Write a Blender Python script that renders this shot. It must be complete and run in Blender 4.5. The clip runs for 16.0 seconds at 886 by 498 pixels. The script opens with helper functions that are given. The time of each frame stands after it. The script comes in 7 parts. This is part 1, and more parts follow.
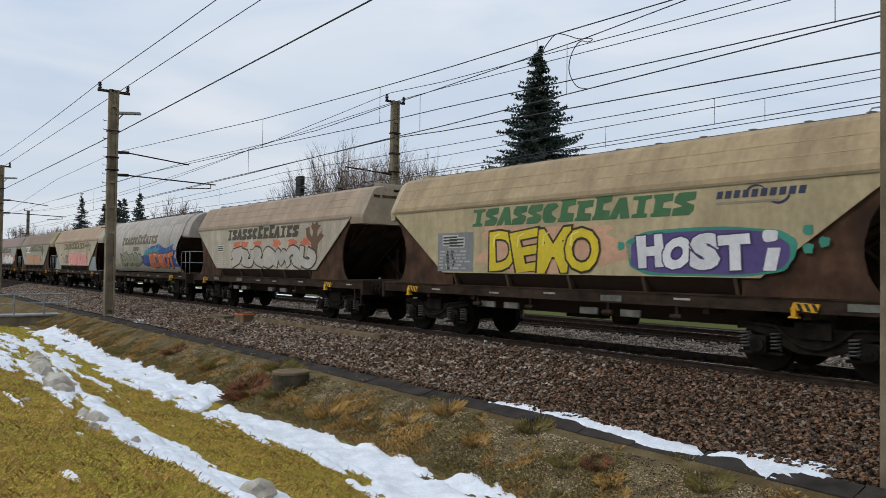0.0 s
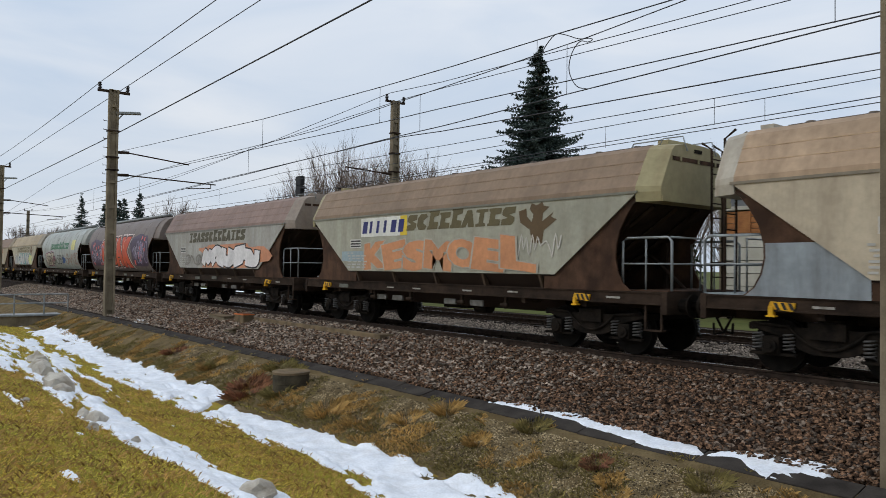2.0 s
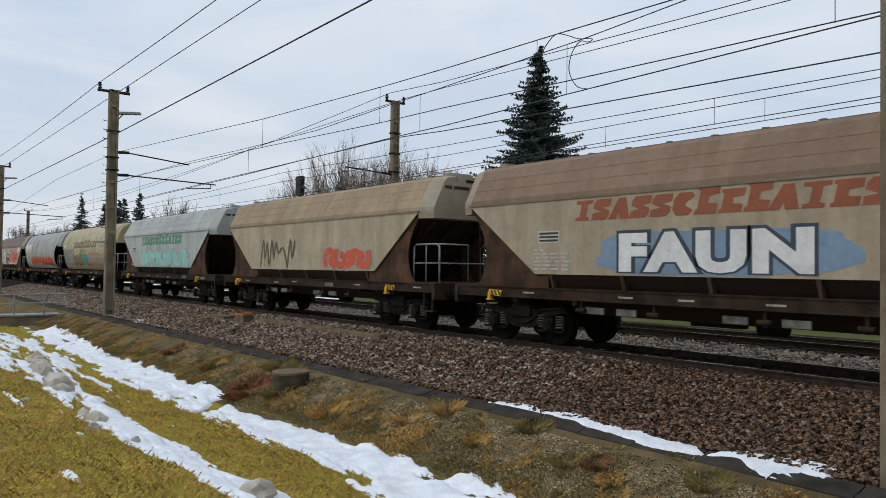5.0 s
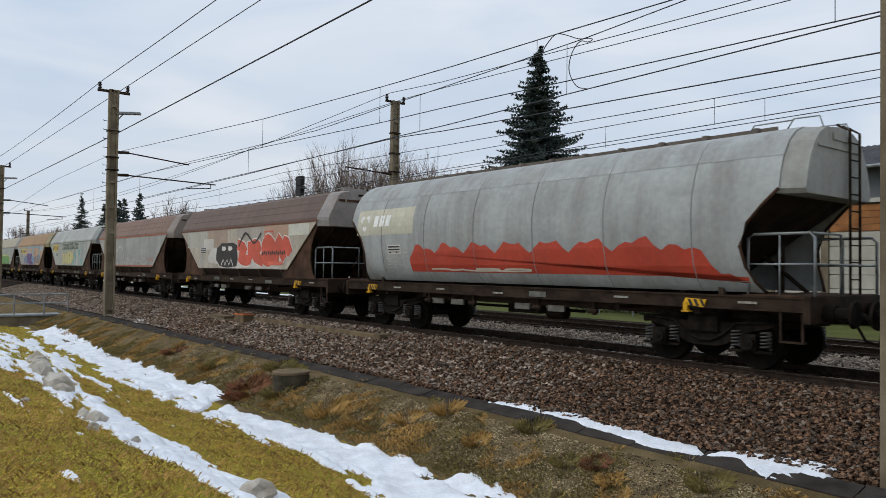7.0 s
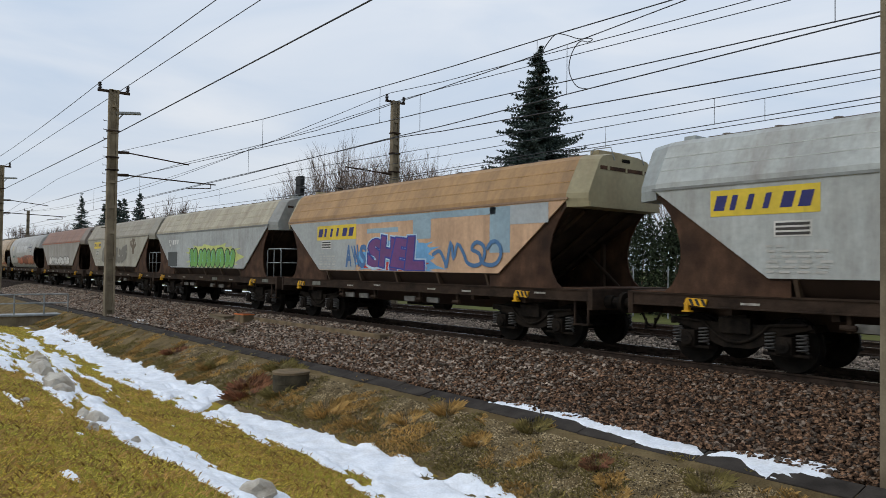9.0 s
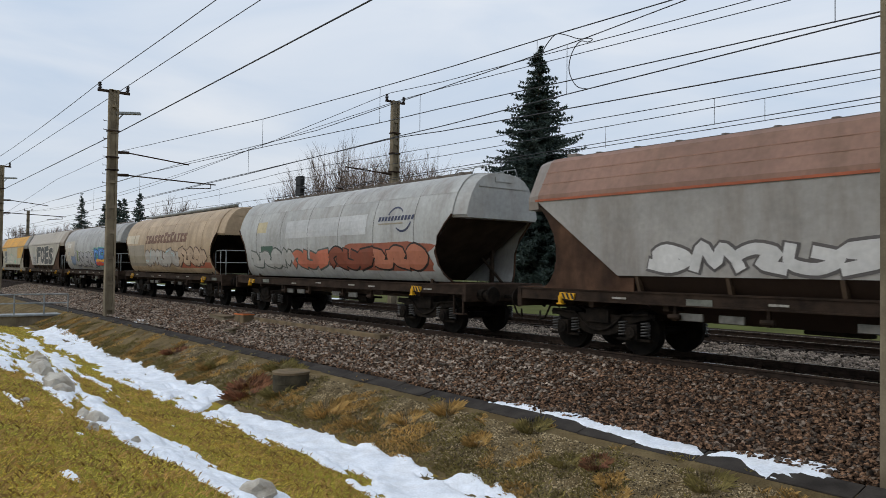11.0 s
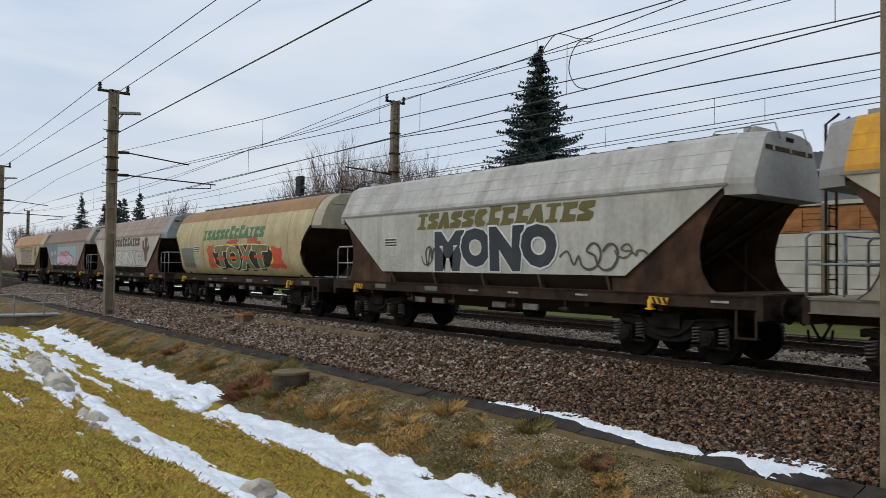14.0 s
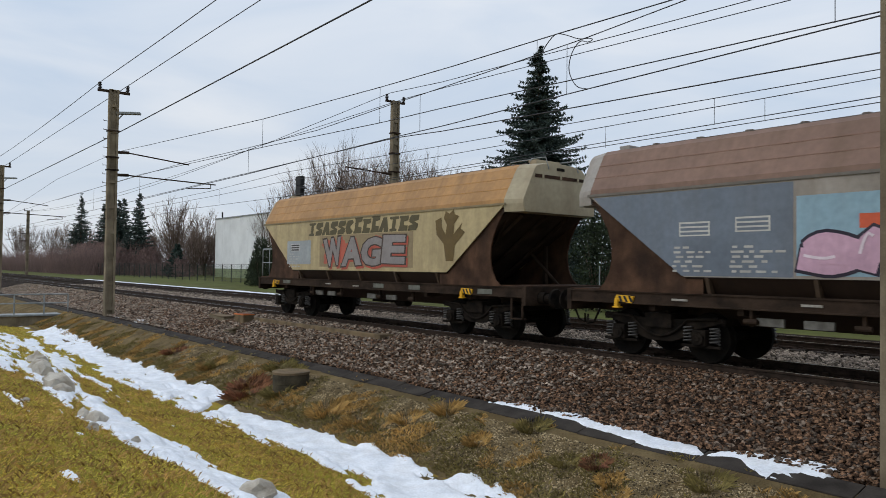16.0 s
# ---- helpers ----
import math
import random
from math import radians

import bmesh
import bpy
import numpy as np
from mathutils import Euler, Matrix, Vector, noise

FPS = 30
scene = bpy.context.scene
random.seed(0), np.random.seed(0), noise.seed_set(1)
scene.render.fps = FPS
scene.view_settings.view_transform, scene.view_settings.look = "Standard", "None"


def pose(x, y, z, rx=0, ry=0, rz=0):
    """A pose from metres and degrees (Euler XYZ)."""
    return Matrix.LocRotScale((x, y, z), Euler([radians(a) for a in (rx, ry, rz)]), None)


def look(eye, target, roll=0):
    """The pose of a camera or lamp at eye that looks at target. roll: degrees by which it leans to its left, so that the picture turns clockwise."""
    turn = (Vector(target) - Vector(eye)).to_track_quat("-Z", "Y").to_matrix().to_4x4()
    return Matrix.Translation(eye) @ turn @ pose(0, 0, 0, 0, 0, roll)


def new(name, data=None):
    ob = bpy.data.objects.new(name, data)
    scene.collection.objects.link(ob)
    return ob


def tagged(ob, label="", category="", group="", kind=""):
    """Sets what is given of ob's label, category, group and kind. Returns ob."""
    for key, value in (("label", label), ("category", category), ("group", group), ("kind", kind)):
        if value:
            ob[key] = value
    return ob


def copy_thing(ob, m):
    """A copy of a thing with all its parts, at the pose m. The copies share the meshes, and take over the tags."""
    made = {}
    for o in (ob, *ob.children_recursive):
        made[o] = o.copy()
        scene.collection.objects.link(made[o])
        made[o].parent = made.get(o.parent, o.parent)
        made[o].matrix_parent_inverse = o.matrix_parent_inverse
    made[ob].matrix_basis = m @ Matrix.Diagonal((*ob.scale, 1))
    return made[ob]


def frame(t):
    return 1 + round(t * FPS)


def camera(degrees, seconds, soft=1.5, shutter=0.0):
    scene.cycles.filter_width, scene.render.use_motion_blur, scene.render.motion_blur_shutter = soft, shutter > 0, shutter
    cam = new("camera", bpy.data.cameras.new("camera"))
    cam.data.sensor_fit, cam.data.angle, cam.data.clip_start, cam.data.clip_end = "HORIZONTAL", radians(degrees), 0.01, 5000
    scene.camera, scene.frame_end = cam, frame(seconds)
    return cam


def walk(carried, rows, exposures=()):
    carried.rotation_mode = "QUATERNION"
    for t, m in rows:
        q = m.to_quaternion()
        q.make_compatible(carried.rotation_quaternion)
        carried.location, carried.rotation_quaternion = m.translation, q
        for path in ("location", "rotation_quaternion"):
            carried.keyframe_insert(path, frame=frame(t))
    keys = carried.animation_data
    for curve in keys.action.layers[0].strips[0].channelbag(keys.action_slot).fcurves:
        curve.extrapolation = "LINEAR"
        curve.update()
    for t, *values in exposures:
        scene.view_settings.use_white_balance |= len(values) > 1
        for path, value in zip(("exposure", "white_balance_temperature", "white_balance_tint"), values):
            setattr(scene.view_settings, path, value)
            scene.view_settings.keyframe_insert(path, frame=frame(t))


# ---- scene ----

# camera: it stands still beside the line; x runs along the track, z = 0 is the top of the rails
EYE = (0.0, 0.0, 1.708)
cam = camera(62.58, 16.0, soft=0.6, shutter=0.03)
STAND = look(EYE, (-7.7941, 6.2594, 1.9762), 0.7)
walk(cam, [(0.0, STAND), (16.0, STAND)], exposures=[(0.0, 0.0), (16.0, 0.0)])

SPEED = 27.86          # the train's speed, metres a second
TRACK_Y = 13.25        # middle of the near track
FAR_Y = 19.1           # middle of the far track

# overcast sky and a wide weak sun
world = bpy.data.worlds.new("overcast_sky")
scene.world = world
world.use_nodes = True


def build_world():
    nt = world.node_tree
    nt.nodes.clear()
    N, L = nt.nodes.new, nt.links.new
    out, bg, sky = N("ShaderNodeOutputWorld"), N("ShaderNodeBackground"), N("ShaderNodeTexSky")
    sky.sky_type, sky.sun_disc = "NISHITA", False
    sky.sun_elevation, sky.sun_rotation = radians(32), radians(200)
    scale = N("ShaderNodeVectorMath")
    scale.operation = "SCALE"
    scale.inputs["Scale"].default_value = 0.10
    L(sky.outputs[0], scale.inputs[0])
    tc, mp, nz = N("ShaderNodeTexCoord"), N("ShaderNodeMapping"), N("ShaderNodeTexNoise")
    mp.inputs["Scale"].default_value = (1.6, 1.6, 7.0)
    nz.inputs["Scale"].default_value, nz.inputs["Detail"].default_value, nz.inputs["Distortion"].default_value = 1.3, 7, 0.6
    ramp = N("ShaderNodeValToRGB")
    ramp.color_ramp.elements[0].position, ramp.color_ramp.elements[1].position = 0.32, 0.68
    ramp.color_ramp.elements[0].color, ramp.color_ramp.elements[1].color = (0.56, 0.66, 0.80, 1), (0.78, 0.82, 0.88, 1)
    sep, up = N("ShaderNodeSeparateXYZ"), N("ShaderNodeMapRange")
    up.inputs["From Min"].default_value, up.inputs["From Max"].default_value = 0.0, 0.9
    up.inputs["To Min"].default_value, up.inputs["To Max"].default_value = 0.96, 1.28
    lift = N("ShaderNodeVectorMath")
    lift.operation = "SCALE"
    mix = N("ShaderNodeMix")
    mix.data_type = "RGBA"
    mix.inputs["Factor"].default_value = 0.90
    L(tc.outputs["Generated"], mp.inputs[0])
    L(mp.outputs[0], nz.inputs[0])
    L(nz.outputs["Fac"], ramp.inputs[0])
    L(tc.outputs["Generated"], sep.inputs[0])
    L(sep.outputs["Z"], up.inputs["Value"])
    L(ramp.outputs[0], lift.inputs[0])
    L(up.outputs[0], lift.inputs["Scale"])
    L(scale.outputs[0], mix.inputs["A"])
    L(lift.outputs[0], mix.inputs["B"])
    L(mix.outputs["Result"], bg.inputs[0])
    L(bg.outputs[0], out.inputs[0])


build_world()
sun = new("sun", bpy.data.lights.new("sun", "SUN"))
sun.data.energy, sun.data.angle, sun.data.color = 0.75, radians(24), (1.0, 0.96, 0.90)
sun.matrix_world = look((-12, -25, 22), (0, 0, 0))


# ---- materials ----
def lin(r, g, b):
    """From 0..255 display values to linear."""
    return tuple(((v / 255) / 12.92 if v / 255 <= 0.04045 else ((v / 255 + 0.055) / 1.055) ** 2.4) for v in (r, g, b))


def surface(name, c1, c2, scale=6.0, rough=0.7, metal=0.0, bump=0.2, dirt=None, dirt_amount=0.5, dirt_scale=(1.0, 1.0, 1.0), fine=40.0, spec=0.3, bump_dist=0.02, per_island=0.0, per_object=True, lo=0.35, hi=0.65, stain=None, stain_amount=0.4, stain_scale=(0.4, 0.4, 0.4)):
    """Two-colour mottling at one scale, fine grain at another, and dirt with its own stretched pattern."""
    m = bpy.data.materials.new(name)
    m.use_nodes = True
    nt = m.node_tree
    N, L = nt.nodes.new, nt.links.new
    b = nt.nodes["Principled BSDF"]
    tc = N("ShaderNodeTexCoord")
    vec = tc.outputs["Object"]
    if per_object:
        info, add, mul = N("ShaderNodeObjectInfo"), N("ShaderNodeVectorMath"), N("ShaderNodeMath")
        mul.operation, mul.inputs[1].default_value = "MULTIPLY", 90.0
        L(info.outputs["Random"], mul.inputs[0])
        L(vec, add.inputs[0])
        L(mul.outputs[0], add.inputs[1])
        vec = add.outputs[0]
    n1, n2 = N("ShaderNodeTexNoise"), N("ShaderNodeTexNoise")
    n1.inputs["Scale"].default_value, n1.inputs["Detail"].default_value = scale, 5
    n2.inputs["Scale"].default_value, n2.inputs["Detail"].default_value = fine, 3
    L(vec, n1.inputs[0])
    L(vec, n2.inputs[0])
    r1 = N("ShaderNodeMapRange")
    r1.inputs["From Min"].default_value, r1.inputs["From Max"].default_value = lo, hi
    L(n1.outputs["Fac"], r1.inputs["Value"])
    mix = N("ShaderNodeMix")
    mix.data_type = "RGBA"
    mix.inputs["A"].default_value, mix.inputs["B"].default_value = (*c1, 1), (*c2, 1)
    L(r1.outputs[0], mix.inputs["Factor"])
    col = mix.outputs["Result"]
    for dirt, dirt_amount, dirt_scale, edge in ((dirt, dirt_amount, dirt_scale, 0.75), (stain, stain_amount, stain_scale, 0.62)):
        if not dirt:
            continue
        mp, n3, r3, mx = N("ShaderNodeMapping"), N("ShaderNodeTexNoise"), N("ShaderNodeMapRange"), N("ShaderNodeMix")
        mp.inputs["Scale"].default_value = dirt_scale
        n3.inputs["Scale"].default_value, n3.inputs["Detail"].default_value, n3.inputs["Roughness"].default_value = 1.0, 8, 0.65
        r3.inputs["From Min"].default_value, r3.inputs["From Max"].default_value, r3.inputs["To Max"].default_value = 0.42 if edge > 0.7 else 0.5, edge, dirt_amount
        mx.data_type = "RGBA"
        mx.inputs["B"].default_value = (*dirt, 1)
        L(vec, mp.inputs[0])
        L(mp.outputs[0], n3.inputs[0])
        L(n3.outputs["Fac"], r3.inputs["Value"])
        L(r3.outputs[0], mx.inputs["Factor"])
        L(col, mx.inputs["A"])
        col = mx.outputs["Result"]
    g, mg = N("ShaderNodeMapRange"), N("ShaderNodeVectorMath")
    g.inputs["To Min"].default_value, g.inputs["To Max"].default_value = 0.80, 1.20
    mg.operation = "SCALE"
    L(n2.outputs["Fac"], g.inputs["Value"])
    L(col, mg.inputs[0])
    L(g.outputs[0], mg.inputs["Scale"])
    col = mg.outputs[0]
    if per_island:
        geo, gr, mi = N("ShaderNodeNewGeometry"), N("ShaderNodeMapRange"), N("ShaderNodeVectorMath")
        gr.inputs["To Min"].default_value, gr.inputs["To Max"].default_value = 1 - per_island, 1 + per_island
        mi.operation = "SCALE"
        L(geo.outputs["Random Per Island"], gr.inputs["Value"])
        L(col, mi.inputs[0])
        L(gr.outputs[0], mi.inputs["Scale"])
        col = mi.outputs[0]
    L(col, b.inputs["Base Color"])
    b.inputs["Roughness"].default_value, b.inputs["Metallic"].default_value = rough, metal
    b.inputs["Specular IOR Level"].default_value = spec
    if bump:
        bp = N("ShaderNodeBump")
        bp.inputs["Strength"].default_value, bp.inputs["Distance"].default_value = bump, bump_dist
        L(n2.outputs["Fac"], bp.inputs["Height"])
        L(bp.outputs[0], b.inputs["Normal"])
    return m


def paint(rgb, wear=0.35, dirt=(88, 70, 52), name="wagon_paint", rough=0.55, stain=None):
    """Weathered wagon paint: mottled, with rust-brown streaks that run down."""
    c = lin(*rgb)
    c2 = tuple(v * 0.80 for v in c)
    return surface(name, c, c2, scale=0.9, rough=rough, bump=0.05, dirt=lin(*dirt), dirt_amount=wear, dirt_scale=(2.2, 1.0, 0.35), fine=9.0, lo=0.3, hi=0.75, stain=stain or tuple(v * 0.62 for v in c), stain_amount=0.5, stain_scale=(0.5, 0.7, 0.9))


# near-black base with low specular for the running gear
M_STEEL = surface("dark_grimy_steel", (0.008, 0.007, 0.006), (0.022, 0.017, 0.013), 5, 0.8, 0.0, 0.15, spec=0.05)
M_SILL = surface("brown_black_frame_paint", (0.017, 0.012, 0.009), (0.036, 0.024, 0.017), 3, 0.8, 0.0, 0.1, spec=0.08, dirt=(0.095, 0.062, 0.042), dirt_amount=0.5, dirt_scale=(1.5, 1, 3))
# rust browns darkened to include the shade below the end overhang
M_RUST = surface("rusty_brown_steel", (0.040, 0.021, 0.013), (0.100, 0.053, 0.031), 2.2, 0.85, 0.0, 0.15, dirt=(0.020, 0.014, 0.011), dirt_amount=0.8, dirt_scale=(2, 2, .6), spec=0.15)
# one dark brown for the sheets and struts inside the hopper ends
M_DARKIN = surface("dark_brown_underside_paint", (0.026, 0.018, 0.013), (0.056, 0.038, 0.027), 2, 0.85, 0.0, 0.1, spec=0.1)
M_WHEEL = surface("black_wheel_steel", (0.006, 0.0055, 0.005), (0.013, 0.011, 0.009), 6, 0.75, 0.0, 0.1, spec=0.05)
M_RAILSIDE = surface("rusty_rail_steel", (0.022, 0.015, 0.011), (0.048, 0.032, 0.023), 8, 0.8, 0.0, 0.15, spec=0.15)
M_RAILTOP = surface("polished_rail_top", (0.42, 0.43, 0.45), (0.55, 0.56, 0.58), 8, 0.22, 1.0, 0.02)
M_SLEEPER = surface("dark_wooden_sleeper", (0.020, 0.015, 0.011), (0.045, 0.034, 0.026), 4, 0.9, 0.0, 0.3, spec=0.12)
# bed coloured near black to stand for the shade between stones
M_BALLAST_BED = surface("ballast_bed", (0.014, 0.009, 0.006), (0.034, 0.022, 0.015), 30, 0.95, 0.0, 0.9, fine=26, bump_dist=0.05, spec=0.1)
# dark mottling adds shade from the gaps to the stones' own brown
M_STONES = surface("brown_ballast_stones", (0.178, 0.102, 0.060), (0.016, 0.009, 0.0055), 17, 0.9, 0.0, 0.2, per_island=0.85, spec=0.15, lo=0.40, hi=0.60)
M_STONES_MID = surface("grey_brown_ballast_stones", (0.200, 0.152, 0.115), (0.040, 0.028, 0.020), 17, 0.9, 0.0, 0.2, per_island=0.7, spec=0.15, lo=0.40, hi=0.60)
M_GRIT = surface("sandy_grit", lin(152, 136, 106), lin(92, 80, 60), 3.5, 0.9, 0.0, 0.2, per_island=0.9, spec=0.15)
# stone grey, paled so that it also holds the grazing light on far ballast
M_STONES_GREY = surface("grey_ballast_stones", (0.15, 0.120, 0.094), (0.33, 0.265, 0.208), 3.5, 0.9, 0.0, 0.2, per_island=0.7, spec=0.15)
M_CONCRETE = surface("weathered_grey_concrete", lin(136, 124, 103), lin(106, 95, 78), 1.6, 0.9, 0.0, 0.25, dirt=lin(74, 66, 52), dirt_amount=0.6, dirt_scale=(3, 3, .7))
M_SLAB = surface("dark_wet_concrete_slab", (0.026, 0.022, 0.019), (0.056, 0.048, 0.041), 2.5, 0.9, 0.0, 0.3, spec=0.12)
M_TROUGH = surface("ochre_stained_concrete", lin(122, 104, 78), lin(88, 76, 58), 2.5, 0.9, 0.0, 0.3)
M_GALV = surface("galvanised_steel", lin(150, 155, 156), lin(118, 122, 122), 4, 0.5, 0.3, 0.05)
M_WIRE = surface("dark_copper_wire", (0.035, 0.037, 0.042), (0.05, 0.05, 0.055), 4, 0.6, 0.0, 0.0)
M_INSUL = surface("brown_black_insulator", (0.03, 0.028, 0.03), (0.05, 0.045, 0.05), 4, 0.4, 0.0, 0.0)
M_SNOW = surface("old_granular_snow", (0.86, 0.89, 0.94), (0.74, 0.78, 0.84), 2.5, 0.75, 0.0, 0.5, fine=30, bump_dist=0.03, dirt=(0.40, 0.38, 0.34), dirt_amount=0.35, dirt_scale=(3, 3, 3))
M_GRASS_SOIL = surface("winter_grass_ground", lin(166, 146, 62), lin(132, 124, 52), 1.1, 0.95, 0.0, 0.8, fine=45, bump_dist=0.04, dirt=lin(132, 98, 52), dirt_amount=0.8, dirt_scale=(0.9, 1.8, 1), spec=0.1)
M_BLADE = surface("yellow_green_grass_blade", lin(204, 184, 82), lin(164, 160, 62), 0.8, 0.8, 0.0, 0.0, dirt=lin(196, 154, 66), dirt_amount=0.75, dirt_scale=(0.5, 1.3, 1), per_island=0.4)
M_STRAW = surface("dry_straw_grass_blade", lin(196, 158, 92), lin(132, 104, 58), 1.5, 0.8, 0.0, 0.0, per_island=0.4)
M_GRAVEL = surface("sandy_gravel_embankment", lin(128, 111, 80), lin(96, 83, 58), 1.4, 0.95, 0.0, 1.0, fine=30, bump_dist=0.06, dirt=lin(94, 78, 50), dirt_amount=0.9, dirt_scale=(1.6, 2.2, 1.6), spec=0.1)
M_MOSS = surface("mossy_green_blade", lin(138, 124, 72), lin(104, 94, 54), 2, 0.9, 0.0, 0.0, per_island=0.4)
M_FARLAWN = surface("green_lawn_ground", lin(92, 98, 54), lin(76, 82, 44), 0.6, 0.95, 0.0, 0.4, fine=14, dirt=lin(96, 84, 56), dirt_amount=0.5, dirt_scale=(.15, .3, 1), spec=0.1)
M_BARK = surface("grey_brown_bark", lin(104, 90, 78), lin(76, 64, 54), 3, 0.95, 0.0, 0.3)
M_TWIG = surface("grey_brown_twigs", lin(124, 108, 96), lin(96, 82, 74), 1, 0.95, 0.0, 0.0, per_island=0.4)
M_SPRUCE = surface("dark_spruce_needles", (0.022, 0.040, 0.035), (0.078, 0.104, 0.088), 1.2, 0.9, 0.0, 0.0, per_island=0.7)
M_HEDGE = surface("dark_evergreen_leaves", (0.016, 0.026, 0.012), (0.036, 0.050, 0.022), 2, 0.85, 0.0, 0.0, per_island=0.5)
M_WHITEWALL = surface("white_metal_cladding", lin(226, 228, 228), lin(212, 214, 214), 0.5, 0.7, 0.0, 0.05)
M_PLINTH = surface("green_grey_plinth", lin(134, 144, 112), lin(120, 130, 100), 1, 0.9)
M_PANEL = surface("pale_concrete_panel", lin(196, 192, 180), lin(172, 168, 154), 0.8, 0.9, 0.0, 0.15, dirt=lin(140, 132, 114), dirt_amount=0.5, dirt_scale=(1, 1, .4))
M_PLANK = surface("orange_brown_wood", lin(176, 120, 70), lin(140, 92, 54), 2, 0.8, 0.0, 0.2, dirt=lin(110, 66, 36), dirt_amount=0.6, dirt_scale=(.5, .5, 6))
M_ROOFDARK = surface("dark_corrugated_roof", (0.045, 0.045, 0.050), (0.07, 0.07, 0.075), 1, 0.8)
M_BLACK = surface("black_signal_paint", (0.008, 0.008, 0.009), (0.016, 0.016, 0.017), 3, 0.6)
M_YELLOW = surface("yellow_safety_paint", lin(232, 178, 30), lin(206, 150, 24), 3, 0.6, 0.0, 0.05, dirt=lin(90, 66, 30), dirt_amount=0.5, dirt_scale=(4, 4, 4))
M_STRIPE = surface("black_stripe_paint", (0.015, 0.014, 0.013), (0.03, 0.028, 0.025), 4, 0.6)
M_ROCK = surface("pale_limestone", lin(206, 200, 188), lin(160, 150, 134), 3, 0.9, 0.0, 0.6, bump_dist=0.05)
M_FENCE = surface("dark_green_fence_steel", (0.03, 0.035, 0.03), (0.05, 0.055, 0.05), 3, 0.6)
M_BUSH = surface("russet_dry_leaves", lin(142, 92, 66), lin(112, 82, 58), 4, 0.9, 0.0, 0.0, per_island=0.5)


# ---- mesh helpers ----
class Form:
    """Collects faces of one mesh."""

    def __init__(self):
        self.v, self.f = [], []

    def add(self, verts, faces):
        k = len(self.v)
        self.v += [tuple(p) for p in verts]
        self.f += [tuple(i + k for i in q) for q in faces]
        return self

    def box(self, x0, x1, y0, y1, z0, z1, turn=None):
        p = [Vector((x, y, z)) for z in (z0, z1) for y in (y0, y1) for x in (x0, x1)]
        if turn is not None:
            p = [turn @ q for q in p]
        return self.add(p, [(0, 2, 3, 1), (4, 5, 7, 6), (0, 1, 5, 4), (2, 6, 7, 3), (0, 4, 6, 2), (1, 3, 7, 5)])

    def tube(self, pts, r, n=8, r1=None):
        """A round bar along points, tapering from r to r1."""
        pts = [Vector(p) for p in pts]
        r1 = r if r1 is None else r1
        k, m = len(self.v), len(pts)
        for i, p in enumerate(pts):
            way = (pts[min(i + 1, m - 1)] - pts[max(i - 1, 0)]).normalized()
            a = way.orthogonal().normalized() if abs(way.z) > 0.9 else way.cross(Vector((0, 0, 1))).normalized()
            b = way.cross(a)
            rr = r + (r1 - r) * i / max(m - 1, 1)
            for j in range(n):
                s = 2 * math.pi * j / n
                self.v.append(tuple(p + (a * math.cos(s) + b * math.sin(s)) * rr))
        for i in range(m - 1):
            for j in range(n):
                self.f.append((k + i * n + j, k + i * n + (j + 1) % n, k + (i + 1) * n + (j + 1) % n, k + (i + 1) * n + j))
        if n > 2:
            self.f.append(tuple(k + j for j in reversed(range(n))))
            self.f.append(tuple(k + (m - 1) * n + j for j in range(n)))
        return self

    def prism(self, pts, y0, y1):
        """A flat outline in x and z, thick from y0 to y1."""
        n = len(pts)
        self.add([(x, y0, z) for x, z in pts] + [(x, y1, z) for x, z in pts],
                 [tuple(range(n)), tuple(reversed(range(n, 2 * n)))] + [(i, i + n, (i + 1) % n + n, (i + 1) % n) for i in range(n)])
        return self

    def loft(self, rows, close=False):
        """Skin over rows of points of equal number."""
        k, n = len(self.v), len(rows[0])
        for r in rows:
            self.v += [tuple(p) for p in r]
        for i in range(len(rows) - 1):
            for j in range(n if close else n - 1):
                self.f.append((k + i * n + j, k + i * n + (j + 1) % n, k + (i + 1) * n + (j + 1) % n, k + (i + 1) * n + j))
        return self

    def mesh(self, name, material, smooth=False, bevel=0.0):
        me = bpy.data.meshes.new(name)
        me.from_pydata(self.v, [], self.f)
        bm = bmesh.new()
        bm.from_mesh(me)
        bmesh.ops.recalc_face_normals(bm, faces=bm.faces)
        if bevel:
            bmesh.ops.bevel(bm, geom=[e for e in bm.edges if len(e.link_faces) == 2 and e.calc_face_angle(0) > 0.6], offset=bevel, segments=2, affect="EDGES", profile=0.6)
        bm.to_mesh(me)
        bm.free()
        me.materials.append(material)
        if smooth:
            me.polygons.foreach_set("use_smooth", [True] * len(me.polygons))
        me.update()
        return me


def link(name, me, parent=None, label="", m=None):
    ob = new(name, me)
    if parent is not None:
        ob.parent = parent
    if m is not None:
        ob.matrix_basis = m
    return tagged(ob, label)


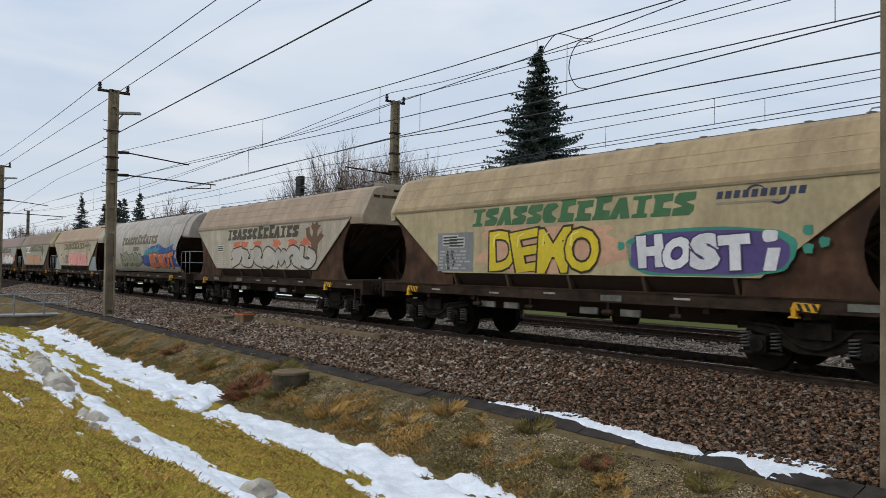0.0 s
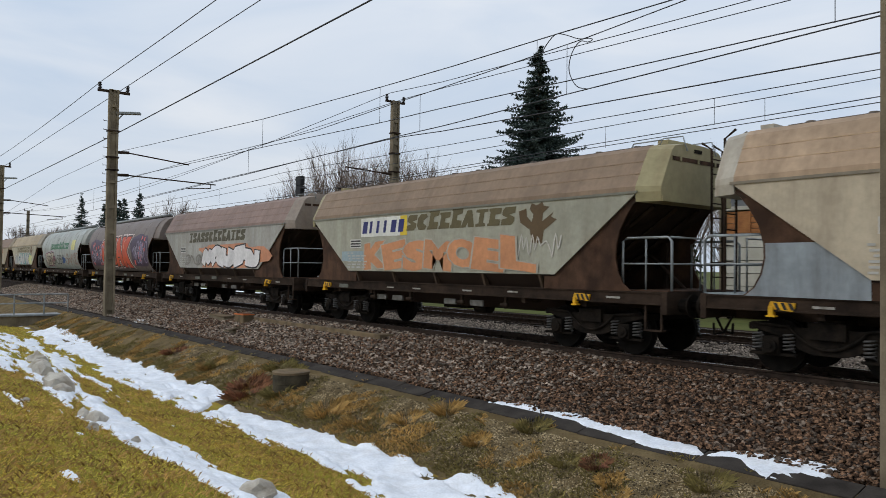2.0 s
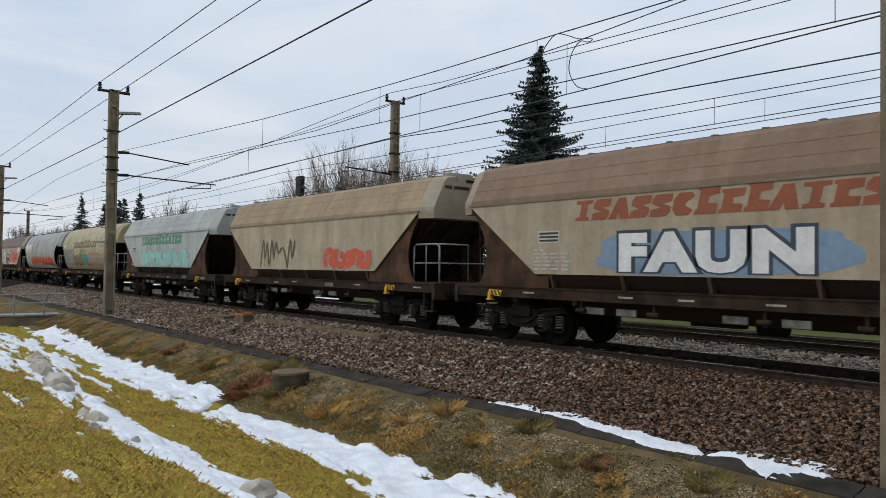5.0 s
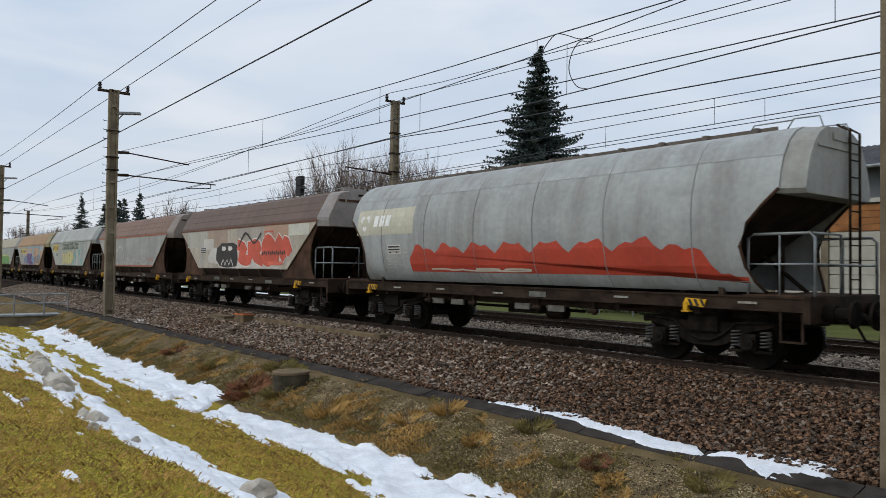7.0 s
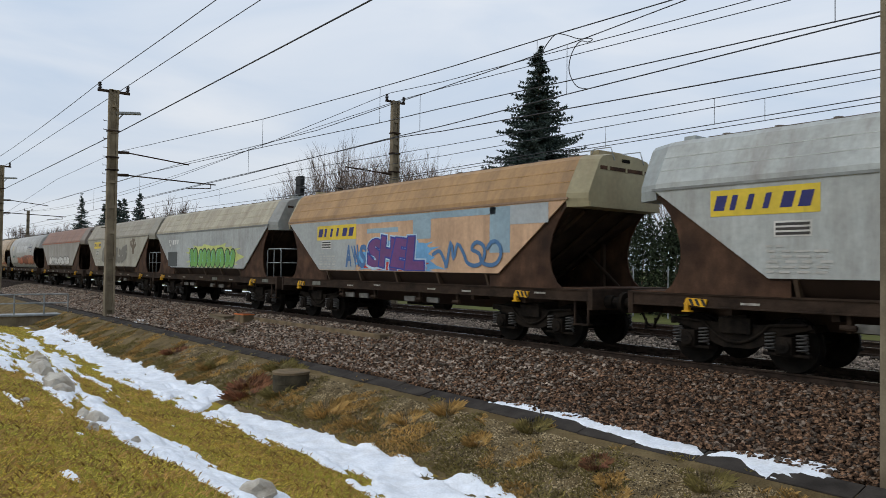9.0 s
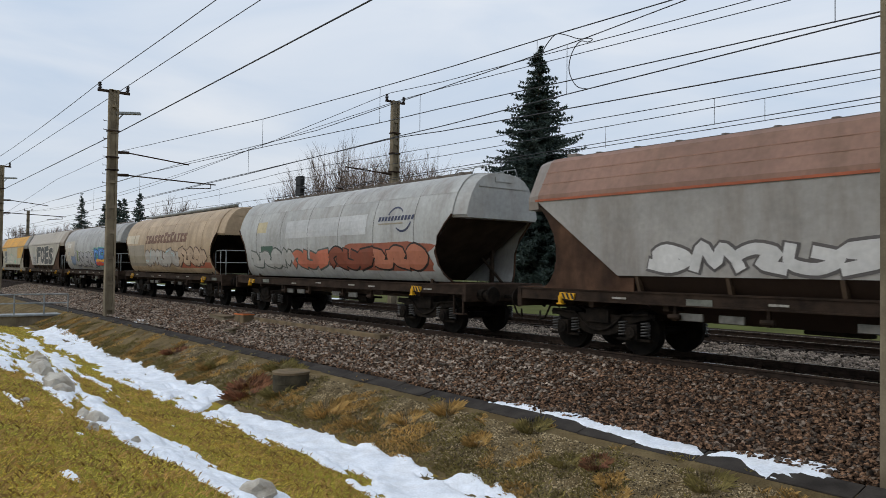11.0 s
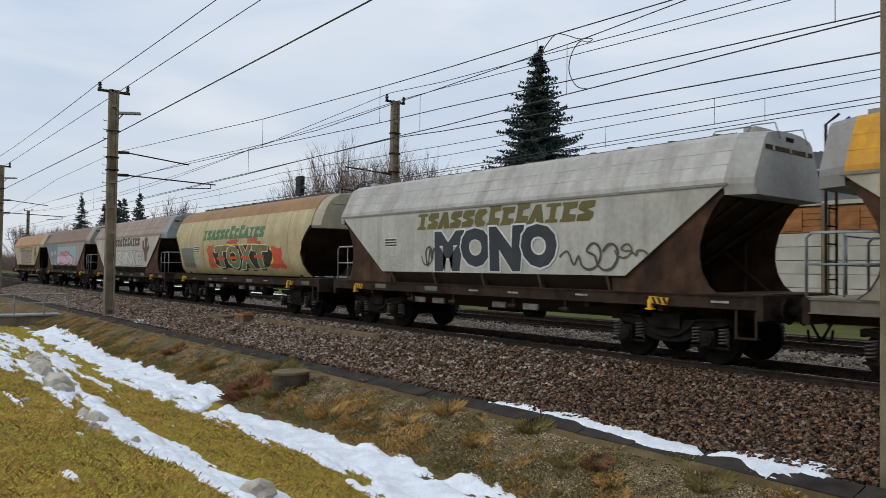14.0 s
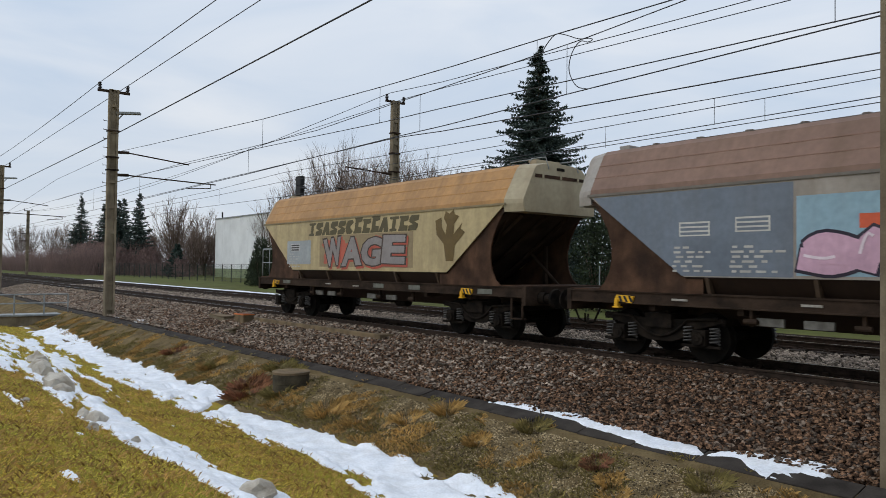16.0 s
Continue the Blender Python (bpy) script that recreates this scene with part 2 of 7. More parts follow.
def many(name, verts, faces, material, smooth=False):
    """One large mesh from arrays of points and equal-sided faces."""
    me = bpy.data.meshes.new(name)
    verts, faces = np.asarray(verts, dtype=np.float32), np.asarray(faces, dtype=np.int32)
    n, s = faces.shape
    me.vertices.add(len(verts))
    me.vertices.foreach_set("co", verts.ravel())
    me.loops.add(n * s)
    me.loops.foreach_set("vertex_index", faces.ravel())
    me.polygons.add(n)
    me.polygons.foreach_set("loop_start", np.arange(0, n * s, s, dtype=np.int32))
    me.polygons.foreach_set("loop_total", np.full(n, s, dtype=np.int32))
    if smooth:
        me.polygons.foreach_set("use_smooth", np.ones(n, dtype=bool))
    me.update(calc_edges=True)
    me.validate()
    me.materials.append(material)
    return me


rng = np.random.default_rng(7)


def wob(x, y, f, s=0.0):
    """Cheap smooth noise in -1..1, for arrays."""
    return (np.sin(x * f + s) * np.cos(y * f * 1.31 - s * 1.7) + 0.6 * np.sin(x * f * 2.13 + y * f * 1.7 + s * 2.3) + 0.4 * np.sin(-x * f * 3.9 + y * f * 4.7 + s)) / 2.0


def vnoise(x, y, seed=0.0):
    """Value noise in -1..1 on a unit grid, for arrays."""
    ix, iy = np.floor(x), np.floor(y)
    fx, fy = x - ix, y - iy
    fx, fy = fx * fx * (3 - 2 * fx), fy * fy * (3 - 2 * fy)

    def cell(a, b):
        h = np.sin(a * 127.1 + b * 311.7 + seed * 74.7) * 43758.5453
        return h - np.floor(h)

    low = cell(ix, iy) * (1 - fx) + cell(ix + 1, iy) * fx
    high = cell(ix, iy + 1) * (1 - fx) + cell(ix + 1, iy + 1) * fx
    return (low * (1 - fy) + high * fy) * 2 - 1


def cloudy(x, y, seed=0.0, octaves=4):
    return sum(0.55 ** k * vnoise(x * 2 ** k, y * 2 ** k, seed + k) for k in range(octaves)) / 1.6


# ---- ground ----
PROFILE_Y = np.array([-400, -60, -8, -1, 0.5, 2.0, 4.0, 5.4, 6.3, 6.9, 7.6, 8.45, 9.1, 9.5, 11.35, 11.75, 12.4, 12.6, 15.5, 20.7, 21.4, 22.8, 28, 40, 80, 400])
PROFILE_Z = np.array([1.0, 0.8, 0.30, 0.12, -0.10, -0.50, -1.08, -1.38, -1.50, -1.46, -1.18, -0.875, -0.735, -0.69, -0.28, -0.185, -0.18, -0.24, -0.24, -0.24, -0.14, -0.22, -0.2, 0.0, 0.2, 1.0])


def ground_z(x, y):
    z = np.interp(y, PROFILE_Y, PROFILE_Z)
    soft = np.clip((9.0 - y) / 1.5, 0, 1)
    return z + soft * (0.05 * wob(x, y, 0.9) + 0.02 * wob(x, y, 3.1, 1.0)) + np.clip((y - 23) / 5, 0, 1) * 0.06 * wob(x, y, 0.3)


def ground_strip(name, xs, ys, material, label, category, lift=0.0):
    X, Y = np.meshgrid(xs, ys, indexing="ij")
    Z = ground_z(X, Y) + lift
    nx, ny = len(xs), len(ys)
    idx = np.arange(nx * ny).reshape(nx, ny)
    faces = np.stack([idx[:-1, :-1], idx[1:, :-1], idx[1:, 1:], idx[:-1, 1:]], -1).reshape(-1, 4)
    ob = new(name, many(name, np.stack([X, Y, Z], -1).reshape(-1, 3), faces, material, True))
    return tagged(ob, label, category, kind="structure")


XS = np.concatenate([np.linspace(-2500, -130, 24), np.linspace(-120, -32, 60), np.linspace(-31.5, 3, 160), np.linspace(4, 60, 20), np.linspace(90, 1500, 12)])
ground_strip("ground", XS, np.concatenate([np.linspace(-400, -12, 10), np.linspace(-8, 8.9, 90)]), M_GRASS_SOIL, "yellow-green winter grass bank beside the railway", "ground")
ground_strip("ground_embankment", XS, np.linspace(6.62, 8.92, 17), M_GRAVEL, "sandy gravel embankment slope with moss and dry tufts", "ground", 0.012)
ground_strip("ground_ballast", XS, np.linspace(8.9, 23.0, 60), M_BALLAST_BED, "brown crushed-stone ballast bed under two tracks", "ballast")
ground_strip("ground_far", XS, np.concatenate([np.linspace(23.0, 60, 24), np.linspace(70, 2500, 14)]), M_FARLAWN, "green lawn beyond the railway", "ground")


# ---- track ----
def rail_mesh(x0, x1):
    prof = [(-0.07, -0.172), (0.07, -0.172), (0.07, -0.155), (0.012, -0.135), (0.012, -0.045), (0.036, -0.035), (0.036, -0.006), (0.026, 0.0), (-0.026, 0.0), (-0.036, -0.006), (-0.036, -0.035), (-0.012, -0.045), (-0.012, -0.135), (-0.07, -0.155)]
    xs = list(np.linspace(x0, x1, 40))
    form = Form().loft([[(x, a, b) for a, b in prof] for x in xs], close=True)
    me = form.mesh("rail", M_RAILSIDE)
    me.materials.append(M_RAILTOP)
    for p in me.polygons:
        if p.center.z > -0.002:
            p.material_index = 1
    return me


RAIL = rail_mesh(-900, 700)
for tname, ty in (("near_track", TRACK_Y), ("far_track", FAR_Y)):
    track = tagged(new(tname), "railway track with rusty rails on dark sleepers in ballast", "railway track")
    track.location = (0, ty, 0)
    for side in (-0.7535, 0.7535):
        link("rail", RAIL, track, "rusty steel rail with a polished top", pose(0, side, 0))
    sl = Form().box(-0.13, 0.13, -1.3, 1.3, -0.36, -0.175).mesh("sleeper", M_SLEEPER, bevel=0.015)
    clip_me = Form().box(-0.06, 0.06, -0.17, 0.17, -0.176, -0.156).box(-0.05, 0.05, -0.12, -0.08, -0.16, -0.11).box(-0.05, 0.05, 0.08, 0.12, -0.16, -0.11).mesh("rail_fastening", M_RAILSIDE)
    for i in range(90):
        x = 2 - 0.62 * i
        link("sleeper", sl, track, "", pose(x, 0, 0))
        for s in (-0.7535, 0.7535):
            link("rail_fastening", clip_me, track, "", pose(x, s, 0))
    rest = Form()
    for i in range(90, 300):
        rest.box(2 - 0.62 * i - 0.13, 2 - 0.62 * i + 0.13, -1.3, 1.3, -0.36, -0.175)
    tagged(link("distant_sleepers", rest.mesh("distant_sleepers", M_SLEEPER), track), kind="stuff")

# a grooved steel-and-concrete edge: dark slabs along the foot of the ballast
slab_me = Form().box(-0.492, 0.492, -0.19, 0.19, -0.10, 0.0).mesh("edge_slab", M_SLAB, bevel=0.012)
kerb = tagged(new("edge_path"), "narrow path of dark wet concrete slabs at the ballast's foot", "path", kind="structure")
for i in range(70):
    x = 1.0 - 1.0 * i
    link("edge_slab", slab_me, kerb, "", pose(x, 8.89 + 0.012 * math.sin(i * 2.3), -0.752 + 0.006 * math.sin(i * 5.1), 13.0 + 1.2 * math.sin(i * 3.7), 0, 0.8 * math.sin(i * 1.9)))


def stones(name, count, xr, yr, size, material, label, seed, lift=0.0, power=1.0):
    """Broken stones strewn over the ground, as one mesh."""
    r = np.random.default_rng(seed)
    u = r.random(count) ** power
    cx, cy = xr[1] - (xr[1] - xr[0]) * u, yr[0] + (yr[1] - yr[0]) * r.random(count)
    cz = ground_z(cx, cy) + lift + r.random(count) * size * 1.1
    base = np.array([(1, 0, -.3), (-.3, .9, -.4), (-.8, -.5, -.3), (.2, -1, -.35), (.5, .5, .55), (-.5, .35, .6), (-.35, -.6, .5), (.55, -.4, .6)])
    tri = np.array([(0, 1, 4), (1, 5, 4), (1, 2, 5), (2, 6, 5), (2, 3, 6), (3, 7, 6), (3, 0, 7), (0, 4, 7), (4, 5, 6), (4, 6, 7)])
    pts = base[None] + r.normal(0, 0.17, (count, 8, 3))
    s = size * (0.6 + 0.7 * r.random((count, 1, 1)))
    pts *= s * np.stack([np.ones(count), 0.65 + 0.35 * r.random(count), 0.5 + 0.35 * r.random(count)], -1)[:, None]
    a, t = r.random(count) * 6.28, (r.random(count) - .5) * 1.6
    ca, sa, ct, st = np.cos(a)[:, None], np.sin(a)[:, None], np.cos(t)[:, None], np.sin(t)[:, None]
    x, y, z = pts[..., 0], pts[..., 1], pts[..., 2]
    y, z = y * ct - z * st, y * st + z * ct
    x, y = x * ca - y * sa, x * sa + y * ca
    v = np.stack([x + cx[:, None], y + cy[:, None], z + cz[:, None]], -1).reshape(-1, 3)
    f = (tri[None] + 8 * np.arange(count)[:, None, None]).reshape(-1, 3)
    return tagged(new(name, many(name, v, f, material)), label, "ballast", kind="stuff")


stones("ballast_stones", 56000, (-28, 0.5), (9.12, 12.42), 0.046, M_STONES, "brown broken ballast stones on the shoulder", 1, power=1.35)
stones("ballast_stones", 9000, (-28, 0.5), (9.12, 12.42), 0.047, M_STONES_MID, "grey-brown broken ballast stones on the shoulder", 8, lift=0.012, power=1.35)
stones("ballast_stones", 14000, (-75, -26), (9.3, 12.3), 0.06, M_STONES, "brown broken ballast stones on the shoulder", 2, power=1.3)
# denser towards the left, where grazing light is put into the stone colour
stones("ballast_stones", 26000, (-75, -9), (9.2, 12.4), 0.048, M_STONES_GREY, "grey ballast stones on the shoulder, paled as if in grazing light", 6, lift=0.025, power=0.75)
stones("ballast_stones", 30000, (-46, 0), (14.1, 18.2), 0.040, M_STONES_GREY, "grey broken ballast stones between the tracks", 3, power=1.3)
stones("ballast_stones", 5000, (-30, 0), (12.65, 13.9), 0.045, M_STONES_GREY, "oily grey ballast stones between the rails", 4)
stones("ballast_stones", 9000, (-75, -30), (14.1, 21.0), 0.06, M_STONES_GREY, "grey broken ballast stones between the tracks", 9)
stones("gravel_grit", 60000, (-24, -1.5), (7.15, 8.5), 0.017, M_GRIT, "fine grey grit on the embankment slope", 5, power=1.6)



# ---- snow ----
def snow(name, x0, x1, y0, y1, step, mask, thick, label):
    nx, ny = int((x1 - x0) / step[0]) + 1, int((y1 - y0) / step[1]) + 1
    X, Y = np.meshgrid(np.linspace(x0, x1, nx), np.linspace(y0, y1, ny), indexing="ij")
    m = mask(X, Y)
    full = np.clip(m * 2, 0, 1)
    Z = ground_z(X, Y) + np.clip(m, -0.4, 0.5) * thick * 2 + full * (0.030 * cloudy(X * 1.1 + Y * 0.6, Y * 1.7, 3.0) + 0.012 * cloudy(X * 4 + Y * 5, Y * 6, 5.0))
    keep = (m[:-1, :-1] > -0.25) | (m[1:, 1:] > -0.25)
    idx = np.arange(nx * ny).reshape(nx, ny)
    faces = np.stack([idx[:-1, :-1], idx[1:, :-1], idx[1:, 1:], idx[:-1, 1:]], -1)[keep]
    used = np.unique(faces)
    remap = np.full(nx * ny, -1)
    remap[used] = np.arange(len(used))
    v = np.stack([X, Y, Z], -1).reshape(-1, 3)[used]
    return tagged(new(name, many(name, v, remap[faces], M_SNOW, True)), label, "snow", kind="stuff")


def ragged(X, Y):
    return 0.8 * cloudy(X * 1.5, Y * 3.0, 2.0) + 0.3 * vnoise(X * 9, Y * 11, 4.0)


def teeth(X, Y):
    """Leaning tongues along a melting edge."""
    return 0.75 * vnoise(X * 1.5 + Y * 2.4, Y * 0.9, 1.0) + 0.55 * vnoise(X * 4.2 + Y * 6.0, Y * 2.0, 6.0) + 0.3 * cloudy(X * 8, Y * 10, 7.0, 2)


def ditch_mask(X, Y):
    low = np.interp(X, [-37, -32, -26.6, -24, -21.3, -19, -16.6, -15.7, -14.4, -13, -11.7, -10.4, -9.4, -8.9, -8.3, 0], [6.3, 5.95, 5.85, 5.7, 5.4, 5.55, 5.6, 5.85, 5.8, 5.68, 5.8, 5.75, 5.9, 5.75, 5.5, 5.5])
    top = np.interp(X, [-38, -31, -26.8, -24, -20.6, -17, -16.5, -15.4, -14.5, -13.4, -12.7, -11.4, -10.8, -10.2, -9.1, -8.5, -8.2, -7, 0], [7.45, 7.18, 7.0, 7.05, 7.02, 7.15, 6.78, 6.75, 6.58, 6.86, 7.05, 6.98, 7.1, 7.03, 7.03, 6.97, 7.2, 7.12, 7.1])
    along = np.clip((X + 16.45) / 0.8, 0, 1)
    notch = np.abs(Y - (6.85 - 0.95 * along)) / (0.34 - 0.22 * along) - 1
    notch = np.where((X > -16.75) & (X < -15.35), np.clip(notch, -1, 1.5), 1.5)
    upper = (top - Y) / 0.22 + 0.75 * teeth(X, Y)
    lower = (Y - low) / 0.40 - 0.15 + 1.0 * cloudy(X * 1.3 + Y * 1.2, Y * 4.2, 9.0) + 0.3 * teeth(X, Y)
    holes = 0.85 + 1.3 * cloudy(X * 0.8 + Y, Y * 2.8, 13.0)
    ends = np.clip((X + 39) * 0.8, -2, 1)
    return np.minimum.reduce([upper, lower, notch + 0.3 * teeth(X, Y), holes, ends, np.full_like(X, 0.62)]) + 0.22 * cloudy(X * 6 + Y * 4, Y * 9, 15.0, 3)


def bank_mask(X, Y):
    low = np.interp(X, [-36, -26, -19.5, -18.4, -16.2, -14.5, -13.1, -12.3, -11.2, -10.4, -9.4, -8.4, -7.9], [3.4, 2.9, 2.62, 2.9, 2.95, 2.84, 2.72, 3.1, 3.0, 3.1, 3.2, 3.2, 3.28])
    top = np.interp(X, [-36, -34, -29, -23.8, -20.5, -18.8, -17.2, -14.5, -13.5, -12, -11.5, -10.6, -9.5, -9.1, -8.6, -7], [4.9, 5.7, 5.6, 5.35, 4.35, 4.15, 3.95, 3.95, 3.9, 3.72, 3.9, 3.93, 3.87, 4.12, 4.3, 4.3])
    edge = np.minimum((top - Y) / 0.24, (Y - low) / 0.20)
    loose = np.clip((-X - 10.5) / 7.0, 0.0, 1.0)
    streaks = 0.9 * cloudy(X * 0.55 + 0.9 * Y, Y * 3.6, 21.0) + 0.45 * vnoise(X * 2.0 + 2.5 * Y, Y * 8.0, 23.0)
    return np.minimum(np.minimum(edge + 0.7 * cloudy(X * 1.2, Y * 4, 25.0), 0.62), 0.50 - 0.40 * loose + (0.85 + 1.0 * loose) * streaks) + 0.28 * cloudy(X * 6 + Y * 4, Y * 11, 27.0, 3)


def streak_mask(X, Y):
    mid = np.interp(X, [-26, -19, -16.8, -12], [5.2, 4.75, 4.6, 4.4])
    return 0.10 - np.abs(Y - mid) / 0.40 + 0.85 * cloudy(X * 0.45 + 0.7 * Y, Y * 3.2, 31.0) + 0.3 * vnoise(X * 2.2 + 2 * Y, Y * 7, 33.0)


def edge_mask(X, Y):
    low = np.interp(X, [-9.8, -8.7, -7.4, -6.2, -5.5, -5.1, -4.6, -3.8], [9.05, 9.08, 8.95, 8.78, 8.88, 9.02, 8.72, 8.72])
    top = np.interp(X, [-9.8, -9.65, -9.07, -8.54, -8.0, -7.5, -6.7, -6.15, -5.77, -5.45, -5.2, -4.6, -4.0], [9.05, 9.16, 9.44, 9.18, 9.42, 9.18, 9.26, 9.1, 9.2, 8.94, 9.24, 9.46, 9.36])
    side = np.minimum((top - Y) / 0.10, (Y - low) / 0.08)
    return np.minimum(side + 0.65 * cloudy(X * 3.2, Y * 5.0, 41.0), 0.55) - np.clip((X + 3.95) * 9, 0, 2)


def bare(X, Y):
    """True where no snow lies on the bank."""
    return (ditch_mask(X, Y) < -0.05) & ((bank_mask(X, Y) < -0.05) | (X > -7)) & ((streak_mask(X, Y) < -0.05) | (X < -26) | (X > -12.5))


snow("snow_ditch", -40, 0, 5.0, 7.8, (0.035, 0.03), ditch_mask, 0.06, "strip of old snow lying in the ditch")
snow("snow_bank", -40, -6.9, 2.2, 6.4, (0.035, 0.025), bank_mask, 0.045, "broken streaks of melting snow on the grass bank")
snow("snow_bank", -26, -12.5, 4.0, 5.7, (0.04, 0.025), streak_mask, 0.04, "thin streaks of melting snow in the grass")
snow("snow_bank", -52, -39.5, 5.4, 7.8, (0.08, 0.05), lambda X, Y: 0.8 - np.abs(Y - 6.6) / 0.7 - np.abs(X + 45.5) / 7 + 0.4 * ragged(X * .5, Y * .5), 0.07, "patch of snow by the culvert")
snow("snow_bank", -14.6, -12.2, 1.6, 2.5, (0.04, 0.025), lambda X, Y: 0.6 - np.abs(Y - 2.06 - 0.12 * (X + 13.5)) / 0.14 - np.abs(X + 13.4) / 1.3 + 0.4 * ragged(X, Y), 0.06, "small patch of snow on the lawn")
snow("snow_bank", -8.5, -7.3, 1.4, 2.0, (0.02, 0.02), lambda X, Y: 0.65 - np.abs(Y - 1.72 - 0.12 * (X + 8.0)) / 0.11 - np.abs(X + 7.98) / 0.5 + 0.4 * ragged(X * 2, Y * 2), 0.07, "small patch of snow on the lawn")
snow("snow_bank", -11.4, -10.5, 2.2, 2.7, (0.02, 0.02), lambda X, Y: 0.5 - np.abs(Y - 2.45) / 0.10 - np.abs(X + 10.95) / 0.4 + 0.5 * ragged(X * 2, Y * 2), 0.05, "small patch of snow on the lawn")
snow("snow_edge", -9.9, -3.7, 8.6, 9.7, (0.022, 0.018), edge_mask, 0.05, "narrow ridge of snow along the slab path")
snow("snow_edge", -16.6, -12.8, 8.95, 9.7, (0.04, 0.03), lambda X, Y: 0.5 - np.abs(Y - 9.3) / 0.16 + 0.5 * ragged(X, Y) - np.abs(X + 14.4) * .3, 0.06, "small patch of snow on the ballast's foot")
snow("snow_edge", -36.0, -28.0, 8.9, 10.1, (0.06, 0.04), lambda X, Y: 0.5 - np.abs(Y - 9.45) / 0.30 + 0.7 * ragged(X * .6, Y) - np.abs(X + 32) * .1, 0.06, "small patch of snow on the ballast's foot")
snow("snow_far", -95, -36, 20.7, 22.4, (0.2, 0.06), lambda X, Y: 0.9 - np.abs(Y - 21.5) / 0.7 + 0.4 * ragged(X * .3, Y), 0.07, "line of snow beyond the far track")


# ---- masts and wires ----
def near_mast(x, y, lamp):
    mast = tagged(new("catenary_mast"), "tall weathered concrete catenary mast with cross-arm", "mast")
    mast.location = (x, y, -0.75)
    body = Form()
    top = 10.7
    for s in (-1, 1):
        body.loft([[(-w, s * 0.17 - 0.05, z), (w, s * 0.17 - 0.05, z), (w, s * 0.17 + 0.05, z), (-w, s * 0.17 + 0.05, z)] for w, z in ((0.17, 0), (0.12, top))], close=True)
    body.loft([[(-w, -0.12, z), (w, -0.12, z), (w, 0.12, z), (-w, 0.12, z)] for w, z in ((0.08, 0), (0.05, top))], close=True)
    body.box(-0.13, 0.13, -0.22, 0.22, top, top + 0.05)
    for k in range(9):
        z = 0.3 + k * 1.2
        body.box(-0.14, 0.14, -0.13, 0.13, z, z + 0.16)
    link("post", body.mesh("post", M_CONCRETE, bevel=0.01), mast)
    foot = Form().box(-0.3, 0.3, -0.32, 0.32, -0.5, 0.0).mesh("foundation", M_CONCRETE, bevel=0.03)
    link("foundation", foot, mast)
    arm = Form().box(-0.05, 0.05, -0.72, 0.72, top - 0.1, top + 0.02)
    link("cross_arm", arm.mesh("cross_arm", M_SILL, bevel=0.008), mast)
    for s in (-0.62, 0.62):
        ins = Form().tube([(0, s, top), (0, s, top + 0.34)], 0.05, 8)
        for k in range(4):
            ins.tube([(0, s, top + 0.06 + 0.075 * k), (0, s, top + 0.10 + 0.075 * k)], 0.10, 10, 0.06)
        link("insulator", ins.mesh("insulator", M_INSUL, True), mast, "dark ribbed pin insulator")
    for z in (8.75, 7.5, 6.9):
        clamp = Form().box(-0.17, 0.17, -0.26, 0.26, z, z + 0.07)
        link("clamp", clamp.mesh("clamp", M_SILL), mast)
    rungs = [Form().tube([(0, -0.22, z), (0.0, -0.42, z), (0, -0.42, z + 0.06)], 0.016, 6) for z in np.arange(4.2, 9.6, 0.42)]
    for r in rungs:
        link("climbing_step", r.mesh("climbing_step", M_SILL), mast)
    if lamp:
        lampf = Form().tube([(0.0, 0.2, 9.35), (0.12, 0.4, 9.62)], 0.03, 8).box(-0.55, 0.55, -0.13, 0.13, -0.06, 0.06, pose(0.25, 0.62, 9.68, 0, 0, 55))
        link("lamp_head", lampf.mesh("lamp_head", M_GALV, bevel=0.02), mast, "grey street-lamp head")
    # two hinged arms towards the near track
    for z0, z1, reach in ((7.80, 7.52, 3.6), (6.72, 6.62, 5.0)):
        a = Form().tube([(0, 0.2, z0), (0.0, 0.75, z0 + 0.03)], 0.07, 8).tube([(0, 0.7, z0 + 0.02), (0.1, reach, z1)], 0.032, 8)
        link("cantilever_arm", a.mesh("cantilever_arm", M_SILL), mast, "thin cantilever tube with insulator")
    reg = Form().tube([(0.1, 4.75, 6.62), (0.1, 4.75, 6.42), (0.3, 3.5, 6.30)], 0.026, 6)
    link("registration_arm", reg.mesh("registration_arm", M_SILL), mast)
    return mast


for k, x in enumerate((-3.20, -36.7, -71.4)):
    near_mast(x, 9.3, k in (1, 2))


